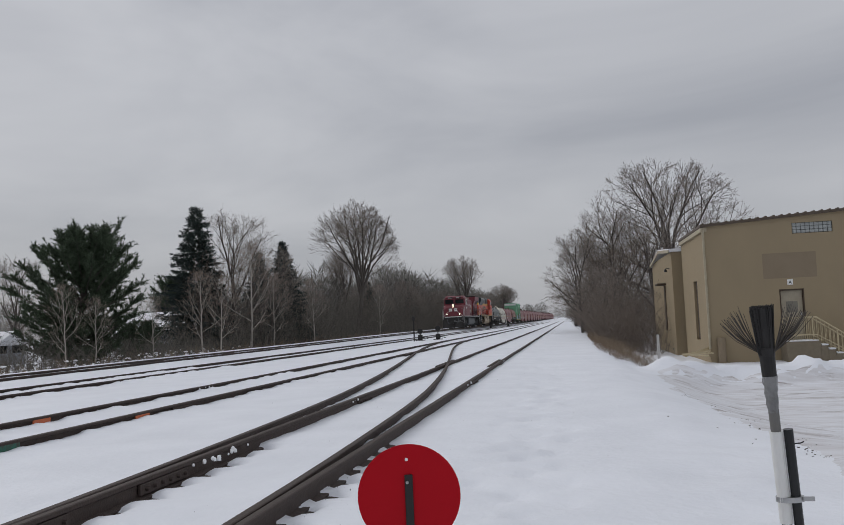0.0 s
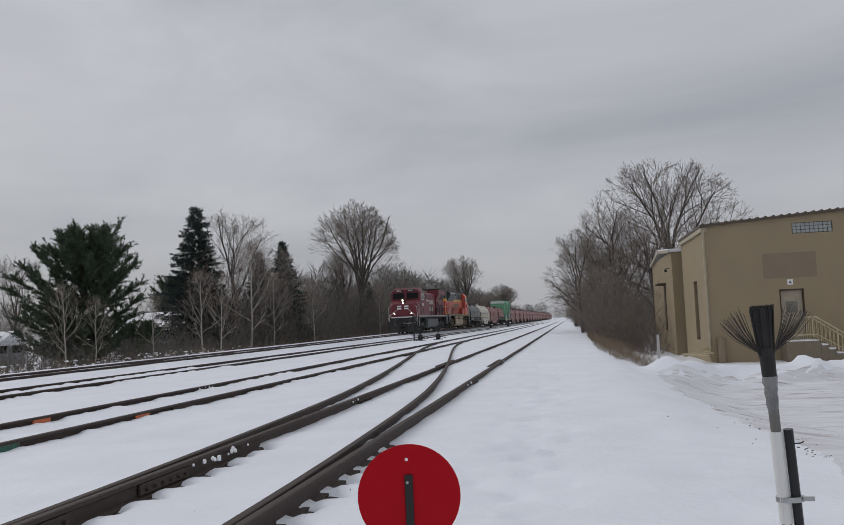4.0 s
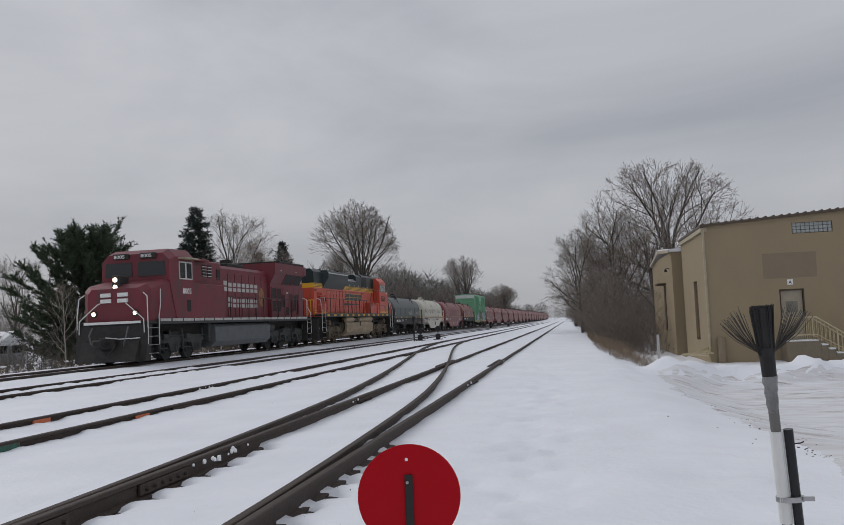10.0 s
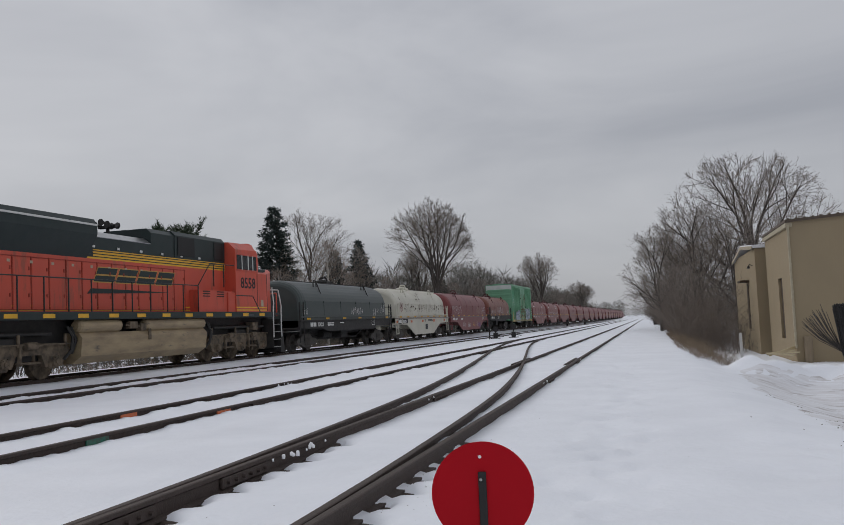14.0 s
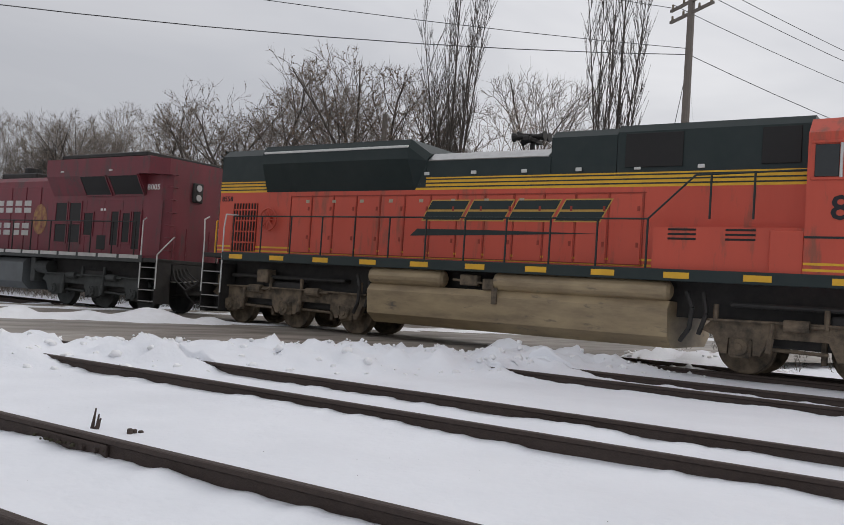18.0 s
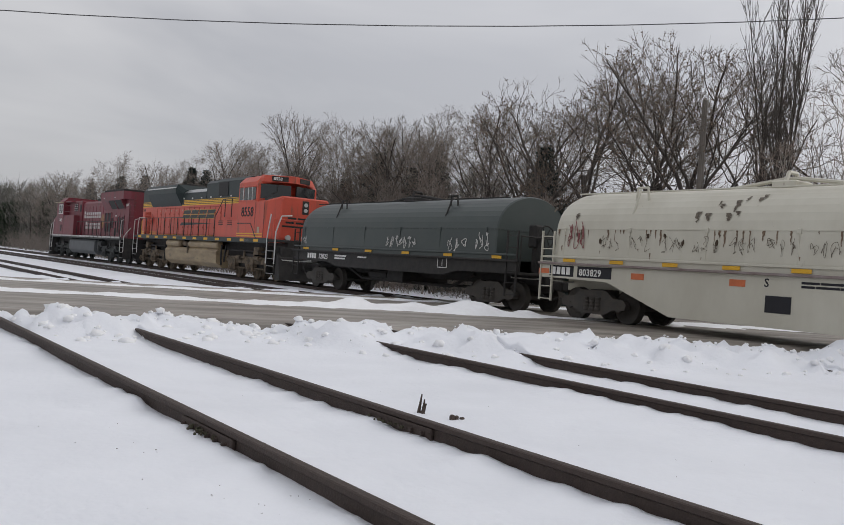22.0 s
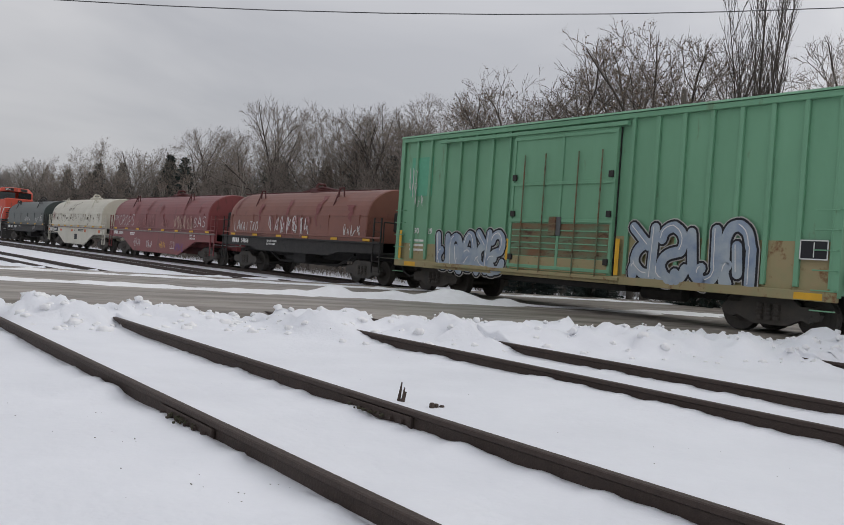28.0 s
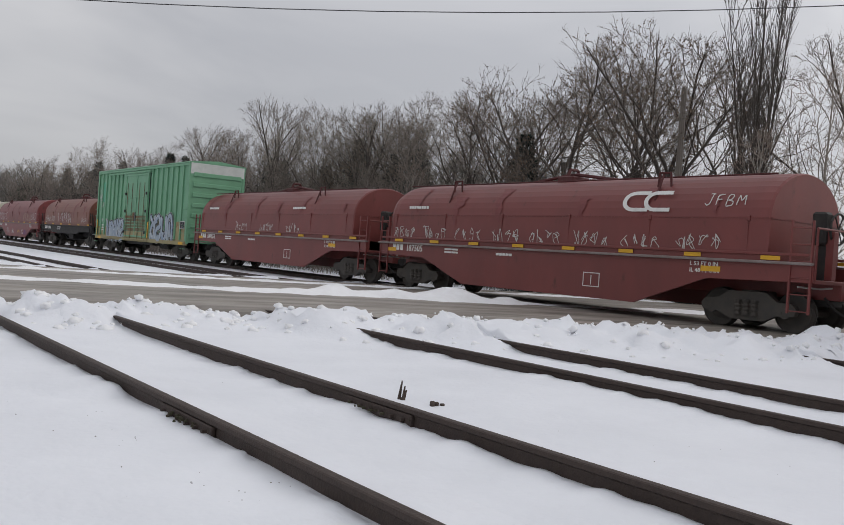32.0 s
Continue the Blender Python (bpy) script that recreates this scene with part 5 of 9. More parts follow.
    part("panel_seam", mb, GREENBLACK, v)
    for y in (14.0, 15.1):
        for k in range(3):
            boxpart("louvre", (1.4, 1.41, y, y + 0.55, 2.5 + k * 0.09, 2.54 + k * 0.09), GRILLE, v)
    for z in (1.97, 2.08):
        boxpart("pinstripe", (1.5, 1.506, 16.5, 19.3, z, z + 0.045), YELLOW, v, c=0.0)
    boxpart("headlight_housing", (-0.16, 0.16, 20.38, 20.44, 3.08, 3.68), BLACK, v, c=0.01)
    for s in (1,):
        for z in (3.2, 3.45):
            lm = Mesh()
            lm.tube((0, 20.4, z + 0.05), (0, 20.47, z + 0.05), 0.09, n=12)
            part("headlight", lm, LENS, v, "unlit headlight")
    handrail(v, 2.0, 13.6, 12, GREENBLACK, 1.9, 2.9)
    mb = Mesh()
    mb.pipe([(1.44, 13.6, 2.9), (1.44, 14.5, 3.75), (1.44, 16.5, 3.8)], 0.02)
    mb.tube((1.44, 14.8, 2.9), (1.44, 14.8, 3.76), 0.022)
    mb.tube((1.44, 15.6, 2.9), (1.44, 15.6, 3.8), 0.022)
    part("raised_handrail", mb, GREENBLACK, v)
    # the railway's mark as a plain slanted shape with a swoosh bar
    for i in range(4):
        y = 7.95 + i * 1.15
        slant = lambda ya, yb, za, zb: [(ya + (za - 2.9) * 0.55, za), (yb + (za - 2.9) * 0.55, za), (yb + (zb - 2.9) * 0.55, zb), (ya + (zb - 2.9) * 0.55, zb)]
        mk = Mesh()
        mk.plate(slant(y - 0.03, y + 1.05, 2.86, 3.36), 1.037, 1.041)
        part("mark_outline", mk, GOLD, v, "thin gold edge of the railway mark")
        for za, zb in ((2.89, 3.08), (3.13, 3.33)):
            mk = Mesh()
            mk.plate(slant(y, y + 1.02, za, zb), 1.041, 1.045)
            part("mark_block", mk, GREENBLACK, v, "dark slanted block of the railway mark")
    mk = Mesh()
    mk.plate([(7.6, 2.5), (7.8, 2.67), (9.8, 2.66), (12.4, 2.62), (9.8, 2.55)], 1.037, 1.043)
    part("swoosh", mk, GREENBLACK, v)
    for i in range(4):
        x = 0.95 - i * 0.5
        for z0, z1 in ((2.62, 2.7), (2.73, 2.79), (2.82, 2.9)):
            mk = Mesh()
            k = (z0 - 2.6) * 0.5
            mk.box(x - 0.42 - k, x - k, 20.415, 20.428, z0, z1)
            part("mark_bar", mk, GREENBLACK, v, "dark bar of the railway mark on the nose")
    boxpart("swoosh", (-1.05, 1.1, 20.415, 20.428, 2.45, 2.53), GREENBLACK, v, c=0.0)
    boxpart("data_plate", (1.5, 1.508, 18.75, 18.98, 2.15, 2.42), TRIMTAN, v, "pale square plate", c=0.0)
    side_text(v, "SD70ACe", 0.12, GREYTANK, 17.4, 1.75, 1.534, "model lettering on the sill", 1.2)
    # tanks
    mb = Mesh()
    mb.prism([(-1.1, 0.38), (1.1, 0.38), (1.42, 0.6), (1.48, 1.15), (1.35, 1.3), (-1.35, 1.3), (-1.48, 1.15), (-1.42, 0.6)], 6.75, 14.1)
    part("fuel_tank", mb, TANK, v, "dust-covered tan fuel tank")
    for s in (-1, 1):
        for y0, y1 in ((6.7, 8.85), (10.15, 14.1)):
            mb = Mesh()
            rings = []
            for y, r in ((y0, 0.12), (y0 + 0.05, 0.19), (y0 + 0.12, 0.215), (y1 - 0.12, 0.215), (y1 - 0.05, 0.19), (y1, 0.12)):
                rings.append([(s * 1.27 + r * math.cos(a), y, 1.5 + r * math.sin(a)) for a in [2 * math.pi * i / 16 for i in range(16)]])
            mb.loft(rings)
            part("air_tank", mb, TANK, v, "dusty tan air tank", smooth=False)
        mb = Mesh()
        mb.box(s * 1.2, s * 1.4, 9.3, 9.75, 1.38, 1.62, 0.02)
        mb.box(s * 1.2, s * 1.42, 9.9, 10.2, 1.3, 1.55, 0.02)
        mb.pipe([(s * 1.35, 9.1, 1.5), (s * 1.35, 9.8, 1.45), (s * 1.35, 10.6, 1.5)], 0.03)
        mb.box(s * 1.46, s * 1.52, 10.2, 10.33, 1.0, 1.36, 0.01)
        part("valve_gear", mb, GRIME, v)
        for y in (6.3, 14.4):
            for pts in ([(s * 1.3, y, 1.5), (s * 1.38, y + 0.15, 1.2), (s * 1.36, y + 0.1, 0.8), (s * 1.25, y - 0.1, 0.55)], [(s * 1.2, y + 0.3, 1.5), (s * 1.3, y + 0.4, 1.1), (s * 1.25, y + 0.25, 0.7)]):
                mb = Mesh()
                mb.pipe(pts, 0.045)
                part("cable_loop", mb, BLACK, v)
        for q in ((1.0, 1.35, 2.9, 3.3, 1.15, 1.5), (1.0, 1.35, 18.2, 18.7, 1.15, 1.5)):
            boxpart("brake_cylinder", (s * q[0], s * q[1]) + q[2:], GRIME, v, c=0.03)
        for y0, y1 in ((1.8, 5.8), (15.2, 19.6)):
            boxpart("equipment_rack", (s * 0.9, s * 1.2, y0, y1, 1.26, 1.36), BLACK, v, c=0.03)
    loco_truck(v, 3.85, GRIME, LOCO_WHEEL_DUSTY)
    loco_truck(v, 17.45, GRIME, LOCO_WHEEL_DUSTY)
    for y in (0.75, 20.75):
        mb = Mesh()
        mb.box(-1.3, 1.3, y - 0.05, y + 0.2, 0.25, 1.55, 0.03)
        if y > 10:
            mb.plate([(y, 0.12), (y + 0.45, 0.12), (y + 0.25, 1.1), (y, 1.3)], -1.45, 1.45)
        part("pilot", mb, BLACK, v)
    coupler(v, 0.0, 1)
    coupler(v, 21.95, -1)
    for x in (-1.0, -0.6, 0.6, 0.8, 1.0):
        rp = Mesh()
        rp.tube((x, 0.85, 1.85), (x, 0.85, 2.8), 0.026, n=6)
        part("end_post", rp, YELLOW, v, "yellow end railing post")
    rp = Mesh()
    rp.tube((0.6, 0.85, 2.8), (1.0, 0.85, 2.8), 0.026, n=6)
    part("end_rail", rp, YELLOW, v)
    for k in range(8):
        mb = Mesh()
        mb.pipe([(0.65, 1.1, 2.0 + k * 0.34), (0.65, 0.98, 2.0 + k * 0.34), (0.95, 0.98, 2.0 + k * 0.34), (0.95, 1.1, 2.0 + k * 0.34)], 0.014, 5)
        part("ladder_rung", mb, CHROME, v)
    return v


def car_truck(parent, yc, turning):
    for a in (-0.89, 0.89):
        wheelset(CAR_WHEEL, parent, yc + a, 0.43, turning)
    for s in (-1, 1):
        mb = Mesh()
        mb.plate([(yc + a, b) for a, b in ((-1.15, 0.5), (-1.05, 0.62), (-0.7, 0.64), (-0.45, 0.82), (0.45, 0.82), (0.7, 0.64), (1.05, 0.62), (1.15, 0.5), (1.1, 0.36), (0.7, 0.34), (0.4, 0.2), (-0.4, 0.2), (-0.7, 0.34), (-1.1, 0.36))], s * 0.92, s * 1.08)
        part("side_frame", mb, CARTRUCK, parent)
        for q in (-0.2, 0, 0.2):
            part("spring", coil_spring(s * 1.09, yc + q, 0.3, 0.64, 0.085), CARTRUCK, parent)
    mb = Mesh()
    mb.box(-0.95, 0.95, yc - 0.25, yc + 0.25, 0.45, 0.85, 0.03)
    part("bolster", mb, CARTRUCK, parent)


HOODPROFILE = [(1.45, 1.5), (1.42, 2.42)] + [(1.40 * math.cos(a), 2.44 + 1.04 * math.sin(a)) for a in [math.radians(10 * i) for i in range(1, 18)]] + [(-1.42, 2.42), (-1.45, 1.5)]


def coil_car(name_label, length, hood_mat, sill_mat, belly, turning=True, brown=False):
    """A covered coil car: a deep frame, two trucks and a rounded steel cover with lifting gear."""
    v = vehicle("coil_car", name_label, "railroad car")
    gear = hood_mat if hood_mat is CREAM else (BLACK if hood_mat is DKGREEN else GEARRED)
    e = 0.42
    mb = Mesh()
    mb.box(-0.35, 0.35, e, length - e, 0.75, 1.1, 0.02)
    mb.box(-1.4, 1.4, e, length - e, 1.08, 1.16, 0.01)
    part("centre_sill", mb, sill_mat, v)
    for s in (-1, 1):
        mb = Mesh()
        if belly:
            out = [(e, 1.1), (2.9, 1.05), (4.9, 0.34), (length - 4.9, 0.34), (length - 2.9, 1.05), (length - e, 1.1), (length - e, 1.5), (e, 1.5)]
        else:
            out = [(e, 1.12), (3.3, 1.08), (4.0, 0.92), (length - 4.0, 0.92), (length - 3.3, 1.08), (length - e, 1.12), (length - e, 1.46), (e, 1.46)]
        mb.plate(out, s * 1.40, s * 1.47)
        part("side_sill", mb, sill_mat, v)
        boxpart("sill_flange", (s * 1.40, s * 1.56, e, length - e, 1.44, 1.5), LEDGE if belly else sill_mat, v, "dusty ledge along the sill" if belly else "")
        boxpart("sill_flange", (s * 1.47, s * 1.5, e + 0.1, length - e - 0.1, 1.62, 1.68), hood_mat, v)
        for i in range(8 if belly else 6):
            y = 1.3 + i * (length - 2.9) / (7 if belly else 5)
            boxpart("reflector", (s * 1.475, s * 1.482, y, y + 0.45, 1.52, 1.61), YELLOW, v, "yellow reflector")
        for y in (e + 0.05, length - e - 0.5):
            lad = Mesh()
            for q in (0, 0.45):
                lad.box(s * 1.45, s * 1.5, y + q - 0.02, y + q + 0.02, 0.45, 2.35)
            for k in range(6):
                lad.tube((s * 1.48, y, 0.5 + k * 0.34), (s * 1.48, y + 0.45, 0.5 + k * 0.34), 0.014, n=5)
            part("ladder", lad, sill_mat, v)
    # cover
    a, b = e + 0.35, length - e - 1.05
    mb = Mesh()
    shrink = lambda y, k: [(x * k, y, 1.5 + (z - 1.5) * k) for x, z in HOODPROFILE]
    mb.loft([shrink(a, 0.86), shrink(a + 0.03, 0.91), shrink(a + 0.12, 0.96), shrink(a + 0.28, 0.99), shrink(a + 0.5, 1.0), shrink(b - 0.06, 1.0), shrink(b, 0.985)])
    part("cover", mb, hood_mat, v, "rounded steel cover")
    for s in (-1, 1):
        boxpart("cover_seam", (s * 1.41, s * 1.432, a + 0.3, b - 0.02, 2.395, 2.415), hood_mat, v, c=0.0)
    boxpart("cover_seam", (-1.38, 1.38, b - 0.02, b + 0.015, 2.39, 2.42), hood_mat, v, c=0.0)
    for y in [a + 0.5 + i * (b - a - 1.0) / 5 for i in range(6)]:
        for s in (-1, 1):
            boxpart("cover_clip", (s * 1.41, s * 1.455, y - 0.04, y + 0.04, 2.33, 2.45), hood_mat, v)
            boxpart("cover_rib", (s * 1.425, s * 1.446, y - 0.012, y + 0.012, 1.55, 2.36), hood_mat, v, c=0.004)
    for s in (-1, 1):
        rr = Mesh()
        rr.tube((s * 0.75, a + 0.3, 3.42), (s * 0.75, b - 0.3, 3.42), 0.022, n=5)
        part("roof_rail", rr, gear, v)
        for y in (a + (b - a) * 0.22, a + (b - a) * 0.78):
            br = Mesh()
            br.pipe([(s * 0.98, y - 0.2, 3.12), (s * 0.98, y - 0.16, 3.5), (s * 0.98, y + 0.16, 3.5), (s * 0.98, y + 0.2, 3.12)], 0.03, 5)
            br.pipe([(s * 1.3, y, 2.8), (s * 1.05, y, 3.45)], 0.03, 5)
            part("lifting_bracket", br, gear, v)
    lg = Mesh()
    m = (a + b) / 2
    lg.box(-0.35, 0.35, m - 0.3, m + 0.3, 3.44, 3.62, 0.03)
    lg.pipe([(-0.25, m, 3.6), (-0.15, m, 3.82), (0.15, m, 3.82), (0.25, m, 3.6)], 0.05, 6)
    lg.pipe([(0.0, m - 1.6, 3.5), (0, m - 0.2, 3.68), (0, m + 0.2, 3.68), (0, m + 1.6, 3.5)], 0.05, 6)
    part("lifting_gear", lg, gear, v)
    # end platforms with brake wheel
    mb = Mesh()
    mb.box(-1.1, -0.2, length - e - 0.25, length - e - 0.15, 1.16, 2.5, 0.02)
    mb.box(0.3, 0.5, length - e - 0.35, length - e - 0.15, 1.16, 2.2, 0.02)
    mb.pipe([(-1.4, length - e, 1.15), (-1.4, length - e, 2.2), (1.4, length - e, 2.2), (1.4, length - e, 1.15)], 0.025)
    part("end_platform_frame", mb, sill_mat, v)
    bw = Mesh()
    for i in range(14):
        p, q = i * 2 * math.pi / 14, (i + 1) * 2 * math.pi / 14
        bw.tube((0.25 + 0.33 * math.cos(p), length - e - 0.2, 2.25 + 0.33 * math.sin(p)), (0.25 + 0.33 * math.cos(q), length - e - 0.2, 2.25 + 0.33 * math.sin(q)), 0.026, n=5)
    for i in range(3):
        p = i * math.pi / 3
        bw.tube((0.25 - 0.33 * math.cos(p), length - e - 0.2, 2.25 - 0.33 * math.sin(p)), (0.25 + 0.33 * math.cos(p), length - e - 0.2, 2.25 + 0.33 * math.sin(p)), 0.015, n=5)
    bw.box(0.3, 0.62, length - e - 0.6, length - e - 0.28, 1.9, 2.6, 0.05)
    bw.box(0.36, 0.52, length - e - 0.5, length - e - 0.3, 1.16, 1.9, 0.02)
    part("brake_wheel", bw, BLACK, v)
    if not belly:
        mb = Mesh()
        for s in (-1, 1):
            mb.pipe([(s * 0.6, 3.4, 1.0), (s * 0.6, 4.6, 0.55), (s * 0.6, length - 4.6, 0.55), (s * 0.6, length - 3.4, 1.0)], 0.05)
        mb.tube((0.5, 5.2, 0.75), (0.5, 6.4, 0.75), 0.2, n=12)
        mb.box(-1.0, 1.0, length / 2 - 0.5, length / 2 + 0.5, 0.55, 0.95, 0.03)
        part("brake_rigging", mb, BLACK, v)
    car_truck(v, 2.1, turning)
    car_truck(v, length - 2.1, turning)
    coupler(v, 0.0, 1)
    coupler(v, length, -1)
    return v


def boxcar(length):
    v = vehicle("boxcar", "faded green boxcar with spray-painted sides and rusty door sill", "railroad car")
    e = 0.42
    z0, z1 = 0.92, 4.98
    mb = Mesh()
    mb.box(-1.42, 1.42, e, length - e, z0, z1, 0.02)
    part("body", mb, BOXGREEN, v)
    mb = Mesh()
    mb.prism([(-1.56, z1), (1.56, z1), (1.5, z1 + 0.06), (0, z1 + 0.2), (-1.5, z1 + 0.06)], e - 0.03, length - e + 0.03)
    part("roof", mb, BOXGREEN, v, "faded ribbed roof")
    d0, d1 = 6.0, 9.75
    for s in (-1, 1):
        ys = [e + 0.05 + i * 0.74 for i in range(int((length - 2 * e) / 0.74) + 1)]
        for y in ys:
            if d0 - 0.2 < y < d1 + 0.2:
                continue
            boxpart("side_post", (s * 1.42, s * 1.5, y, y + 0.11, z0 + 0.12, z1 - 0.06), BOXGREEN, v)
        for y in (e - 0.02, length - e - 0.16):
            boxpart("corner_post", (s * 1.36, s * 1.51, y, y + 0.18, z0 - 0.05, z1), BOXGREEN, v)
        boxpart("side_plate", (s * 1.42, s * 1.53, e, length - e, z1 - 0.14, z1 - 0.01), BOXGREEN, v)
        boxpart("side_sill", (s * 1.42, s * 1.53, e, length - e, z0 - 0.14, z0 + 0.06), BOXPALE, v)
        boxpart("bleached_panel", (s * 1.42, s * 1.426, e + 0.2, d0, z0 + 0.06, z0 + 0.62), BOXPALE, v, c=0.0)
        boxpart("bleached_panel", (s * 1.42, s * 1.426, d1, length - e - 0.2, z0 + 0.06, z0 + 1.05), BOXPALE, v, c=0.0)
        door = boxpart("door", (s * 1.45, s * 1.54, d0, d1, z0 + 0.05, z1 - 0.3), BOXGREEN, v)
        for z in (z0 + 0.1, z0 + 1.35, z0 + 2.35, z1 - 0.45):
            boxpart("door_beam", (s * 1.54, s * 1.58, d0, d1, z, z + 0.09), BOXGREEN, door)
        for y in (d0, d0 + 1.85, d1 - 0.09):
            boxpart("door_beam", (s * 1.54, s * 1.575, y, y + 0.09, z0 + 0.1, z1 - 0.36), BOXGREEN, door)
        for y in (d0 + 0.1, d0 + 1.94):
            boxpart("rusty_plate", (s * 1.54, s * 1.548, y, y + 1.72, z0 + 0.44, z0 + 1.32), RUSTPANEL, door, "rusty flaking door plate", c=0.0)
        for q in (0.62, 0.78, 0.95, 1.12):
            boxpart("door_slat", (s * 1.548, s * 1.562, d0 + 0.12, d1 - 0.12, z0 + q, z0 + q + 0.035), BOXGREEN, door, c=0.004)
        for y in (d0 - 0.03, d1):
            boxpart("door_gap", (s * 1.43, s * 1.47, y, y + 0.02, z0 + 0.05, z1 - 0.32), BLACK, v, "dark gap at the door's edge", c=0.0)
        boxpart("latch_plate", (s * 1.565, s * 1.6, d0 + 1.75, d0 + 2.0, z0 + 1.0, z0 + 1.5), GREYTANK, door, "grey latch plate", c=0.01)
        for y in (d0 + 0.05, d1 - 0.2):
            for z in (z0 + 0.3, z0 + 1.5, z0 + 2.5):
                boxpart("hinge_block", (s * 1.56, s * 1.62, y, y + 0.15, z, z + 0.16), BLACK, door, c=0.01)
        boxpart("door_sill", (s * 1.54, s * 1.56, d0 + 0.1, d1 - 0.1, z0 + 0.06, z0 + 0.42), BOXPALE, door, "rusty tan door sill")
        mb = Mesh()
        for y in (d0 + 0.5, d0 + 1.3, d0 + 2.5, d0 + 3.3):
            mb.tube((s * 1.6, y, z0), (s * 1.6, y, z0 + 3.2), 0.02, n=5)
        mb.box(s * 1.58, s * 1.64, d0 + 1.6, d0 + 1.85, z0 + 1.0, z0 + 1.5, 0.01)
        part("lock_rod", mb, RUSTPANEL, door, "rusty lock rods")
        boxpart("door_track", (s * 1.5, s * 1.6, d0 - 3.4, d1 + 0.3, z1 - 0.3, z1 - 0.2), BOXGREEN, v)
        boxpart("door_track", (s * 1.5, s * 1.6, d0 - 3.4, d1 + 0.3, z0 - 0.06, z0 + 0.03), BOXPALE, v)
        for y in (e, length - e - 0.5):
            lad = Mesh()
            for k in range(6):
                lad.pipe([(s * 1.5, y, 0.6 + k * 0.4), (s * 1.58, y, 0.6 + k * 0.4), (s * 1.58, y + 0.48, 0.6 + k * 0.4), (s * 1.5, y + 0.48, 0.6 + k * 0.4)], 0.014, 5)
            part("ladder", lad, BOXGREEN, v)
    for y, d in ((e, -1), (length - e, 1)):
        for k in range(7):
            rb = Mesh()
            z = z0 + 0.25 + k * 0.52
            rb.box(-1.3, 1.3, min(y, y + d * 0.06), max(y, y + d * 0.06), z, z + 0.22, 0.03)
            part("end_corrugation", rb, BOXGREEN, v)
        boxpart("end_top", (-1.45, 1.45, min(y, y + d * 0.03), max(y, y + d * 0.03), z1 - 0.55, z1), ROOFSNOW, v, "pale frosted end panel")
    mb = Mesh()
    mb.box(-0.35, 0.35, e, length - e, 0.6, 0.9, 0.02)
    mb.box(-1.2, 1.2, 5.8, 10, 0.62, 0.78, 0.02)
    mb.tube((0.7, 10.2, 0.65), (0.7, 11.4, 0.65), 0.18, n=12)
    part("centre_sill", mb, BLACK, v)
    boxpart("fresh_patch", (1.426, 1.432, 0.95, 2.1, z0 + 2.15, z0 + 3.4), MINT, v, "fresh mint-green paint patch", c=0.0)
    car_truck(v, 2.1, True)
    car_truck(v, length - 2.1, True)
    coupler(v, 0.0, 1)
    coupler(v, length, -1)
    return v


def scrawl(parent, x, y, z, w, h, seed, mat, width=0.022, label="sprayed scrawl of loops"):
    """An unreadable painted scrawl: looping strokes."""
    rnd = random.Random(seed)
    n = max(3, int(w / (h * 0.6)))
    step = w / n
    for i in range(n):
        mb = Mesh()
        y0 = y + i * step
        pts = [(y0 + rnd.uniform(0, 0.9) * step, z + rnd.uniform(0, 1) * h) for _ in range(rnd.randint(6, 10))]
        pts = [pts[0]] + pts + [pts[-1]]
        line = []
        for p0, p1, p2, p3 in zip(pts, pts[1:], pts[2:], pts[3:]):
            for k in range(6):
                u = k / 6
                line.append(tuple(0.5 * (2 * p1[m] + (p2[m] - p0[m]) * u + (2 * p0[m] - 5 * p1[m] + 4 * p2[m] - p3[m]) * u * u + (3 * p1[m] - p0[m] - 3 * p2[m] + p3[m]) * u ** 3) for m in (0, 1)))
        for (a, b), (c, d) in zip(line, line[1:]):
            t = Vector((c - a, d - b))
            if t.length < 0.002:
                continue
            o = Vector((-t.y, t.x)).normalized() * width * 0.62
            mb.add([(x, a - o.x, b - o.y), (x, c - o.x, d - o.y), (x, c + o.x, d + o.y), (x, a + o.x, b + o.y)], [(0, 1, 2, 3)])
            x += 0.00002
        part("spray_paint", mb, mat, parent, label)


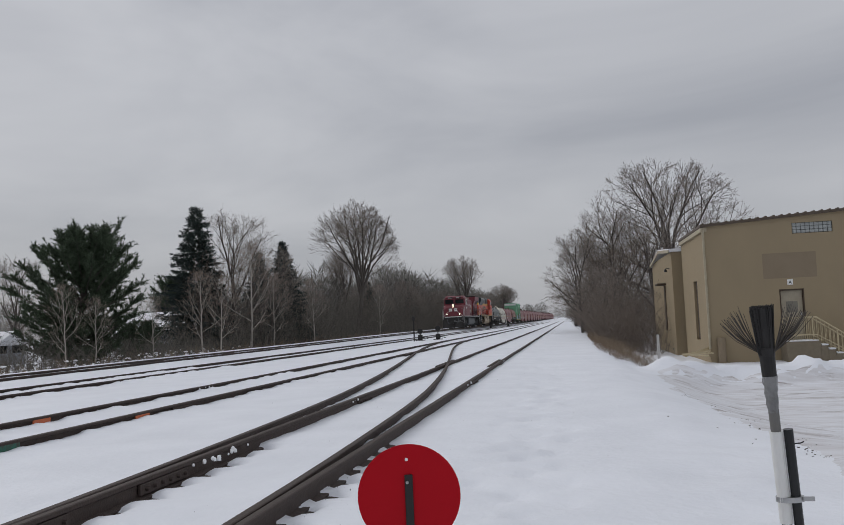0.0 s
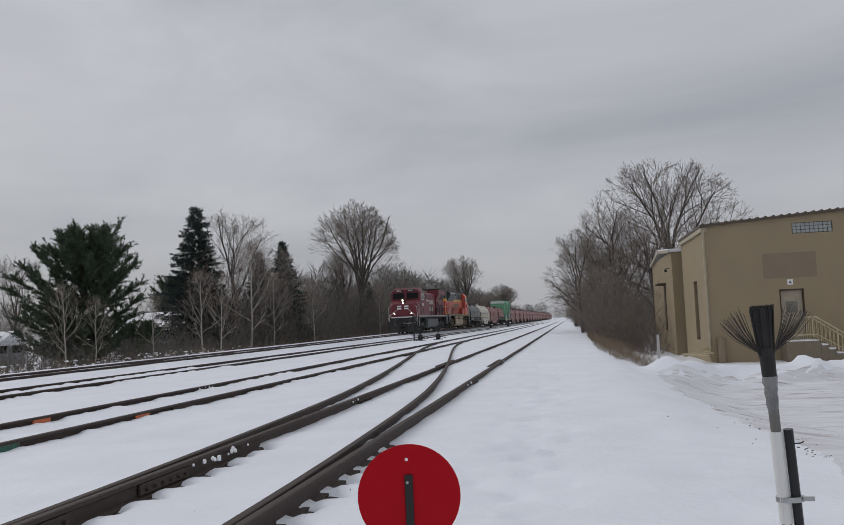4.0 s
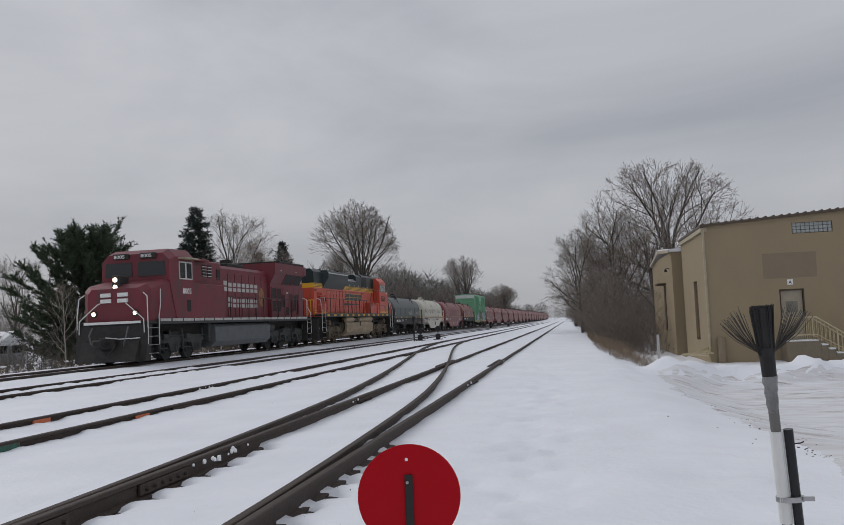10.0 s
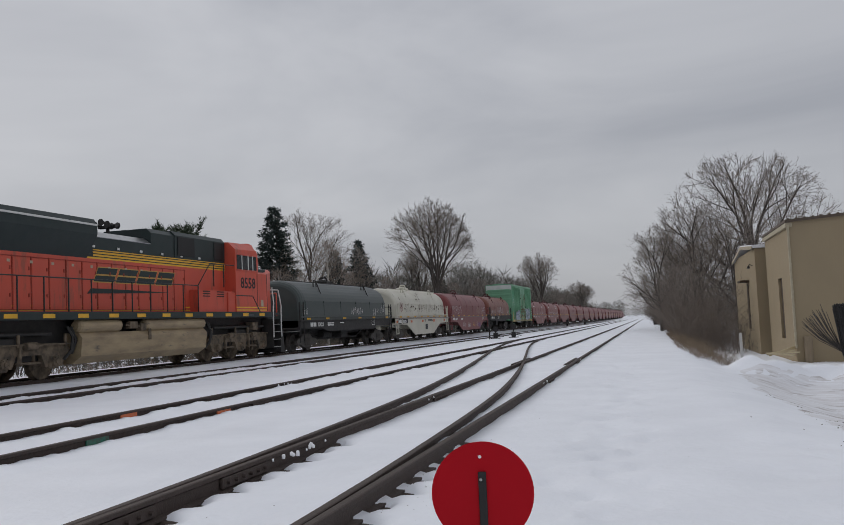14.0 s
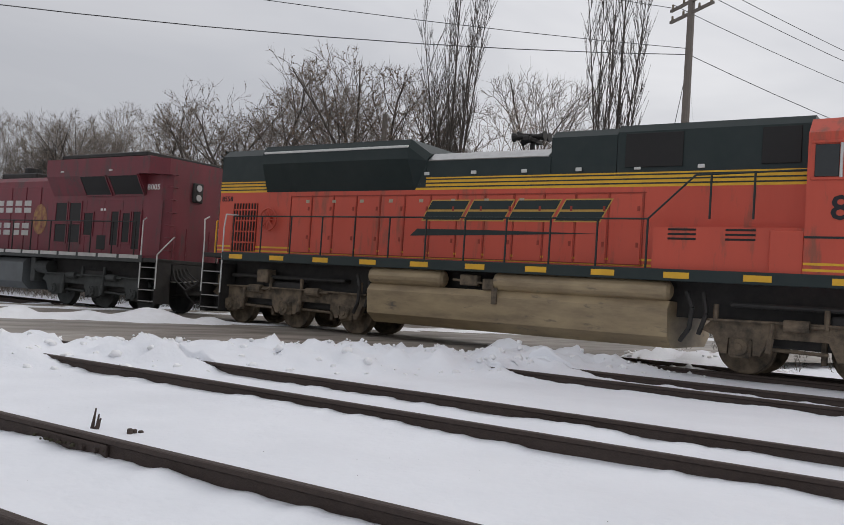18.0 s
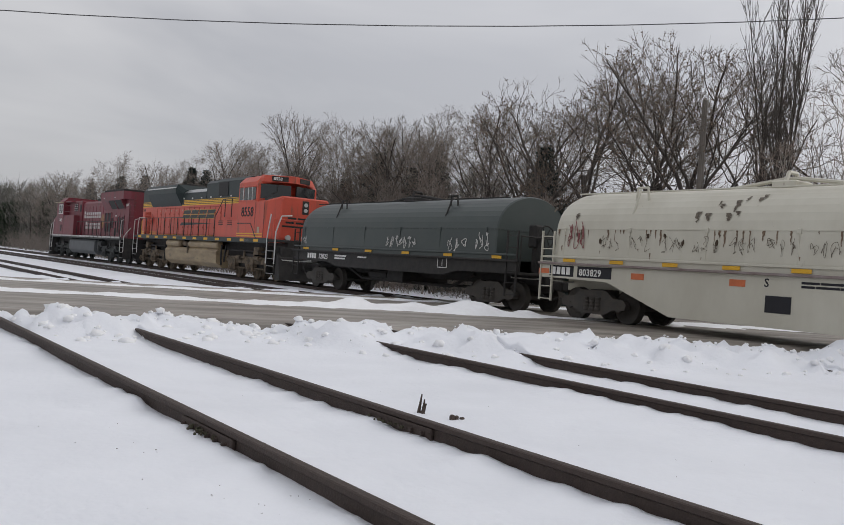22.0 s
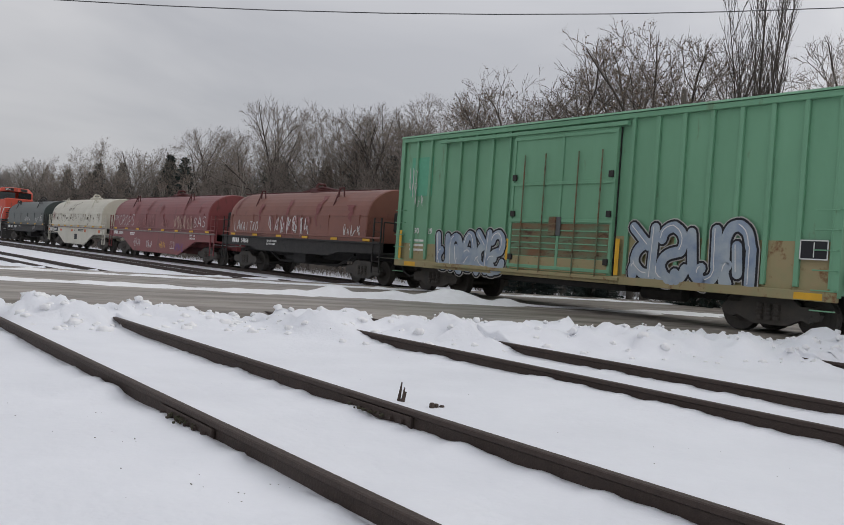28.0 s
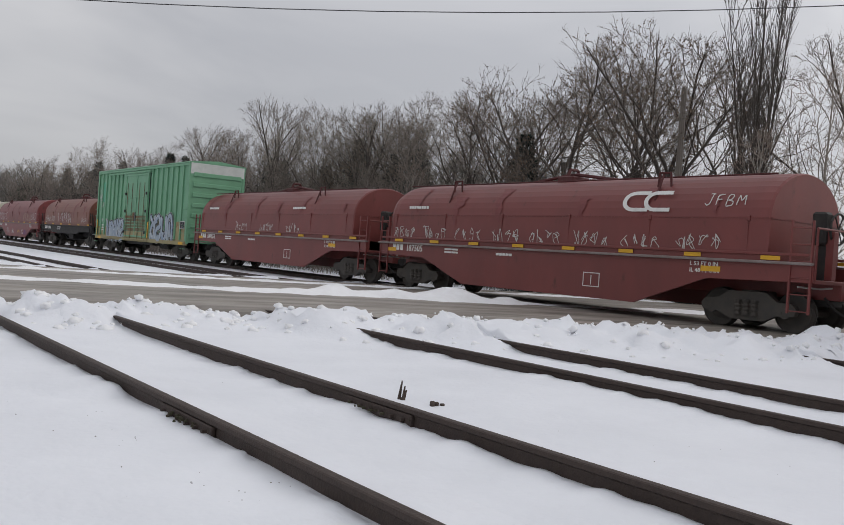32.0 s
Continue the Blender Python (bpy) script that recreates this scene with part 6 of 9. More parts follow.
STROKES = {
    "C": ((0.9, 0.85), (0.5, 1), (0.12, 0.7), (0.12, 0.28), (0.5, 0), (0.92, 0.2)),
    "R": ((0.1, 0), (0.14, 1), (0.7, 0.98), (0.8, 0.72), (0.5, 0.5), (0.2, 0.48), (0.55, 0.42), (0.95, 0)),
    "O": ((0.5, 1), (0.12, 0.75), (0.1, 0.25), (0.5, 0), (0.88, 0.25), (0.88, 0.75), (0.45, 1)),
    "P": ((0.14, 0), (0.12, 1), (0.7, 0.96), (0.84, 0.7), (0.55, 0.46), (0.16, 0.44)),
    "S": ((0.88, 0.88), (0.5, 1), (0.15, 0.8), (0.3, 0.56), (0.72, 0.44), (0.86, 0.2), (0.5, 0), (0.1, 0.12)),
    "K": ((0.12, 0), (0.16, 1), (0.16, 0.42), (0.85, 1), (0.3, 0.5), (0.92, 0)),
    "F": ((0.14, 0), (0.14, 0.95), (0.88, 1), (0.14, 0.96), (0.14, 0.52), (0.7, 0.55)),
    "L": ((0.16, 1), (0.12, 0.05), (0.85, 0)),
    "A": ((0.05, 0), (0.45, 1), (0.62, 0.9), (0.92, 0), (0.75, 0.4), (0.25, 0.38)),
    "I": ((0.5, 1), (0.5, 0)),
    "T": ((0.05, 0.95), (0.95, 1), (0.5, 0.98), (0.46, 0)),
    "B": ((0.12, 0), (0.15, 1), (0.7, 0.94), (0.6, 0.56), (0.2, 0.5), (0.8, 0.42), (0.76, 0.08), (0.14, 0)),
    "J": ((0.35, 1), (0.85, 1), (0.68, 0.96), (0.62, 0.15), (0.3, 0), (0.1, 0.2)),
    "M": ((0.05, 0), (0.15, 1), (0.5, 0.3), (0.82, 1), (0.95, 0)),
}


def cover_x(z):
    """Half the width of a coil car's cover at height z."""
    return 1.45 - (z - 1.5) * 0.0326 if z < 2.44 else 1.40 * math.sqrt(max(0.02, 1 - ((z - 2.44) / 1.04) ** 2)) + 0.015


def sprayed_word(parent, word, y, z, size, mat, width=0.02, label="white sprayed word", squeeze=0.8):
    """A word written by hand with a spray can on a cover's side, one mesh a letter."""
    rnd = random.Random(len(word) * 7 + int(size * 100))
    for ch in word:
        if ch == " ":
            y += size * squeeze * 0.7
            continue
        pts = list(STROKES[ch])
        k, lift = size * rnd.uniform(0.9, 1.08), rnd.gauss(0, size * 0.05)
        line = []
        for p, q in zip(pts, pts[1:]):
            line += [(p[0] + (q[0] - p[0]) * u / 3, p[1] + (q[1] - p[1]) * u / 3) for u in range(3)]
        line.append(pts[-1])
        line = [((a[0] + b[0] * 2 + c[0]) / 4, (a[1] + b[1] * 2 + c[1]) / 4) for a, b, c in zip([line[0]] + line, line, line[1:] + [line[-1]])]
        mb = Mesh()
        step = 0.0
        for (a, b), (c, d) in zip(line, line[1:]):
            a, b, c, d = y + a * k * squeeze, z + lift + b * k, y + c * k * squeeze, z + lift + d * k
            t = Vector((c - a, d - b))
            if t.length < 1e-4:
                continue
            o = Vector((-t.y, t.x)).normalized() * width
            g = t.normalized() * width * 0.6
            xa, xb = cover_x(b) + 0.014 + step, cover_x(d) + 0.014 + step
            mb.add([(xa, a - o.x - g.x, b - o.y - g.y), (xb, c - o.x + g.x, d - o.y + g.y), (xb, c + o.x + g.x, d + o.y + g.y), (xa, a + o.x - g.x, b + o.y - g.y)], [(0, 1, 2, 3)])
            step += 0.00006
        part("spray_paint", mb, mat, parent, label)
        y += k * squeeze * (1.12 if ch != "I" else 0.8)


def stain(parent, y, z0, z1, w, seed, mat, label):
    """A ragged run of rust or soot down the cover."""
    rnd = random.Random(seed)
    n = 7
    left, right = [], []
    for i in range(n + 1):
        f = i / n
        z = z0 + (z1 - z0) * f
        k = w * (1 - 0.75 * f) * rnd.uniform(0.5, 1.2)
        m = y + rnd.gauss(0, w * 0.12)
        left.append((cover_x(z) + 0.009, m - k / 2, z))
        right.append((cover_x(z) + 0.009, m + k / 2, z))
    mb = Mesh()
    mb.add(left + right, [(i, i + 1, n + 2 + i, n + 1 + i) for i in range(n)])
    part("stain", mb, mat, parent, label)


def fat_stroke(mb, pts, w, x):
    """A thick painted line with round ends on a car's side; pts are (y, z)."""
    for (a, b), (c, d) in zip(pts, pts[1:]):
        t = Vector((c - a, d - b))
        if t.length < 1e-4:
            continue
        o = Vector((-t.y, t.x)).normalized() * w
        mb.add([(x, a - o.x, b - o.y), (x, c - o.x, d - o.y), (x, c + o.x, d + o.y), (x, a + o.x, b + o.y)], [(0, 1, 2, 3)])
        x += 0.00012
    for a, b in pts:
        mb.add([(x, a + w * math.cos(k * math.pi / 5), b + w * math.sin(k * math.pi / 5)) for k in range(10)], [tuple(range(10))])
        x += 0.00012


def block_piece(parent, x, y, z, w, h, seed, n):
    """A large painted piece: fat interlocking loops, pale blue inside black inside white."""
    rnd = random.Random(seed)
    step = w / n
    f = min(0.125, step * 0.2)
    for i in range(n):
        halo, back, face, shine = Mesh(), Mesh(), Mesh(), Mesh()
        y0, tall = y + step * i, h * rnd.uniform(0.82, 1.12)
        kind = (seed + i * 2) % 5
        flip = kind in (1, 4) or rnd.random() < 0.4
        arc = lambda cu, cv, ru, rv, a0, a1: [(cu + ru * math.cos(a0 + (a1 - a0) * k / 12), cv + rv * math.sin(a0 + (a1 - a0) * k / 12)) for k in range(13)]
        if kind == 0:
            strokes = [[(0.14, 0.0), (0.12, 0.6)] + arc(0.5, 0.62, 0.37, 0.34, math.pi, 0) + [(0.9, 0.05)], [(0.5, 0.2), (0.52, 0.62)]]
        elif kind == 1:
            strokes = [arc(0.5, 0.72, 0.36, 0.26, 0.2, math.pi * 1.25) + arc(0.5, 0.25, 0.4, 0.24, math.pi * 0.45, -math.pi * 0.95)]
        elif kind == 2:
            strokes = [arc(0.5, 0.48, 0.38, 0.46, 0.4, math.pi * 2.1), [(0.5, 0.3), (0.75, 0.1)]]
        elif kind == 3:
            strokes = [[(0.1, 0.95), (0.14, 0.3)] + arc(0.5, 0.28, 0.36, 0.26, math.pi, math.pi * 2) + [(0.88, 0.9)]]
        else:
            strokes = [[(0.14, 0.0), (0.2, 1.0)], arc(0.3, 0.62, 0.5, 0.3, 1.5, -1.5), [(0.35, 0.35), (0.9, 0.0)]]
        if flip:
            strokes = [[(1.02 - u, v if kind != 4 else 1 - v) for u, v in st] for st in strokes]
        strokes.append(arc(rnd.uniform(0.2, 0.9), rnd.uniform(0.1, 0.4), 0.3, 0.2, rnd.uniform(0, 3), rnd.uniform(3.5, 6)))
        lean = rnd.uniform(-0.12, 0.12)
        for st in strokes:
            pts = [(y0 + step * (u + lean * (v - 0.5)) + rnd.gauss(0, 0.006), z + v * tall + rnd.gauss(0, 0.008)) for u, v in st]
            fat_stroke(halo, pts, f * 1.62, x + 0.0005)
            fat_stroke(back, pts, f * 1.42, x + 0.008)
            fat_stroke(face, pts, f, x + 0.0155)
            fat_stroke(shine, [(a - f * 0.35, b + f * 0.3) for a, b in pts[:max(2, len(pts) // 2)]], 0.012, x + 0.023)
        part("spray_paint", halo, STRIPE, parent, "pale outline of a painted piece")
        part("spray_paint", back, PAINT_BLACK, parent, "black outline of a painted piece")
        part("spray_paint", face, PAINT_BLUE, parent, "pale blue painted piece")
        part("spray_paint", shine, WHITE, parent, "white painted highlights")


RED_LOCO = red_locomotive()
ORANGE_LOCO = orange_locomotive()
COIL_DARK = coil_car("dark green covered coil car with white scrawls", 14.85, DKGREEN, BLACK, False)
COIL_CREAM = coil_car("cream white covered coil car with rust streaks", 14.55, CREAM, CREAM, True)
COIL_MAROON = coil_car("maroon covered coil car with painted words", 16.65, MAROONCAR, MAROONCAR, True)
COIL_BROWN = coil_car("brown covered coil car with a dark frame", 13.9, BROWNCAR, BLACK, False)
BOX_GREEN = boxcar(15.9)
COIL_RED = coil_car("oxide red covered coil car with white lettering", 16.35, CNRED, CNRED, True)
COIL_RED_B = coil_car("oxide red covered coil car with white scrawls", 16.35, CNRED, CNRED, True)
FAR_CAR = coil_car("oxide red covered coil car far back in the train", 16.35, CNRED, CNRED, True, False)
TRAIN = [(RED_LOCO, -23.1), (ORANGE_LOCO, -0.9), (COIL_DARK, 21.15), (COIL_CREAM, 36.1), (COIL_MAROON, 50.75), (COIL_BROWN, 67.5), (BOX_GREEN, 81.5), (COIL_RED, 97.7), (COIL_RED_B, 114.05), (FAR_CAR, 130.4)]
for i in range(1, 17):
    TRAIN.append((copy_thing(FAR_CAR, Matrix()), 130.4 + 16.35 * i))


def train_position(t):
    """Where the orange locomotive's rear hood stands along the line at t seconds."""
    q = (t - 16) / 10
    keys = ((0, -6.3), (1.5, -4.9), (3, -3.35), (6, -1.4), (7.5, -1.0), (9.6, 0.0), (12.5, 0.85), (13.5, 0.6), (15.5, 0.05), (17.5, 0.15), (18.3, 0.3), (19, 0.0), (19.5, -0.08), (20, 0.0), (21.5, 0.0), (28, 0.1), (32, -0.2))
    p = -2.128 - 90.698 * q + 2.72 * q * q
    for (a, u), (b, w) in zip(keys, keys[1:]):
        if a <= t <= b:
            return p + u + (w - u) * (t - a) / (b - a)
    return p


def on_line(y):
    slope = (track_x(3, y + 8) - track_x(3, y - 8)) / 16
    rise = (main_rise(y + 8) - main_rise(y - 8)) / 16
    return Matrix.LocRotScale((track_x(3, y), y, main_rise(y)), Euler((math.atan(rise), 0, -math.atan(slope))), None)


# ---- buildings ----
def warehouse():
    x0, y0, y1, zb = 5.58, 37.3, 44.6, -1.2
    v = tagged(new("warehouse"), "tan stucco warehouse with a low metal roof", "building")
    xr = 24.0
    prof = lambda x: 4.62 + 0.06 * (x - x0) if x < 16 else 4.62 + 0.06 * (16 - x0) - 0.06 * (x - 16)

    def wall_piece(xa, xb, za, zt):
        mb = Mesh()
        mb.add([(xa, y0, za), (xb, y0, za), (xb, y0, zt(xb)), (xa, y0, zt(xa)), (xa, y0 + 0.25, za), (xb, y0 + 0.25, za), (xb, y0 + 0.25, zt(xb)), (xa, y0 + 0.25, zt(xa))],
               [(0, 1, 2, 3), (7, 6, 5, 4), (0, 4, 5, 1), (3, 2, 6, 7), (0, 3, 7, 4), (1, 5, 6, 2)])
        return part("front_wall", mb, STUCCO, v)

    flat = lambda z: (lambda x: z)
    wall_piece(x0, 8.4, zb, prof)
    wall_piece(8.4, 9.35, zb, flat(-0.16))
    wall_piece(8.4, 9.06, 1.9, prof)
    wall_piece(9.06, 9.35, 1.9, flat(4.14))
    wall_piece(9.35, 10.62, zb, flat(4.14))
    wall_piece(9.06, 10.62, 4.58, prof)
    wall_piece(10.62, 16, zb, prof)
    wall_piece(16, xr, zb, prof)
    mb = Mesh()
    mb.box(x0, x0 + 0.25, y0 + 0.25, 39.9, zb, 4.55)
    mb.box(x0, x0 + 0.25, 41.05, y1, zb, 4.55)
    mb.box(x0, x0 + 0.25, 39.9, 41.05, 2.5, 4.55)
    mb.box(x0, x0 + 0.25, 39.9, 41.05, zb, -0.1)
    part("side_wall", mb, STUCCO, v)
    mb = Mesh()
    mb.box(x0 + 0.25, xr, y1 - 0.25, y1, zb, 4.55)
    mb.box(xr - 0.25, xr, y0 + 0.25, y1 - 0.25, zb, 4.55)
    part("rear_wall", mb, STUCCO, v)
    boxpart("side_louvre", (x0 + 0.1, x0 + 0.16, 39.9, 41.05, -0.1, 2.5), DARKWOOD, v, "dark tall side door")
    mb = Mesh()
    e = 0.12
    for xa, xb in ((x0 - e, 16), (16, xr + e)):
        za, zt = prof(xa), prof(xb)
        mb.add([(xa, y0 - e, za), (xb, y0 - e, zt), (xb, y1 + e, zt), (xa, y1 + e, za), (xa, y0 - e, za + 0.1), (xb, y0 - e, zt + 0.1), (xb, y1 + e, zt + 0.1), (xa, y1 + e, za + 0.1)],
               [(3, 2, 1, 0), (4, 5, 6, 7), (0, 1, 5, 4), (2, 3, 7, 6), (0, 4, 7, 3), (1, 2, 6, 5)])
    part("roof", mb, ROOFMETAL, v, "brown metal roof with snow on it")
    n = 60
    for i in range(n):
        x = x0 + i * 0.31
        rb = Mesh()
        rb.tube((x, y0 - e - 0.02, prof(x) + 0.1), (x, y0 + 0.6, prof(x) + 0.1), 0.055, n=6)
        part("roof_rib", rb, ROOFMETAL, v)
    mb = Mesh()
    mb.box(x0 - 0.1, x0 + 0.14, y0 - 0.06, y1, 4.42, 4.6, 0.01)
    part("side_gutter", mb, TRIMTAN, v, "pale tan gutter")
    mb = Mesh()
    mb.tube((x0 - 0.02, y0 - 0.05, -0.4), (x0 - 0.02, y0 - 0.05, 4.5), 0.05, n=8)
    part("downpipe", mb, TRIMTAN, v)
    mb = Mesh()
    mb.tube((6.0, y0 - 0.15, zb), (6.0, y0 - 0.15, 0.05), 0.16, n=12)
    part("bollard", mb, STUCCO2, v)
    boxpart("repainted_patch", (7.83, 9.9, y0 - 0.006, y0, 2.35, 3.38), STUCCO2, v, "darker repainted wall patch", c=0.0)
    # glass block window: each block is a pane
    w = new("glass_block_window")
    w.parent = v
    boxpart("mortar", (9.06, 10.62, y0 + 0.09, y0 + 0.2, 4.14, 4.58), MORTAR, w, c=0.0)
    for r in range(3):
        for i in range(9):
            xa = 9.08 + i * 0.171
            boxpart("pane", (xa, xa + 0.155, y0 + 0.05, y0 + 0.1, 4.155 + r * 0.143, 4.285 + r * 0.143), GLASSBLOCK, w, c=0.015)
    # door
    d = boxpart("door", (8.45, 9.3, y0 + 0.12, y0 + 0.17, -0.13, 1.85), DOORTAN, v, "tan steel door")
    for dims in ((8.4, 8.45, y0 - 0.01, y0 + 0.2, -0.16, 1.9), (9.3, 9.35, y0 - 0.01, y0 + 0.2, -0.16, 1.9), (8.4, 9.35, y0 - 0.012, y0 + 0.2, 1.85, 1.9)):
        boxpart("door_frame", dims, DARKWOOD, v)
    boxpart("door_window", (8.65, 9.1, y0 + 0.11, y0 + 0.12, 0.95, 1.4), DOORGLASS, d)
    boxpart("door_handle", (9.18, 9.24, y0 + 0.05, y0 + 0.12, 0.82, 0.96), STEEL, d)
    sg = boxpart("sign", (8.73, 8.95, y0 - 0.02, y0 - 0.004, 2.07, 2.29), WHITE, v, "small white square sign")
    lettering("letter", "A", 0.17, PAINT_BLACK, sg, pose(8.785, y0 - 0.025, 2.12, 90, 0, 0))
    # landing and stairs
    st = tagged(new("stairs"), "concrete landing and snowy steps with cream pipe railing", "stairs")
    boxpart("landing", (8.3, 9.55, y0 - 1.1, y0 - 0.01, -1.2, -0.2), CONCRETE, st)
    boxpart("landing_snow", (8.32, 9.5, y0 - 1.08, y0 - 0.02, -0.2, -0.15), CLOD, st, "thin snow on the landing", c=0.02)
    for i in range(5):
        xa = 9.55 + i * 0.27
        z = -0.38 - i * 0.165
        boxpart("step", (xa, xa + 0.27, y0 - 1.1, y0 - 0.05, -1.25, z), CONCRETE, st)
        boxpart("step_snow", (xa + 0.03, xa + 0.28, y0 - 1.12, y0 - 0.1, z, z + 0.06), CLOD, st, c=0.02)
    for yy in (y0 - 1.05, y0 - 0.12):
        mb = Mesh()
        mb.pipe([(8.4, yy, 0.72), (9.45, yy, 0.74), (10.95, yy, -0.28)], 0.028)
        mb.pipe([(8.4, yy, 0.05), (9.45, yy, 0.05), (10.95, yy, -0.85)], 0.02)
        part("railing", mb, RAILCREAM, st, "cream pipe railing")
        for i in range(18):
            x = 8.42 + i * 0.148
            k = max(0, x - 9.45)
            b = Mesh()
            b.tube((x, yy, -0.2 - k * 0.62), (x, yy, 0.73 - k * 0.68), 0.012 if i % 6 else 0.022, n=5)
            part("baluster", b, RAILCREAM, st)
    # second, lower building behind
    v2 = tagged(new("warehouse_annex"), "lower tan stucco annex behind the warehouse", "building")
    xa, ya, yb = 5.15, 45.2, 55.5
    mb = Mesh()
    mb.box(xa, xa + 6, ya, yb, -1.2, 4.2)
    part("wall_block", mb, STUCCO, v2)
    mb = Mesh()
    mb.add([(xa - 0.12, ya - 0.1, 4.2), (xa - 0.12, 50.3, 4.55), (xa - 0.12, yb + 0.1, 4.0), (xa + 6, ya - 0.1, 4.2), (xa + 6, 50.3, 4.55), (xa + 6, yb + 0.1, 4.0), (xa - 0.12, ya - 0.1, 4.35), (xa - 0.12, 50.3, 4.7), (xa - 0.12, yb + 0.1, 4.15), (xa + 6, ya - 0.1, 4.35), (xa + 6, 50.3, 4.7), (xa + 6, yb + 0.1, 4.15)],
           [(0, 1, 7, 6), (1, 2, 8, 7), (6, 7, 10, 9), (7, 8, 11, 10), (0, 6, 9, 3), (2, 5, 11, 8), (0, 3, 4, 1), (1, 4, 5, 2), (3, 9, 10, 4), (4, 10, 11, 5)])
    part("roof", mb, HOUSEROOF, v2, "snow-covered low roof")
    fa = Mesh()
    fa.plate([(ya - 0.12, 4.13), (50.3, 4.48), (yb + 0.12, 3.93), (yb + 0.12, 4.09), (50.3, 4.64), (ya - 0.12, 4.29)], xa - 0.15, xa - 0.121)
    part("fascia", fa, TRIMTAN, v2, "pale tan roof fascia")
    boxpart("side_louvre", (xa - 0.03, xa + 0.02, 48.7, 49.4, 0.2, 2.6), DARKWOOD, v2, "dark narrow side door")
    boxpart("door_hood", (xa - 0.45, xa, 48.3, 49.8, 2.65, 2.75), DARKWOOD, v2)
    mb = Mesh()
    mb.pipe([(xa, 46.3, 3.4), (xa - 0.16, 46.3, 3.46), (xa - 0.2, 46.3, 3.36)], 0.02)
    mb.tube((xa - 0.2, 46.3, 3.4), (xa - 0.2, 46.3, 3.26), 0.04, 0.09, 10)
    part("wall_lamp", mb, IRON, v2)
    # timber pile leaning at the corner
    for i in range(5):
        b = Mesh()
        b.box(-0.05, 0.05, -0.55 - 0.08 * i, 0.55 + 0.08 * i, -0.03, 0.03, 0.008)
        tagged(part("board", b, RAILCREAM, at=pose(4.95 + i * 0.1, 37.1 + 0.16 * i, -0.62 + 0.045 * i, 4 - 5 * i, 6, 64 + i * 11)), "weathered board lying by the wall", "board", "boards by the wall")
    b = Mesh()
    b.tube((3.2, 34, -1.0), (3.2, 34, 0.35), 0.05, n=8)
    tagged(part("marker_post", b, STRIPE), "short pale marker post in the snow", "post")


warehouse()


def house(x, y, w, d, h, name_label):
    v = tagged(new("house"), name_label, "house")
    boxpart("wall_block", (x - w / 2, x + w / 2, y - d / 2, y + d / 2, -0.6, h), HOUSEWALL, v)
    mb = Mesh()
    mb.plate([(y - d / 2 - 0.4, h - 0.05), (y + d / 2 + 0.4, h - 0.05), (y, h + d * 0.26)], x - w / 2 - 0.4, x + w / 2 + 0.4)
    part("roof", mb, HOUSEROOF, v, "snow-covered gable roof")
    for q in (-0.25, 0.25):
        boxpart("window", (x + w / 2, x + w / 2 + 0.03, y + q * d - 0.5, y + q * d + 0.5, 0.5, 1.5), GLASS, v)
    return v


house(-36.2, 46, 8, 3, 1.0, "low house with a snow-covered roof behind the trees")
house(-34.6, 71, 6.6, 6, 1.6, "small grey house with a snow-covered roof")
house(-43.0, -40, 9, 9, 4.0, "pale grey house behind the bare trees")


# ---- vegetation ----
def branch(mb, p, d, length, r0, r1, rnd, segs, bend, up, n=4):
    """A bent tapering limb; returns its points and directions."""
    pts = [(p.copy(), d.copy())]
    for i in range(segs):
        d = (d + Vector((rnd.gauss(0, bend), rnd.gauss(0, bend), rnd.gauss(0, bend) + up))).normalized()
        q = p + d * (length / segs)
        a, b = r0 + (r1 - r0) * i / segs, r0 + (r1 - r0) * (i + 1) / segs
        mb.tube(p, q, a, b, n, caps=False)
        p = q
        pts.append((p.copy(), d.copy()))
    return pts


def fitted(meshes, height, width):
    """Stretches a plant's meshes to a height and a crown width."""
    vs = [p for m in meshes for p in m.v]
    top = max(p[2] for p in vs)
    rad = sorted(math.hypot(p[0], p[1]) for p in vs)[int(len(vs) * 0.97)]
    kz, kr = height / top, width / 2 / rad
    for m in meshes:
        m.v[:] = [(p[0] * kr, p[1] * kr, p[2] * kz) for p in m.v]


def spray(mb, pts, rnd, n, length, w):
    """Fine twigs set along a limb, each a bent pair of crossed slivers."""
    for _ in range(n):
        j = rnd.randint(0, len(pts) - 2)
        p = pts[j][0].lerp(pts[j + 1][0], rnd.random())
        d = (pts[j][1] + Vector((rnd.gauss(0, 0.55), rnd.gauss(0, 0.55), rnd.gauss(0.1, 0.45)))).normalized()
        ll = length * rnd.uniform(0.45, 1.2)
        m = p + d * ll * 0.5
        e = m + (d + Vector((rnd.gauss(0, 0.25), rnd.gauss(0, 0.25), rnd.gauss(0.08, 0.2)))) * ll * 0.5
        o = d.orthogonal().normalized() * w
        o.rotate(Matrix.Rotation(rnd.random() * 3.14, 3, d))
        mb.add([tuple(p - o), tuple(p + o), tuple(m + o * 0.7), tuple(m - o * 0.7), tuple(e)], [(0, 1, 2, 3), (3, 2, 4)])


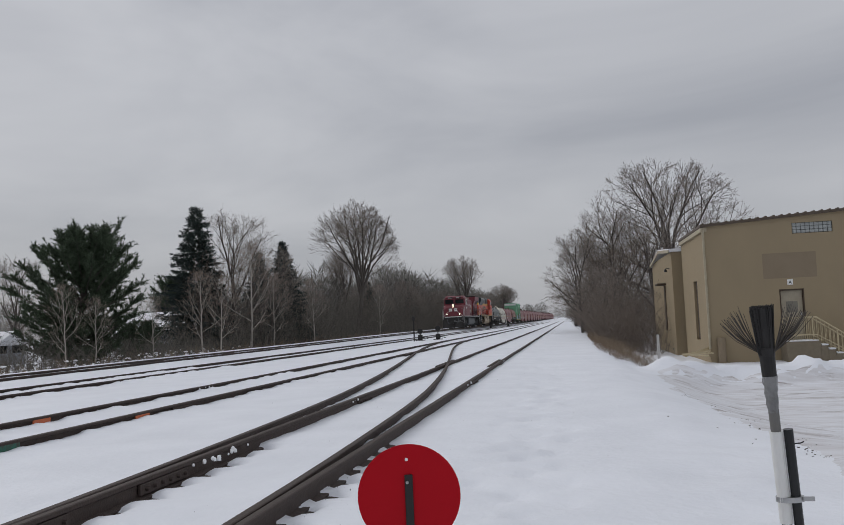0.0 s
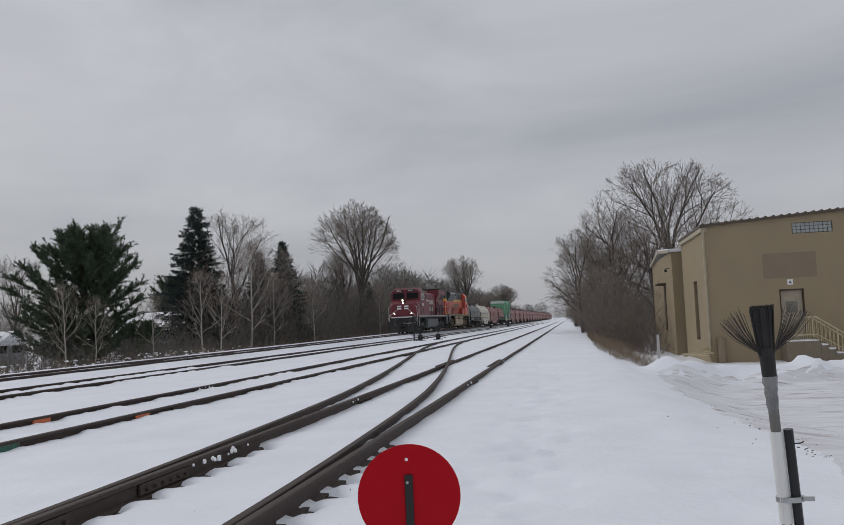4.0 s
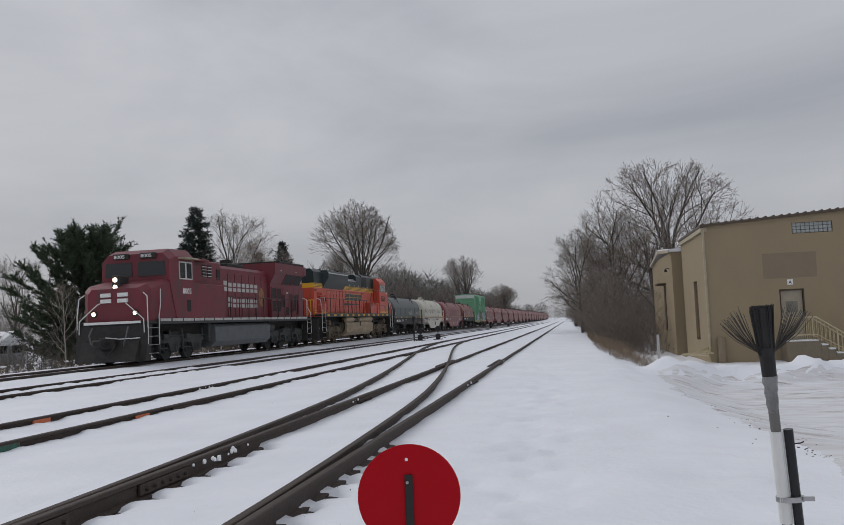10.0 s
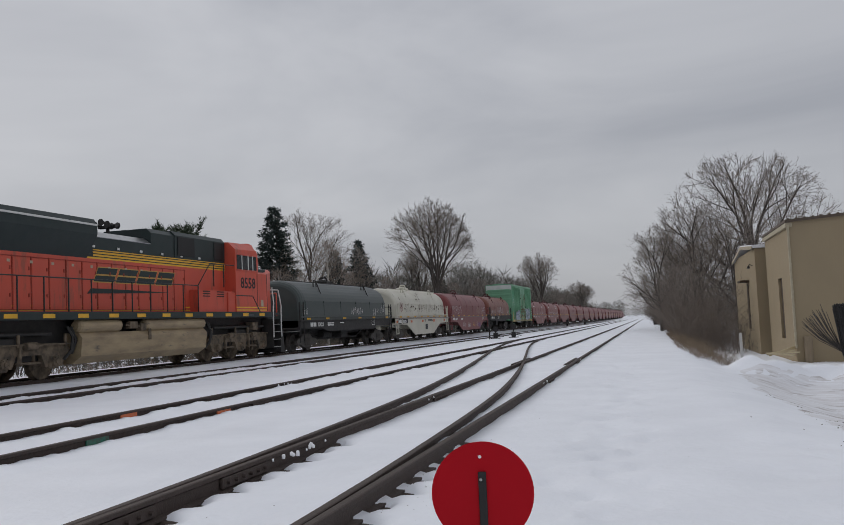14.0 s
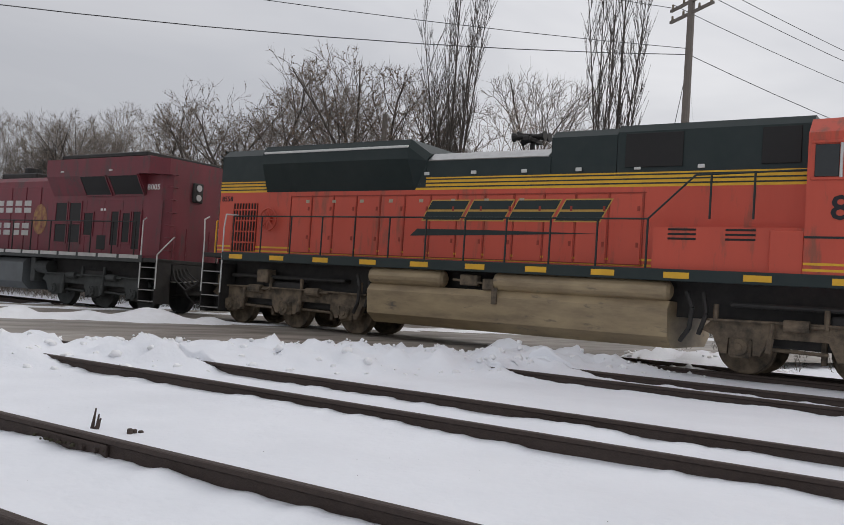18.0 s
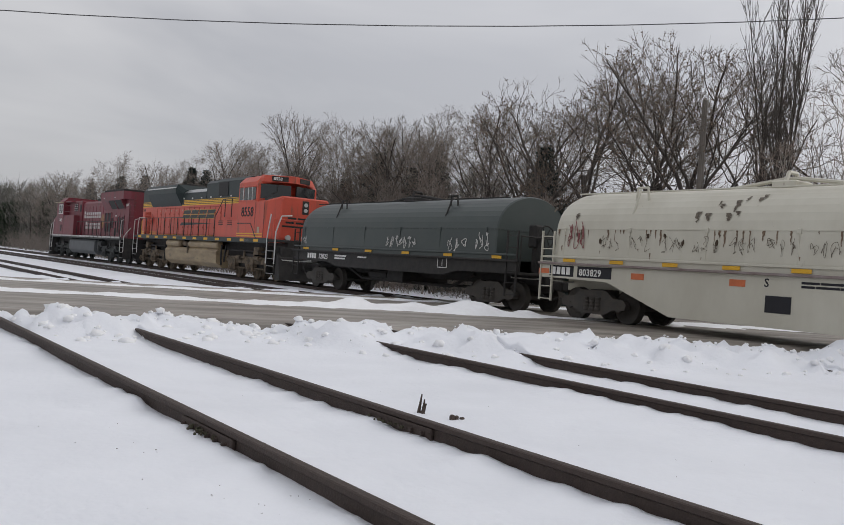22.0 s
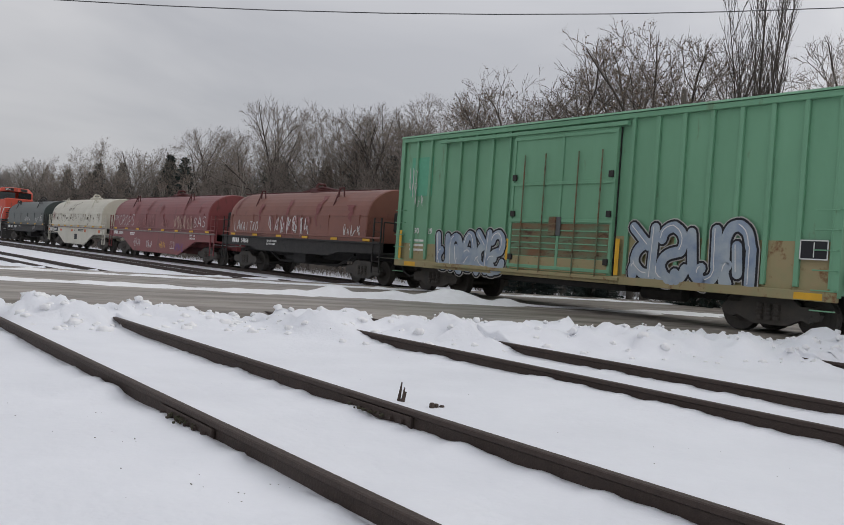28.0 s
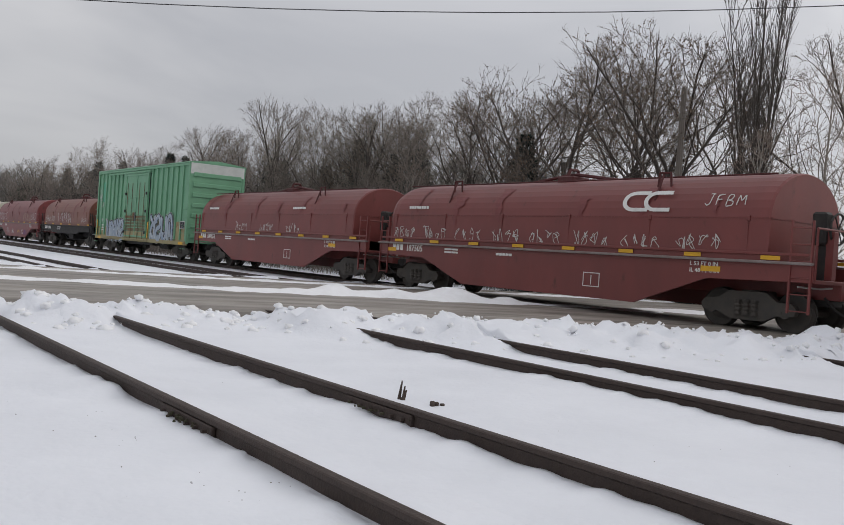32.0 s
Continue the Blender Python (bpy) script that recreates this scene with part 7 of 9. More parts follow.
def forking_tree(seed, height, width, label, bark=None, twigs=None, bole=0.2, lead=0.9, limbs=12, spread=(0.2, 1.1), kids=(8, 6, 5), up=0.05, stems=1, twig=0.007, thick=0.013, sprays=7, spray_length=0.42, leaves=0.0):
    """A bare tree: curved limbs run out to a domed crown and fill it with finer and finer twigs."""
    rnd = random.Random(seed)
    t, c, lf = Mesh(), Mesh(), Mesh()
    low = height * bole * 0.7
    cz, ea, eb = low + (height - low) * 0.47, width / 2, (height - low) * 0.53
    depth = len(kids)

    def reach(p, d):
        s = 0.2
        while s < height:
            q = p + d * s
            if (q.x / ea) ** 2 + (q.y / ea) ** 2 + ((q.z - cz) / eb) ** 2 > 1 and s > 0.4:
                break
            s += 0.25
        return s

    def grow(p, d, length, r, level):
        segs = max(2, 6 - level)
        pts = branch(t if level < 2 else c, p, d, length, r, max(r * 0.28, twig * 0.6), rnd, segs, 0.11 + 0.02 * level, up * (1 - 0.25 * level), max(3, 7 - 2 * level))
        if level >= 2:
            spray(c, pts, rnd, sprays if level == depth else sprays // 2 + 1, spray_length, twig * 0.5)
        if level == depth:
            return
        n = kids[level]
        for k in range(n):
            f = 0.2 + 0.79 * (k + rnd.random()) / n
            j = min(int(f * segs), segs - 1)
            q, dd = pts[j][0].lerp(pts[j + 1][0], f * segs - j), pts[j][1]
            side = Matrix.Rotation(k * 2.4 + rnd.gauss(0, 0.5), 3, dd) @ dd.orthogonal().normalized()
            ang = rnd.uniform(0.5, 0.95) * (1.05 - 0.4 * f)
            nd = (dd * math.cos(ang) + side * math.sin(ang)).normalized()
            ll = min(length * (0.74 - 0.38 * f) * rnd.uniform(0.7, 1.2), reach(q, nd) * rnd.uniform(0.9, 1.08))
            if ll > 0.22:
                grow(q, nd, ll, max(twig, r * (1 - 0.66 * f) * rnd.uniform(0.4, 0.62)), level + 1)

    for k in range(stems):
        a0 = 6.283 * k / stems + rnd.random()
        lean = (0.32 * width / height if stems > 1 else 0.03) * rnd.uniform(0.7, 1.2)
        d = Vector((lean * math.cos(a0), lean * math.sin(a0), 1)).normalized()
        off = 0.15 if stems > 1 else 0.0
        r0 = height * thick / stems ** 0.5
        n = 9
        stem = branch(t, Vector((off * math.cos(a0), off * math.sin(a0), -0.3)), d, height * lead, r0, r0 * 0.2 if lead > 0.6 else r0 * 0.7, rnd, n, 0.045, 0.012, 8)
        b0 = bole / lead
        for i in range(limbs):
            f = min(0.999, b0 + (1 - b0) * (i + rnd.random()) / limbs)
            j = min(int(f * n), n - 1)
            q = stem[j][0].lerp(stem[j + 1][0], f * n - j)
            g = (i + rnd.random()) / limbs
            a = i * 2.399 + seed + rnd.gauss(0, 0.3)
            th = spread[1] + (spread[0] - spread[1]) * g + rnd.gauss(0, 0.08)
            dd = Vector((math.cos(a) * math.sin(th), math.sin(a) * math.sin(th), math.cos(th)))
            grow(q, dd, reach(q, dd) * rnd.uniform(0.8, 1.0), max(twig * 2, r0 * (0.5 if lead < 0.6 else 0.42 - 0.26 * g) * rnd.uniform(0.8, 1.1)), 0)
    if leaves:
        for p in rnd.sample(c.v, int(len(c.v) * leaves)):
            q = Vector(p)
            a, b = Vector((rnd.gauss(0, 1), rnd.gauss(0, 1), rnd.gauss(0, 1))).normalized() * 0.05, Vector((rnd.gauss(0, 1), rnd.gauss(0, 1), rnd.gauss(0, 1))).normalized() * 0.035
            lf.add([tuple(q - a), tuple(q + b), tuple(q + a), tuple(q - b)], [(0, 1, 2, 3)])
    v = tagged(new("tree"), label, "tree")
    part("trunk", t, bark or BARK, v)
    part("crown", c, twigs or TWIG, v, "bare twigs")
    if lf.v:
        part("leaves", lf, DRYLEAF, v, "few clinging dry leaves")
    return v


def poplar_tree(seed, height, width, label, leads=7):
    """Close upright leaders with ascending whips that curve up beside them."""
    rnd = random.Random(seed)
    t, c = Mesh(), Mesh()
    for k in range(leads):
        a = k * 2.1 + seed
        tilt = rnd.uniform(0.08, 0.16)
        d = Vector((tilt * math.cos(a), tilt * math.sin(a), 1)).normalized() if k else Vector((0, 0, 1))
        h = height * (1 if k == 0 else rnd.uniform(0.6, 0.9))
        lead = branch(t, Vector((0.14 * math.cos(a) * (k > 0), 0.14 * math.sin(a) * (k > 0), -0.3 if k == 0 else 0.5 + 0.4 * k)), d, h, 0.19 if k == 0 else 0.09, 0.015, rnd, 12, 0.025, 0.03, 7)
        m = 48 if k == 0 else 28
        for i in range(m):
            f = 0.08 + 0.9 * (i + rnd.random()) / m
            j = min(int(f * 12), 11)
            q = lead[j][0].lerp(lead[j + 1][0], f * 12 - j)
            b = rnd.uniform(0, 6.283)
            w = branch(c, q, Vector((0.5 * math.cos(b), 0.5 * math.sin(b), 0.8)).normalized(), rnd.uniform(1.4, 3.2) * (1.15 - 0.6 * f), 0.042 * (1.2 - f), 0.012, rnd, 5, 0.05, 0.2, 4)
            spray(c, w, rnd, 6, 0.5, 0.004)
            for _ in range(5):
                z = rnd.choice(w[1:-1])
                e = rnd.uniform(0, 6.283)
                tw = branch(c, z[0], (z[1] + Vector((0.45 * math.cos(e), 0.45 * math.sin(e), 0.1))).normalized(), rnd.uniform(0.5, 1.4), 0.015, 0.008, rnd, 3, 0.06, 0.14, 3)
                spray(c, tw, rnd, 3, 0.35, 0.003)
    fitted((t, c), height, width)
    v = tagged(new("tree"), label, "tree")
    part("trunk", t, BARK, v)
    part("crown", c, BARK, v, "bare upright twigs")
    return v


def blade_tuft(mb, p, d, length, n, rnd, wide=0.012, open_=0.7):
    for _ in range(n):
        q = (d + Vector((rnd.gauss(0, open_), rnd.gauss(0, open_), rnd.gauss(0, open_)))).normalized() * length * rnd.uniform(0.7, 1.2)
        o = q.orthogonal().normalized() * wide
        o.rotate(Euler((rnd.random() * 6, rnd.random() * 6, 0)))
        mb.add([tuple(p - o), tuple(p + o), tuple(p + q)], [(0, 1, 2)])


def pine_tree(seed, height, width):
    """Upswept limbs, each carrying side shoots thick with short needles."""
    rnd = random.Random(seed)
    v = tagged(new("pine_tree"), "broad green pine tree with upswept ragged branches", "tree")
    t, c = Mesh(), Mesh()
    pts = branch(t, Vector((0, 0, -0.3)), Vector((0, 0, 1)), height * 0.9, 0.22, 0.05, rnd, 8, 0.03, 0, 7)
    n = 110
    for k in range(n):
        f = 0.03 + 0.94 * (k / n) ** 1.1
        j = min(int(f * 8), 7)
        p = pts[j][0].lerp(pts[j + 1][0], f * 8 - j)
        a = k * 2.399 + rnd.uniform(-0.3, 0.3)
        reach = width * 0.5 * (0.8 + 0.75 * f if f < 0.5 else 1.17 - 0.86 * ((f - 0.5) / 0.5) ** 1.25) * rnd.uniform(0.6, 1.18)
        d = Vector((math.cos(a), math.sin(a), 0.05 + 0.75 * f)).normalized()
        lp = branch(t, p, d, reach, 0.05, 0.012, rnd, 5, 0.07, 0.1, 4)
        for i in range(int(14 + reach * 9)):
            g = rnd.uniform(0.12, 1.0)
            j2 = min(int(g * 5), 4)
            q, e = lp[j2][0].lerp(lp[j2 + 1][0], g * 5 - j2), lp[j2][1]
            sd = (e * 0.8 + Vector((rnd.gauss(0, 0.5), rnd.gauss(0, 0.5), rnd.gauss(0.22, 0.3)))).normalized()
            sl = rnd.uniform(0.3, 0.75)
            for h in range(6):
                w = q + sd * sl * (h + rnd.random()) / 6
                blade_tuft(c, w, (sd + Vector((0, 0, 0.35))).normalized(), 0.23, 7, rnd, 0.02, 0.5)
    part("trunk", t, BARK, v)
    part("crown", c, NEEDLE, v, "dark green needles")
    return v


def spruce_tree(seed, height, width):
    """Whorls of drooping boughs, dense with short dark needles, to a pointed top."""
    rnd = random.Random(seed)
    v = tagged(new("spruce_tree"), "dark conical spruce tree with drooping branches", "tree")
    t, c = Mesh(), Mesh()
    branch(t, Vector((0, 0, -0.3)), Vector((0, 0, 1)), height, 0.16, 0.02, rnd, 6, 0.01, 0, 6)
    n = int(height * 20)
    for k in range(n):
        f = (k + rnd.random()) / n
        z = height * (0.05 + 0.94 * f)
        a = k * 2.399 + rnd.gauss(0, 0.2)
        reach = width * 0.5 * (1 - f) ** 0.85 * rnd.uniform(0.7, 1.18) + 0.12
        d = Vector((math.cos(a), math.sin(a), 0.35 * f - 0.28))
        m = max(3, int(reach * 8))
        for i in range(m):
            g = 0.15 + 0.85 * (i + rnd.random()) / m
            q = Vector((0, 0, z)) + d * reach * g + Vector((0, 0, 0.16 * g * g * reach))
            for _ in range(3):
                w = q + Vector((rnd.gauss(0, 0.11), rnd.gauss(0, 0.11), rnd.gauss(-0.04, 0.06)))
                blade_tuft(c, w, (d + Vector((0, 0, -0.1))).normalized(), 0.3, 5, rnd, 0.04, 0.45)
    part("trunk", t, BARK, v)
    part("crown", c, SPRUCE, v, "dark blue-green needles")
    return v


def thicket(name, label, spots, seed, hmin, hmax, mat, twigs=5, r=0.012, lean=0.18):
    """Tangled arching stems with fine side twigs; spots yields (x, y)."""
    rnd = random.Random(seed)
    mb = Mesh()
    for x, y in spots(rnd):
        p = Vector((x, y, ground_z(x, y) - 0.05))
        h = rnd.uniform(hmin, hmax) * rnd.uniform(0.6, 1.0)
        d = Vector((rnd.gauss(0, lean), rnd.gauss(0, lean), 1)).normalized()
        e = Vector((rnd.gauss(0, 0.25), rnd.gauss(0, 0.25), -0.1))
        pts = []
        q = p
        for i in range(4):
            pts.append((q, d))
            if i < 3:
                w = q + d * h / 3
                mb.tube(q, w, r * (1 - 0.24 * i), r * (0.76 - 0.24 * i), 3, caps=False)
                q, d = w, (d + e).normalized()
        spray(mb, pts, rnd, twigs, min(1.1, 0.2 + h * 0.16), r * 0.45)
        for _ in range(twigs):
            j = rnd.randint(0, 2)
            q = pts[j][0].lerp(pts[j + 1][0], rnd.random())
            dd = (pts[j][1] + Vector((rnd.gauss(0, 0.6), rnd.gauss(0, 0.6), rnd.gauss(0.0, 0.4)))).normalized()
            ll = h * rnd.uniform(0.1, 0.3)
            spray(mb, [(q, dd)] * 2, rnd, 1, ll, r * 0.5)
            spray(mb, [(q, dd), (q + dd * ll * 0.6, dd)], rnd, 2, min(0.6, 0.12 + ll * 0.4), r * 0.36)
    return tagged(part(name, mb, mat), label, "bushes", kind="stuff")


def place(proto, rows, group=""):
    """Copies of a plant at (x, y, scale, turn); the first row moves the plant itself."""
    for i, (x, y, s, a) in enumerate(rows):
        m = pose(x, y, ground_z(x, y), 0, 0, a)
        if i == 0:
            o = proto
            o.matrix_basis = m
        else:
            o = copy_thing(proto, m)
        o.scale = (s, s, s * (0.93 + 0.14 * ((i * 37) % 10) / 10))
        if group:
            o["group"] = group


OAK = forking_tree(21, 15.4, 14.2, "old bare oak with a wide rounded crown", bole=0.2, lead=0.45, limbs=13, spread=(0.08, 1.2), kids=(8, 6, 5), twig=0.012, thick=0.02, sprays=4, spray_length=0.5, up=0.02)
ROUND = forking_tree(22, 15.9, 9.8, "tall bare tree with a rounded crown", bole=0.3, lead=0.5, limbs=11, spread=(0.06, 0.55), kids=(8, 6, 5), up=0.03, twig=0.012, thick=0.016, sprays=4, spray_length=0.6)
GREY = forking_tree(23, 11.6, 8.8, "bare grey spreading tree with fine twigs", bole=0.16, lead=0.5, limbs=10, spread=(0.12, 1.2), kids=(7, 5, 4), up=0.03, twig=0.009, thick=0.016, sprays=4)
GREY_B = forking_tree(27, 11.6, 7.6, "bare grey tree with rising limbs and fine twigs", bole=0.2, lead=0.6, up=0.05, twig=0.009, stems=2, limbs=6, spread=(0.15, 1.05), kids=(7, 5, 4), thick=0.016, sprays=4)
LEAFY = forking_tree(24, 12.8, 8.8, "bare tree with a few dry brown leaves", twigs=TWIGRED, bole=0.14, lead=0.5, stems=2, limbs=7, spread=(0.2, 1.25), kids=(8, 5, 4), up=0.02, leaves=0.04, twig=0.010, thick=0.02, sprays=4)
MULTI = forking_tree(25, 9.5, 6.4, "bare tree with several grey stems", stems=3, bole=0.16, lead=0.65, limbs=4, spread=(0.1, 0.85), kids=(6, 5, 4), up=0.04, thick=0.014, twig=0.009, sprays=4)
YOUNG = forking_tree(26, 8.4, 4.6, "slender pale young tree without leaves", bark=BARKPALE, twigs=TWIGPALE, bole=0.22, lead=0.94, limbs=13, spread=(0.25, 0.8), kids=(5, 4), up=0.04, twig=0.009, thick=0.011, sprays=4, spray_length=0.35)
POPLAR = poplar_tree(28, 17.5, 3.1, "tall narrow poplar with upright bare branches")

place(OAK, [(8.6, 78, 1.07, 40)], "bare trees along the line")
place(ROUND, [(-24.1, 96, 1.05, 0), (-29, 110, 0.7, 120), (-25, 205, 1.08, 80), (-26, 335, 1.0, 10), (-27, 395, 0.95, 190), (-34, -52, 0.72, 200)], "bare trees along the line")
place(GREY, [(3.7, 77, 1.06, 0), (0.9, 71, 0.68, 100), (6.4, 68, 0.84, 230), (3.2, 98, 0.9, 50), (5.5, 118, 0.9, 300), (-30, -38.5, 0.9, 140), (-31, -49.5, 1.0, 260), (-30, -62, 1.04, 80), (-31, -77, 1.02, 10), (-31, -97, 0.98, 70), (-26.6, 66, 1.04, 330), (-33, 40, 0.55, 44), (-36, 52, 0.62, 80), (-31, -120, 0.98, 10), (-31, -142, 1.0, 200), (-62, 6, 0.5, 0), (-58, 14, 0.55, 90), (-36, -20, 1.0, 40), (-37, -26.5, 1.1, 130), (-36, -31.5, 1.05, 250), (-34.5, -37.5, 1.0, 300), (-35.5, -16.5, 0.8, 10)], "bare trees along the line")
place(GREY_B, [(-31, -44, 0.94, 20), (-30, -55.5, 0.96, 200), (-31, -69, 0.94, 100), (-30, -86, 0.82, 300), (-30, -108, 1.04, 20), (-30.5, -131, 1.0, 80), (-30, -156, 1.0, 180), (-24.4, 67.5, 0.74, 0), (2.2, 84, 0.86, 40), (4.5, 81, 1.0, 200), (1.3, 78, 0.72, 90), (-34, -47, 1.0, 130), (-33.5, -59, 1.02, 200), (-34, -66, 1.0, 20), (-33.5, -73, 1.0, 280), (-34, -82, 1.0, 50), (-34, -92, 1.05, 110), (-27, 84, 0.6, 0), (-64, -3, 0.5, 200), (-33, 31.5, 0.72, 40), (-34, 29.2, 0.68, 140)], "bare trees along the line")
place(LEAFY, [(-30.5, -26.2, 1.07, 0), (-31.5, -30.6, 1.06, 120), (-30.8, -34.3, 1.0, 210), (-32.5, -52, 0.82, 330), (-25.6, 62.5, 0.62, 100), (4.6, 69, 0.7, 20)], "bare trees along the line")
place(MULTI, [(-31, -73, 0.98, 0), (-29, -90, 0.95, 100), (-30, -102, 0.98, 200), (-29, -114, 1.0, 300), (-29, -126, 0.95, 30), (-31, -149, 1.0, 90), (-29, -58.5, 0.86, 200), (-29, -66, 0.84, 20), (-29, -47, 0.72, 20), (-29, -41.5, 0.66, 160), (-27, 116, 0.9, 90), (-25, 130, 0.85, 200), (-26, 145, 0.85, 10), (-25, 163, 0.85, 60), (-26, 182, 0.85, 170), (-24, 230, 0.95, 0), (-25, 262, 1.0, 70), (-26, 300, 1.05, 150), (-27, 360, 1.05, 20), (2.2, 140, 0.8, 0), (2.6, 165, 0.8, 90), (3.0, 200, 0.85, 180), (-37, 33, 0.6, 0), (-28, 34, 0.5, 0), (2.6, 58, 0.5, 30), (2.0, 66, 0.56, 90), (-26, 80, 0.66, 30), (-27, 88, 0.6, 90), (-26, 103, 0.66, 10)], "bare trees along the line")
place(YOUNG, [(-22.8, 60, 1.0, 0), (-23, 45.5, 0.42, 50), (-22.7, 51.5, 0.64, 200), (-22.8, 54.5, 0.66, 280), (-23.3, 40, 0.4, 20), (-22.5, 75, 0.7, 70), (-23, 104, 0.8, 10), (-23, 37, 0.45, 90), (-29.5, -17.9, 1.06, 0), (-29.2, -16.2, 0.86, 100), (-28.8, -20, 0.9, 100), (-27.5, -62, 0.85, 20), (-27, -71, 0.8, 200), (-27.2, -78, 0.82, 90), (-28, -41, 0.75, 30), (-26.5, -30, 0.6, 0), (-23.2, 66, 0.75, 0)], "young trees at the tracks")
place(POPLAR, [(-30.5, -21.2, 1.0, 0), (-30.5, -14.0, 0.94, 90)], "poplars")
PINE = pine_tree(31, 8.4, 7.0)
place(PINE, [(-26.0, 43, 1.0, 0), (-38, 80, 0.85, 100), (-28.6, 55.5, 0.32, 30), (-27.4, 51, 0.3, 80), (-34, -160, 1.0, 0), (-30, -175, 1.0, 50)])
SPR = spruce_tree(32, 11.4, 6.3)
place(SPR, [(-27.9, 62.5, 1.06, 0), (-25.6, 76, 0.82, 60), (-26.4, 72, 0.74, 120), (-32.5, -36.5, 0.8, 0), (-33, -47, 0.72, 90), (-34, -56, 0.86, 30), (-33, -66, 0.78, 10), (-31.5, -84, 0.8, 70), (-33, -92, 0.9, 20), (-32, -88, 0.7, 200), (-33.5, -60, 0.75, 10), (-33, -50, 0.7, 90), (-32.5, -116, 0.95, 10), (-33, -122, 0.9, 70), (-33.5, -135, 0.9, 10), (-34, -70, 0.8, 50), (-33.5, -78, 0.8, 70), (-34, -95, 0.9, 200), (-33, -108, 0.9, 20), (-34.5, -125, 0.9, 20), (-27, -29.5, 0.42, 0), (-27, -26, 0.38, 50), (-28, 120, 0.7, 0), (-28, 152, 0.75, 0), (-27.5, -21, 0.4, 10)])


def band(x0, x1, y0, y1, n):
    return lambda rnd: [(rnd.uniform(x0, x1), rnd.uniform(y0, y1)) for _ in range(n)]


thicket("brush", "dense dark leafless brush beside the tracks", band(-28.5, -22.5, 30, 60, 900), 41, 0.7, 2.3, BRUSH, 7, 0.012, 0.3)
thicket("brush", "tall dense leafless brush beside the tracks", band(-29.5, -22.5, 58, 150, 3200), 49, 1.4, 6.8, BRUSH, 9, 0.017, 0.28)
thicket("brush", "dense dark leafless brush far along the tracks", band(-30, -22.5, 150, 420, 2600), 42, 4.0, 9.5, BRUSH, 8, 0.045)
thicket("brush", "tangled brush behind the railway line", band(-31, -25.5, -160, -40, 2600), 43, 1.2, 4.2, TWIG, 8, 0.013, 0.3)
thicket("brush", "low open brush under the bare trees", band(-31, -26.5, -40, -14, 420), 50, 0.8, 3.0, BRUSH, 6, 0.011, 0.3)
thicket("brush", "low brush and weeds behind the tracks", band(-33, -25.5, -14, 30, 420), 44, 0.4, 1.6, BRUSH, 7, 0.012, 0.3)
thicket("brush", "reddish brush under the bare trees", lambda rnd: [(1.4 + abs(rnd.gauss(0, 1)) * 2.2, rnd.uniform(46, 125)) for _ in range(2500)], 45, 0.8, 5.6, TWIGRED, 10, 0.013, 0.45)
thicket("brush", "brush beside the far tracks", band(1.5, 7, 120, 330, 900), 46, 2.5, 6.5, BRUSH, 5, 0.03)
thicket("dry_grass", "dry tan grass and weeds by the snow", lambda rnd: [(1.0 + 0.05 * max(0, 34 - y) + rnd.random() * 1.4, y) for y in [rnd.uniform(27.5, 60) for _ in range(1100)]], 47, 0.2, 0.7, DRYGRASS, 3, 0.008, 0.3)
thicket("dry_grass", "dry weeds at the edge of the tracks", band(-22.9, -21.3, 28, 110, 900), 48, 0.25, 0.9, DRYGRASS, 3, 0.008, 0.3)


def snow_dust(spots, seed):
    rnd = random.Random(seed)
    mb = Mesh()
    for x, y in spots(rnd):
        z = ground_z(x, y) + rnd.uniform(0.0, 0.45)
        s = rnd.uniform(0.04, 0.16)
        mb.loft([[(x + s * k * math.cos(a) * rnd.uniform(0.7, 1.3), y + s * 1.5 * k * math.sin(a) * rnd.uniform(0.7, 1.3), z + h) for a in [i * math.pi / 3 for i in range(6)]] for k, h in ((0.5, 0), (1.0, 0.03), (0.4, 0.08))])
    return tagged(part("snow_patches", mb, CLOD), "patches of snow caught in the brush", "snow", kind="stuff")


snow_dust(lambda rnd: [(rnd.uniform(-27, -22.4), rnd.uniform(32, 62)) for _ in range(150)], 61)


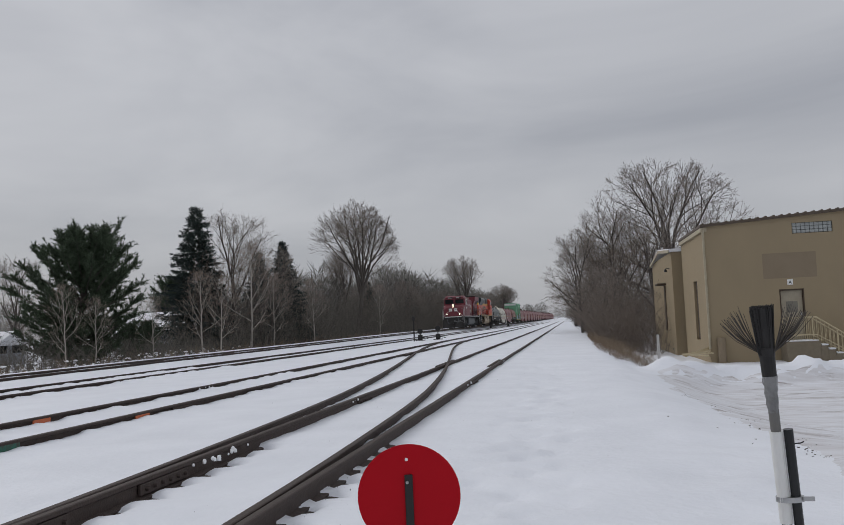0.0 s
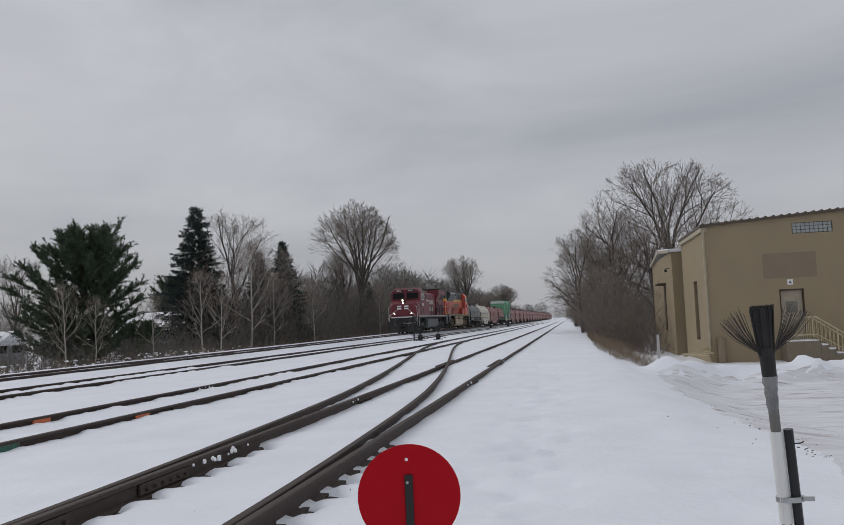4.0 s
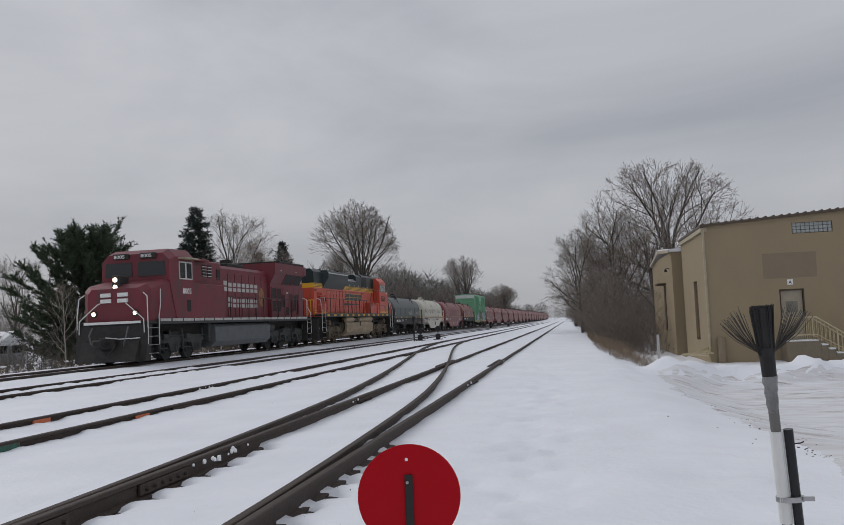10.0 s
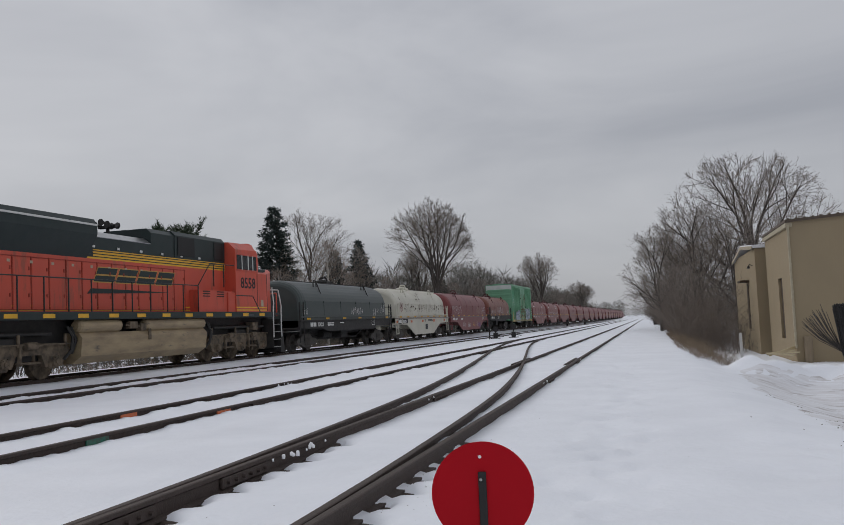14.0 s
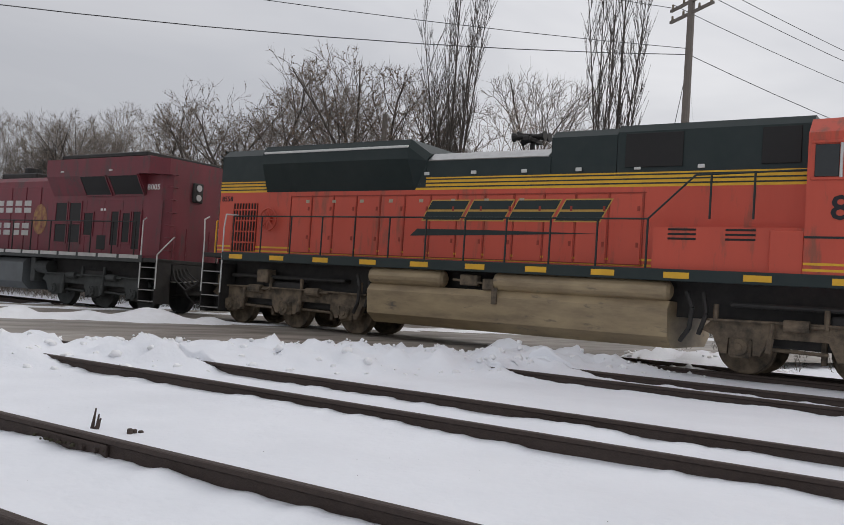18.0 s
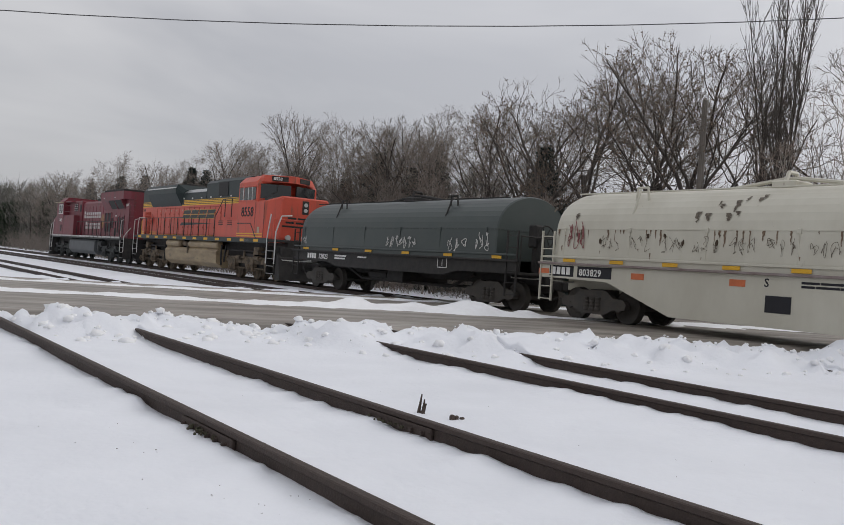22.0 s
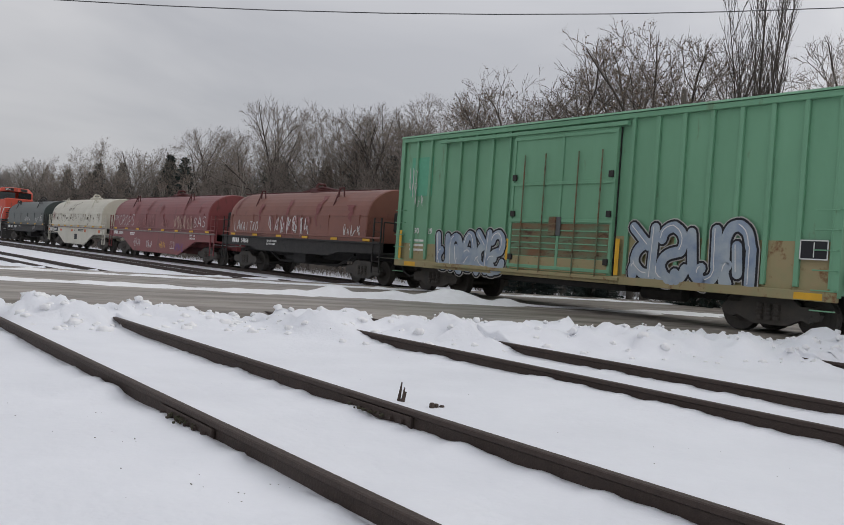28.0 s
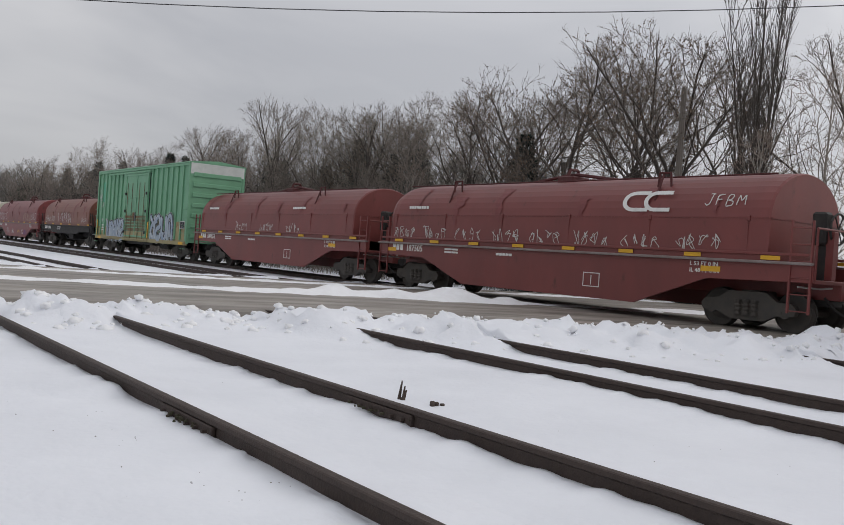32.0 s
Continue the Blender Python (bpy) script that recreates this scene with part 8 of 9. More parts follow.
def woods(name, label, rows, seed, mat, twigs=260):
    """Distant woodland as a dense stand of uneven crowns."""
    rnd = random.Random(seed)
    mb = Mesh()
    for (xa, ya), (xb, yb), h, n in rows:
        for i in range(n):
            f = rnd.random()
            x, y = xa + (xb - xa) * f + rnd.gauss(0, 2), ya + (yb - ya) * f + rnd.gauss(0, 2)
            hh = h * rnd.uniform(0.6, 1.08)
            w = hh * rnd.uniform(0.22, 0.36)
            z0 = ground_z(x, y) - 0.5
            p = Vector((x, y, z0))
            mb.tube(p, p + Vector((0, 0, hh * 0.7)), hh * 0.012, hh * 0.006, 3, caps=False)
            for k in range(twigs):
                a, g = rnd.uniform(0, 6.283), rnd.uniform(0.02, 0.97)
                q = w * math.sqrt(max(0.02, 1 - (2 * g - 0.9) ** 2)) * rnd.uniform(0.3, 1.0)
                c = p + Vector((q * math.cos(a), q * math.sin(a), hh * g))
                d = Vector((math.cos(a) * 0.6 + rnd.gauss(0, 0.3), math.sin(a) * 0.6 + rnd.gauss(0, 0.3), 0.7 + rnd.gauss(0, 0.3))).normalized()
                o = Vector((rnd.gauss(0, 1), rnd.gauss(0, 1), rnd.gauss(0, 0.3))).normalized() * hh * 0.0055
                mb.add([tuple(c - o), tuple(c + o), tuple(c + d * hh * rnd.uniform(0.1, 0.22))], [(0, 1, 2)])
    return tagged(part(name, mb, mat), label, "woods", kind="stuff")


woods("thicket_core", "dark tangled woodland behind the brush", [((-42, 25), (-44, 70), 5.0, 70), ((-38, 80), (-33, 100), 6.5, 50), ((-31, 90), (-33, 150), 8.4, 90), ((-33, 150), (-34, 430), 12.5, 260), ((-40, -175), (-37, -44), 9.0, 330), ((-40, -44), (-42, 20), 3.6, 90), ((-36, -150), (-25, -240), 12.0, 110)], 51, WOODS)
woods("far_woods", "distant grey woods on the horizon", [((-60, 430), (-20, 640), 12, 60), ((-60, 640), (70, 660), 9, 70), ((9, 60), (14, 330), 5.5, 90), ((70, 640), (160, 60), 10, 70), ((-40, -190), (-30, -420), 12, 60), ((-60, -420), (80, -420), 11, 60), ((80, -420), (90, 20), 9, 60), ((-120, -40), (-110, 60), 6, 50), ((-60, 430), (-120, 60), 9, 50), ((-120, -40), (-40, -190), 8, 40)], 52, WOODS)


# ---- poles and wires ----
def utility_pole(x, y, h, arms, label):
    v = tagged(new("utility_pole"), label, "utility pole")
    mb = Mesh()
    mb.tube((x, y, -0.5), (x, y, h), 0.17, 0.11, 10)
    part("pole", mb, POLEWOOD, v)
    for z in arms:
        mb = Mesh()
        d = Vector((0.62, 0.78, 0))
        a, b = Vector((x, y, z)) - d * 1.2, Vector((x, y, z)) + d * 1.2
        mb.tube(a, b, 0.065, n=4)
        part("crossarm", mb, POLEWOOD, v)
        for q in (-1.1, -0.45, 0.45, 1.1):
            c = Vector((x, y, z)) + d * q
            mb = Mesh()
            mb.tube(c, c + Vector((0, 0, 0.2)), 0.05, 0.035, 8)
            part("insulator", mb, CONCRETE, v)
    return v


def wire(a, b, sag, r=0.014):
    mb = Mesh()
    a, b = Vector(a), Vector(b)
    pts = []
    for i in range(17):
        f = i / 16
        p = a.lerp(b, f)
        p.z -= 4 * sag * f * (1 - f)
        pts.append(p)
    o = Vector((b - a).normalized().cross(Vector((0, 0, 1)))) * r
    mb.loft([[p + o, p + Vector((0, 0, r)), p - o, p - Vector((0, 0, r))] for p in pts])
    return tagged(part("overhead_wire", mb, WIRE), "thin dark overhead wire between poles", "wire", "overhead wires")


P0, P1, P2 = (12.0, -40.4), (-28.0, -10.4), (-62.0, 3.9)
utility_pole(*P1, 12.2, (11.4, 11.0), "grey wooden utility pole with crossarms beyond the train")
utility_pole(*P2, 11.2, (10.6,), "distant wooden utility pole with a crossarm")
utility_pole(*P0, 11.5, (11.0,), "grey wooden utility pole beside the road")
utility_pole(-28.5, -23.2, 8.5, (), "old grey pole stub among the bare trees")
wire((*P1, 9.6), (*P0, 8.6), 1.5, 0.014)
wire((*P1, 9.8), (*P0, 10.0), 1.05, 0.011)
wire((P1[0] - 0.7, P1[1] - 0.9, 11.5), (P0[0], P0[1], 12.2), 0.8, 0.011)
for q in (-1.1, 0.45, 1.1):
    wire((P1[0] + 0.62 * q, P1[1] + 0.78 * q, 11.6), (P2[0] + 0.62 * q, P2[1] + 0.78 * q, 10.8), 0.7, 0.013)
wire((*P1, 9.6), (*P2, 8.5), 0.8, 0.014)
wire((P1[0], P1[1], 9.4), (-33.5, -13.0, 6.3), 0.1, 0.012)
wire((P1[0], P1[1], 9.4), (P1[0] - 0.9, P1[1] + 0.7, 2.0), 0.02, 0.012)


# ---- switch stands and things in the foreground ----
def switch_stand(x, y, h, label):
    v = tagged(new("switch_stand"), label, "switch stand")
    g = -0.15
    boxpart("base", (x - 0.35, x + 0.35, y - 0.2, y + 0.2, g, g + 0.12), IRON, v)
    boxpart("housing", (x - 0.16, x + 0.16, y - 0.16, y + 0.16, g + 0.12, g + 0.5), IRON, v, c=0.04)
    mb = Mesh()
    mb.tube((x, y, g + 0.5), (x, y, g + h), 0.035, n=8)
    part("mast", mb, IRON, v)
    mb = Mesh()
    mb.tube((x, y - 0.02, g + h), (x, y + 0.02, g + h), 0.2, n=16)
    part("target", mb, IRON, v)
    mb = Mesh()
    mb.pipe([(x + 0.16, y, g + 0.3), (x + 0.6, y - 0.1, g + 0.2)], 0.03)
    part("lever", mb, IRON, v)
    return v


switch_stand(-11.0, 63.5, 0.75, "small dark switch stand standing in the snow")
switch_stand(-9.9, 65.0, 0.9, "small dark switch stand standing in the snow")
switch_stand(-13.6, 150, 0.9, "distant dark switch stand beside the track")
switch_stand(-11.2, 158, 0.9, "distant dark switch stand beside the track")
cab = tagged(new("signal_mast"), "thin dark signal mast with a relay cabinet beside the far track", "signal")
mb = Mesh()
mb.tube((1.05, 118, -0.3), (1.05, 118, 4.3), 0.07, 0.05, 8)
part("mast", mb, IRON, cab)
boxpart("relay_cabinet", (0.45, 0.95, 117.7, 118.3, -0.2, 1.75), IRON, cab, "dark relay cabinet", c=0.03)
boxpart("signal_head", (0.93, 1.2, 117.8, 118.0, 3.4, 4.0), IRON, cab, c=0.03)
sp = Mesh()
sp.tube((-11.1, 61.5, -0.2), (-11.1, 61.5, 1.5), 0.045, n=8)
sp.box(-11.2, -11.0, 61.45, 61.55, 1.4, 1.7, 0.02)
tagged(part("marker_post", sp, IRON), "thin dark marker post between tracks", "post")


def red_target():
    c = Vector((-0.349, 1.796, 0.802))
    v = tagged(new("switch_target"), "round red switch target on a black iron mast", "switch target")
    f = Vector((-c.x, -c.y, 0)).normalized()
    r = Vector((-f.y, f.x, 0))
    M = Matrix((r, -f, Vector((0, 0, 1)))).transposed().to_4x4()
    M.translation = c
    mb = Mesh()
    n = 64
    rings = []
    for rr, y in ((0.0, -0.0016), (0.098, -0.0016), (0.1045, -0.001), (0.1063, 0.0), (0.1045, 0.001), (0.0, 0.0016)):
        rings.append([(max(rr, 1e-4) * math.cos(2 * math.pi * i / n), y, max(rr, 1e-4) * math.sin(2 * math.pi * i / n)) for i in range(n)])
    mb.loft(rings)
    part("disc", mb, REDDISC, v, "glossy red disc", at=M)
    mb = Mesh()
    mb.box(-0.0085, 0.0085, -0.007, -0.0017, -0.20, 0.0445, 0.0015)
    part("bracket", mb, IRON, v, "black flat iron bracket", at=M)
    for z, m in ((0.075, CLOD), (0.029, STEEL)):
        mb = Mesh()
        y = -0.0018 if z > 0.05 else -0.007
        mb.tube((-0.003, y, z), (-0.003, y - 0.002, z), 0.0036, 0.0028, 12)
        part("rivet", mb, m, v, at=M)
    mb = Mesh()
    mb.tube((0, 0.012, -0.93), (0, 0.012, -0.05), 0.012, n=12)
    part("mast", mb, IRON, v, at=M)
    mb = Mesh()
    mb.box(-0.1, 0.1, -0.08, 0.1, -0.95, -0.72, 0.02)
    mb.box(-0.18, 0.18, -0.12, 0.14, -0.99, -0.93, 0.01)
    part("base", mb, IRON, v, at=M)


red_target()


def broom():
    v = tagged(new("broom"), "upturned black broom taped to a handle in a white pipe", "broom")
    rnd = random.Random(3)
    tie, top, foot = Vector((0.395, 1.902, 1.065)), Vector((0.396, 1.895, 1.165)), Vector((0.417, 1.931, 0.707))
    a = (tie - foot).normalized()
    rgt = Vector((0.979, -0.203, 0.0))
    rgt = (rgt - a * rgt.dot(a)).normalized()
    dep = a.cross(rgt)
    w = 1.8 / 1617
    core, loose = Mesh(), Mesh()
    core.tube(tie - a * 0.004, tie + a * 0.093, 0.0142, 0.0178, 18)
    for i in range(170):
        q = rnd.uniform(-1, 1)
        s = rnd.uniform(-1, 1)
        p = tie + rgt * q * 0.015 + dep * s * 0.012 - a * 0.004
        d = (a + rgt * q * 0.09 + dep * s * 0.09).normalized()
        core.tube(p, p + d * 0.1 * rnd.uniform(0.94, 1.03), 0.0016, 0.0012, 4)
    for i in range(64):
        q = -1 if i % 2 else 1
        th = math.radians(rnd.uniform(14, 52)) * q
        s = rnd.uniform(-0.6, 0.6)
        p = tie + rgt * q * 0.014 + dep * s * 0.012
        d0 = (a * math.cos(th * 1.1) + rgt * math.sin(th * 1.1) + dep * s * 0.4).normalized()
        d1 = (a * math.cos(th * 0.85) + rgt * math.sin(th * 0.85) + dep * s * 0.4).normalized()
        ll = 0.105 * rnd.uniform(0.85, 1.05)
        m = p + d0 * ll * 0.55
        loose.tube(p, m, 0.0011, 0.0009, 4)
        loose.tube(m, m + d1 * ll * 0.45, 0.0009, 0.0006, 4)
    part("bristles", core, BRISTLE, v, "dense black plastic bristles")
    part("bristles", loose, BRISTLE2, v, "loose bristles fanned out to the sides")

    def at(f):
        return tie + (foot - tie) * f

    def sleeve(name, f0, f1, r0, r1, mat, label, off=0.0, n=16):
        mb = Mesh()
        mb.tube(at(f0) + rgt * off, at(f1) + rgt * off, r0, r1, n)
        return part(name, mb, mat, v, label)

    sleeve("binding", -0.03, 0.02, 0.0175, 0.0165, IRON, "dark binding wire")
    sleeve("bristle_block", 0.0, 0.135, 0.0158, 0.0148, BRISTLE, "black bristle sleeve")
    mb = Mesh()
    rings = []
    for k in range(12):
        f = 0.135 + 0.21 * k / 11
        rr = 0.0142 - 0.0035 * k / 11
        rings.append([at(f) + rgt * math.cos(t) * rr * rnd.uniform(0.88, 1.15) + dep * math.sin(t) * rr * rnd.uniform(0.88, 1.15) for t in [2 * math.pi * j / 12 for j in range(12)]])
    mb.loft(rings)
    part("tape", mb, TAPE, v, "crumpled grey duct tape")
    sleeve("handle", 0.33, 0.52, 0.0108, 0.0102, POLEGREY, "weathered wooden handle")
    sleeve("white_pipe", 0.455, 0.985, 0.0135, 0.0135, PVC, "white plastic pipe")
    sleeve("handle", 0.98, 2.35, 0.0105, 0.0105, IRON, "dark iron stake")
    sleeve("black_pipe", 0.445, 2.2, 0.0098, 0.0098, BLACKPIPE, "black plastic pipe", 0.0235)
    mb = Mesh()
    c = at(0.845)
    ring = lambda z: [c - a * z + rgt * (0.0115 + math.cos(t) * 0.0275) + dep * math.sin(t) * 0.0155 for t in [2 * math.pi * j / 28 for j in range(28)]]
    mb.loft([ring(-0.0055), ring(0.0055)])
    mb.box(c.x + 0.034, c.x + 0.056, c.y - 0.018, c.y - 0.015, c.z - 0.002, c.z + 0.007)
    part("hose_clamp", mb, STEEL, v, "galvanised hose clamp")
    mb = Mesh()
    p = at(0.53) + rgt * 0.033
    mb.pipe([p, p + rgt * 0.012 + a * 0.001, p + rgt * 0.018 + a * 0.004], 0.0015, 6)
    part("wire_hook", mb, IRON, v)
    return v


broom()


def stump():
    rnd = random.Random(8)
    v = Mesh()
    for i in range(4):
        v.tube((-4.06 + rnd.uniform(-0.03, 0.03), -7.2 + rnd.uniform(-0.03, 0.03), -0.16), (-4.06 + rnd.uniform(-0.07, 0.07), -7.2 + rnd.uniform(-0.07, 0.07), -0.12 + rnd.uniform(0.08, 0.17)), 0.02, 0.006, 6)
    tagged(part("stump", v, TIE), "small broken wooden stump in the snow", "stump")
    m = Mesh()
    for i in range(3):
        x, y = -4.3 + i * 0.05, -6.9 + rnd.uniform(-0.03, 0.03)
        m.box(x - 0.02, x + 0.02, y - 0.018, y + 0.018, -0.14, -0.11 + 0.012 * i, 0.008)
    tagged(part("dark_clod", m, TIE), "dark clod lying on the snow", "clod")
    k = Mesh()
    k.box(-1.52, -1.46, -11.92, -11.85, -0.2, 0.0, 0.01)
    tagged(part("marker_stake", k, IRON), "short black stake in the snow", "stake")


stump()


# ---- writing and spray paint on the cars ----
def car_writing():
    v, x = COIL_DARK, 1.476
    bars(v, x, 1.7, 1.18, 0.2, (0.14,) * 4, WHITE, "white owner's mark as plain bars")
    side_text(v, "12023", 0.28, WHITE, 2.6, 1.18, x, "white car number", 1.1)
    bars(v, x, 3.9, 1.3, 0.06, (0.5, 0.35), WHITE, "small white stencil lines")
    bars(v, x, 3.9, 1.2, 0.06, (0.4, 0.4), WHITE, "small white stencil lines")
    bars(v, x, 5.6, 1.3, 0.05, (0.4, 0.2), WHITE, "small white stencil lines")
    scrawl(v, 1.458, 7.4, 1.72, 1.9, 0.42, 1, PAINT_WHITE, 0.018, "white sprayed scrawl")
    scrawl(v, 1.458, 11.0, 1.68, 1.0, 0.42, 2, PAINT_WHITE, 0.02, "white sprayed scrawl")
    scrawl(v, 1.458, 12.3, 1.7, 0.8, 0.62, 3, PAINT_WHITE, 0.02, "white sprayed scrawl")
    scrawl(v, 1.458, 1.0, 1.75, 0.5, 0.3, 4, PAINT_WHITE, 0.012, "white sprayed scrawl")
    mb = Mesh()
    for q in ((10.6, 11.1, 1.14, 1.16), (10.6, 11.1, 1.44, 1.46), (10.6, 10.62, 1.14, 1.46), (11.08, 11.1, 1.14, 1.46), (10.84, 10.86, 1.2, 1.4)):
        mb.box(1.5, 1.504, *q)
    part("stencil_frame", mb, WHITE, v, "white stencilled square")
    v = COIL_CREAM
    boxpart("number_patch", (1.471, 1.4745, 0.82, 1.72, 1.13, 1.42), PAINT_BLACK, v, "black patch behind the owner's mark", c=0.0)
    boxpart("number_patch", (1.471, 1.4745, 1.86, 3.05, 1.13, 1.42), PAINT_BLACK, v, "black patch behind the number", c=0.0)
    bars(v, x + 0.002, 0.92, 1.18, 0.2, (0.13,) * 4, WHITE, "white owner's mark as plain bars")
    side_text(v, "803829", 0.25, WHITE, 1.92, 1.18, x, "white car number", 1.05)
    rnd = random.Random(90)
    for i in range(34):
        stain(v, rnd.uniform(0.9, 12.8), 2.4, 2.4 - rnd.uniform(0.08, 0.42), rnd.uniform(0.03, 0.09), 400 + i, RUSTRUN, "dark rust run below the cover's seam")
    for i in range(12):
        z = rnd.uniform(2.75, 3.3)
        stain(v, rnd.choice((1.0, 2.0, 5.6, 6.2, 6.8, 10.5)) + rnd.gauss(0, 0.25), z, z - rnd.uniform(0.08, 0.3), rnd.uniform(0.06, 0.2), 450 + i, SOOT, "flaked dark patch on the cover")
    for i in range(16):
        z = rnd.uniform(1.75, 2.3)
        stain(v, rnd.uniform(0.9, 12.8), z, z - rnd.uniform(0.05, 0.2), rnd.uniform(0.02, 0.05), 480 + i, RUSTRUN, "small rust run")
    for y in (0.4, 3.7, 6.5, 9.6, 12.7):
        boxpart("reflector", (1.474, 1.482, y, y + 0.4, 1.17, 1.36 if y > 9 else 1.32), ORANGE_MARK, v, "orange reflector", c=0.0)
    bars(v, 1.474, 8.2, 1.3, 0.05, (0.4, 0.5, 0.3), PAINT_BLACK, "small black stencil lines")
    bars(v, 1.474, 8.2, 1.22, 0.05, (0.3, 0.5, 0.35), PAINT_BLACK, "small black stencil lines")
    side_text(v, "S", 0.26, PAINT_BLACK, 7.35, 1.2, 1.475, "black letter S")
    boxpart("placard", (1.474, 1.48, 7.4, 8.0, 0.66, 1.02), PAINT_BLACK, v, "black data placard", c=0.0)
    scrawl(v, 1.458, 1.4, 1.9, 0.7, 0.75, 5, MAROONCAR, 0.02, "faded red sprayed scrawl")
    for i in range(9):
        scrawl(v, 1.458, 2.6 + i * 0.95, 1.85, 0.7, 0.4, 20 + i, DARKWOOD, 0.007, "thin dark scratches and scrawl")
    for i in range(10):
        rnd = random.Random(70 + i)
        y, z = rnd.uniform(0.9, 12.4), rnd.choice((1.7, 2.1, 2.25))
        mb = Mesh()
        pts = [(y + rnd.uniform(0.01, 0.045) * math.cos(a), z + rnd.uniform(0.02, 0.09) * math.sin(a)) for a in [k * math.pi / 5 for k in range(10)]]
        mb.plate(pts, 1.43, 1.462)
        part("rust_spot", mb, DARKWOOD, v, "dark rust spot")
    for k, (w, z) in enumerate((((0.2,) * 4, 3.0), ((0.1,) * 8, 2.84), ((0.1,) * 6, 2.74))):
        mb = Mesh()
        xx = 0.75 if k == 0 else 0.85
        for q in w:
            mb.box(xx - q * 0.75, xx, 13.0, 13.055, z, z + (0.17 if k == 0 else 0.06))
            xx -= q
        part("lettering", mb, PAINT_BLACK, v, "black stencil on the end as plain bars")
    v = COIL_MAROON
    sprayed_word(v, "CROPS", 2.05, 1.74, 0.62, PAINT_WHITE, 0.018)
    sprayed_word(v, "KOPF", 1.1, 2.0, 0.34, PAINT_WHITE, 0.012, squeeze=0.6)
    scrawl(v, 1.458, 5.2, 1.68, 2.9, 0.62, 8, FADED, 0.055, "worn pinkish sprayed letters")
    scrawl(v, 1.458, 9.0, 1.72, 1.1, 0.45, 19, FADED, 0.04, "worn pinkish sprayed letters")
    scrawl(v, 1.458, 10.8, 1.62, 2.7, 0.75, 9, FADEDTAN, 0.07, "worn pale painted piece")
    scrawl(v, 1.46, 11.0, 1.62, 2.4, 0.75, 17, FADED, 0.03, "worn pinkish outline of a painted piece")
    sprayed_word(v, "BAS", 13.5, 1.78, 0.5, PAINT_WHITE, 0.018, "white sprayed letters", 0.9)
    for i in range(6):
        stain(v, 1.5 + i * 2.4 + (i * 37 % 10) * 0.12, 3.3 - (i * 53 % 7) * 0.08, 2.5 - (i * 29 % 5) * 0.1, 0.2 + (i * 41 % 6) * 0.07, 300 + i, MAROONSTAIN, "darker run of grime on the cover")
    bars(v, 1.474, 1.3, 1.22, 0.19, (0.13,) * 4, WHITE, "white owner's mark as plain bars")
    side_text(v, "383069", 0.25, WHITE, 2.15, 1.22, 1.475, "white car number", 1.1)
    bars(v, 1.474, 4.2, 1.3, 0.055, (0.5, 0.3), WHITE, "small white stencil lines")
    bars(v, 1.474, 4.2, 1.22, 0.055, (0.4, 0.3), WHITE, "small white stencil lines")
    side_text(v, "L 52 FT 6 IN", 0.13, WHITE, 13.1, 1.32, 1.475, "small white length stencil", 1.1)
    side_text(v, "IL 48 FT 0 IN", 0.13, WHITE, 13.1, 1.17, 1.475, "small white length stencil", 1.1)
    scrawl(v, 1.472, 4.9, 0.6, 1.2, 0.5, 10, PAINT_WHITE, 0.016, "white sprayed scrawl")
    scrawl(v, 1.472, 6.9, 0.55, 1.0, 0.45, 11, PAINT_WHITE, 0.026, "white sprayed scrawl")
    scrawl(v, 1.472, 9.0, 0.62, 0.9, 0.35, 12, YELLOW, 0.016, "yellow sprayed scrawl")
    scrawl(v, 1.472, 11.3, 0.5, 1.1, 0.42, 13, PAINT_PURPLE, 0.045, "purple sprayed scrawl")
    for car, y in ((COIL_MAROON, 10.6), (COIL_RED, 9.8), (COIL_RED_B, 9.8)):
        mb = Mesh()
        for a, b, c, d in ((0, 0.55, 0, 0.02), (0, 0.55, 0.34, 0.36), (0, 0.02, 0, 0.36), (0.53, 0.55, 0, 0.36), (0.26, 0.28, 0.05, 0.3)):
            mb.box(1.471, 1.476, y + a, y + b, 0.62 + c, 0.62 + d)
        part("stencil_frame", mb, WHITE, car, "white stencilled square")
    v = COIL_BROWN
    sprayed_word(v, "LAKAI TKO", 1.55, 1.72, 0.42, PAINT_WHITE, 0.018, "white sprayed letters", 0.62)
    for i in range(5):
        stain(v, 1.6 + i * 2.3 + (i * 31 % 10) * 0.12, 3.3 - (i * 47 % 7) * 0.08, 2.4 - (i * 23 % 5) * 0.1, 0.25 + (i * 43 % 6) * 0.07, 330 + i, MAROONSTAIN, "darker run of grime on the cover")
    scrawl(v, 1.458, 4.9, 1.6, 3.6, 0.8, 15, FADED, 0.06, "worn fill of a painted piece")
    scrawl(v, 1.461, 4.9, 1.6, 3.6, 0.8, 18, PAINT_WHITE, 0.026, "white outlined painted piece")
    scrawl(v, 1.458, 10.9, 1.7, 1.2, 0.4, 16, PAINT_WHITE, 0.02, "white sprayed scrawl")
    bars(v, 1.474, 1.5, 1.2, 0.2, (0.13,) * 4, WHITE, "white owner's mark as plain bars")
    side_text(v, "54866", 0.27, WHITE, 2.4, 1.2, 1.475, "white car number", 1.1)
    side_text(v, "LD LMT 223800", 0.12, WHITE, 4.9, 1.3, 1.475, "small white load stencil", 1.1)
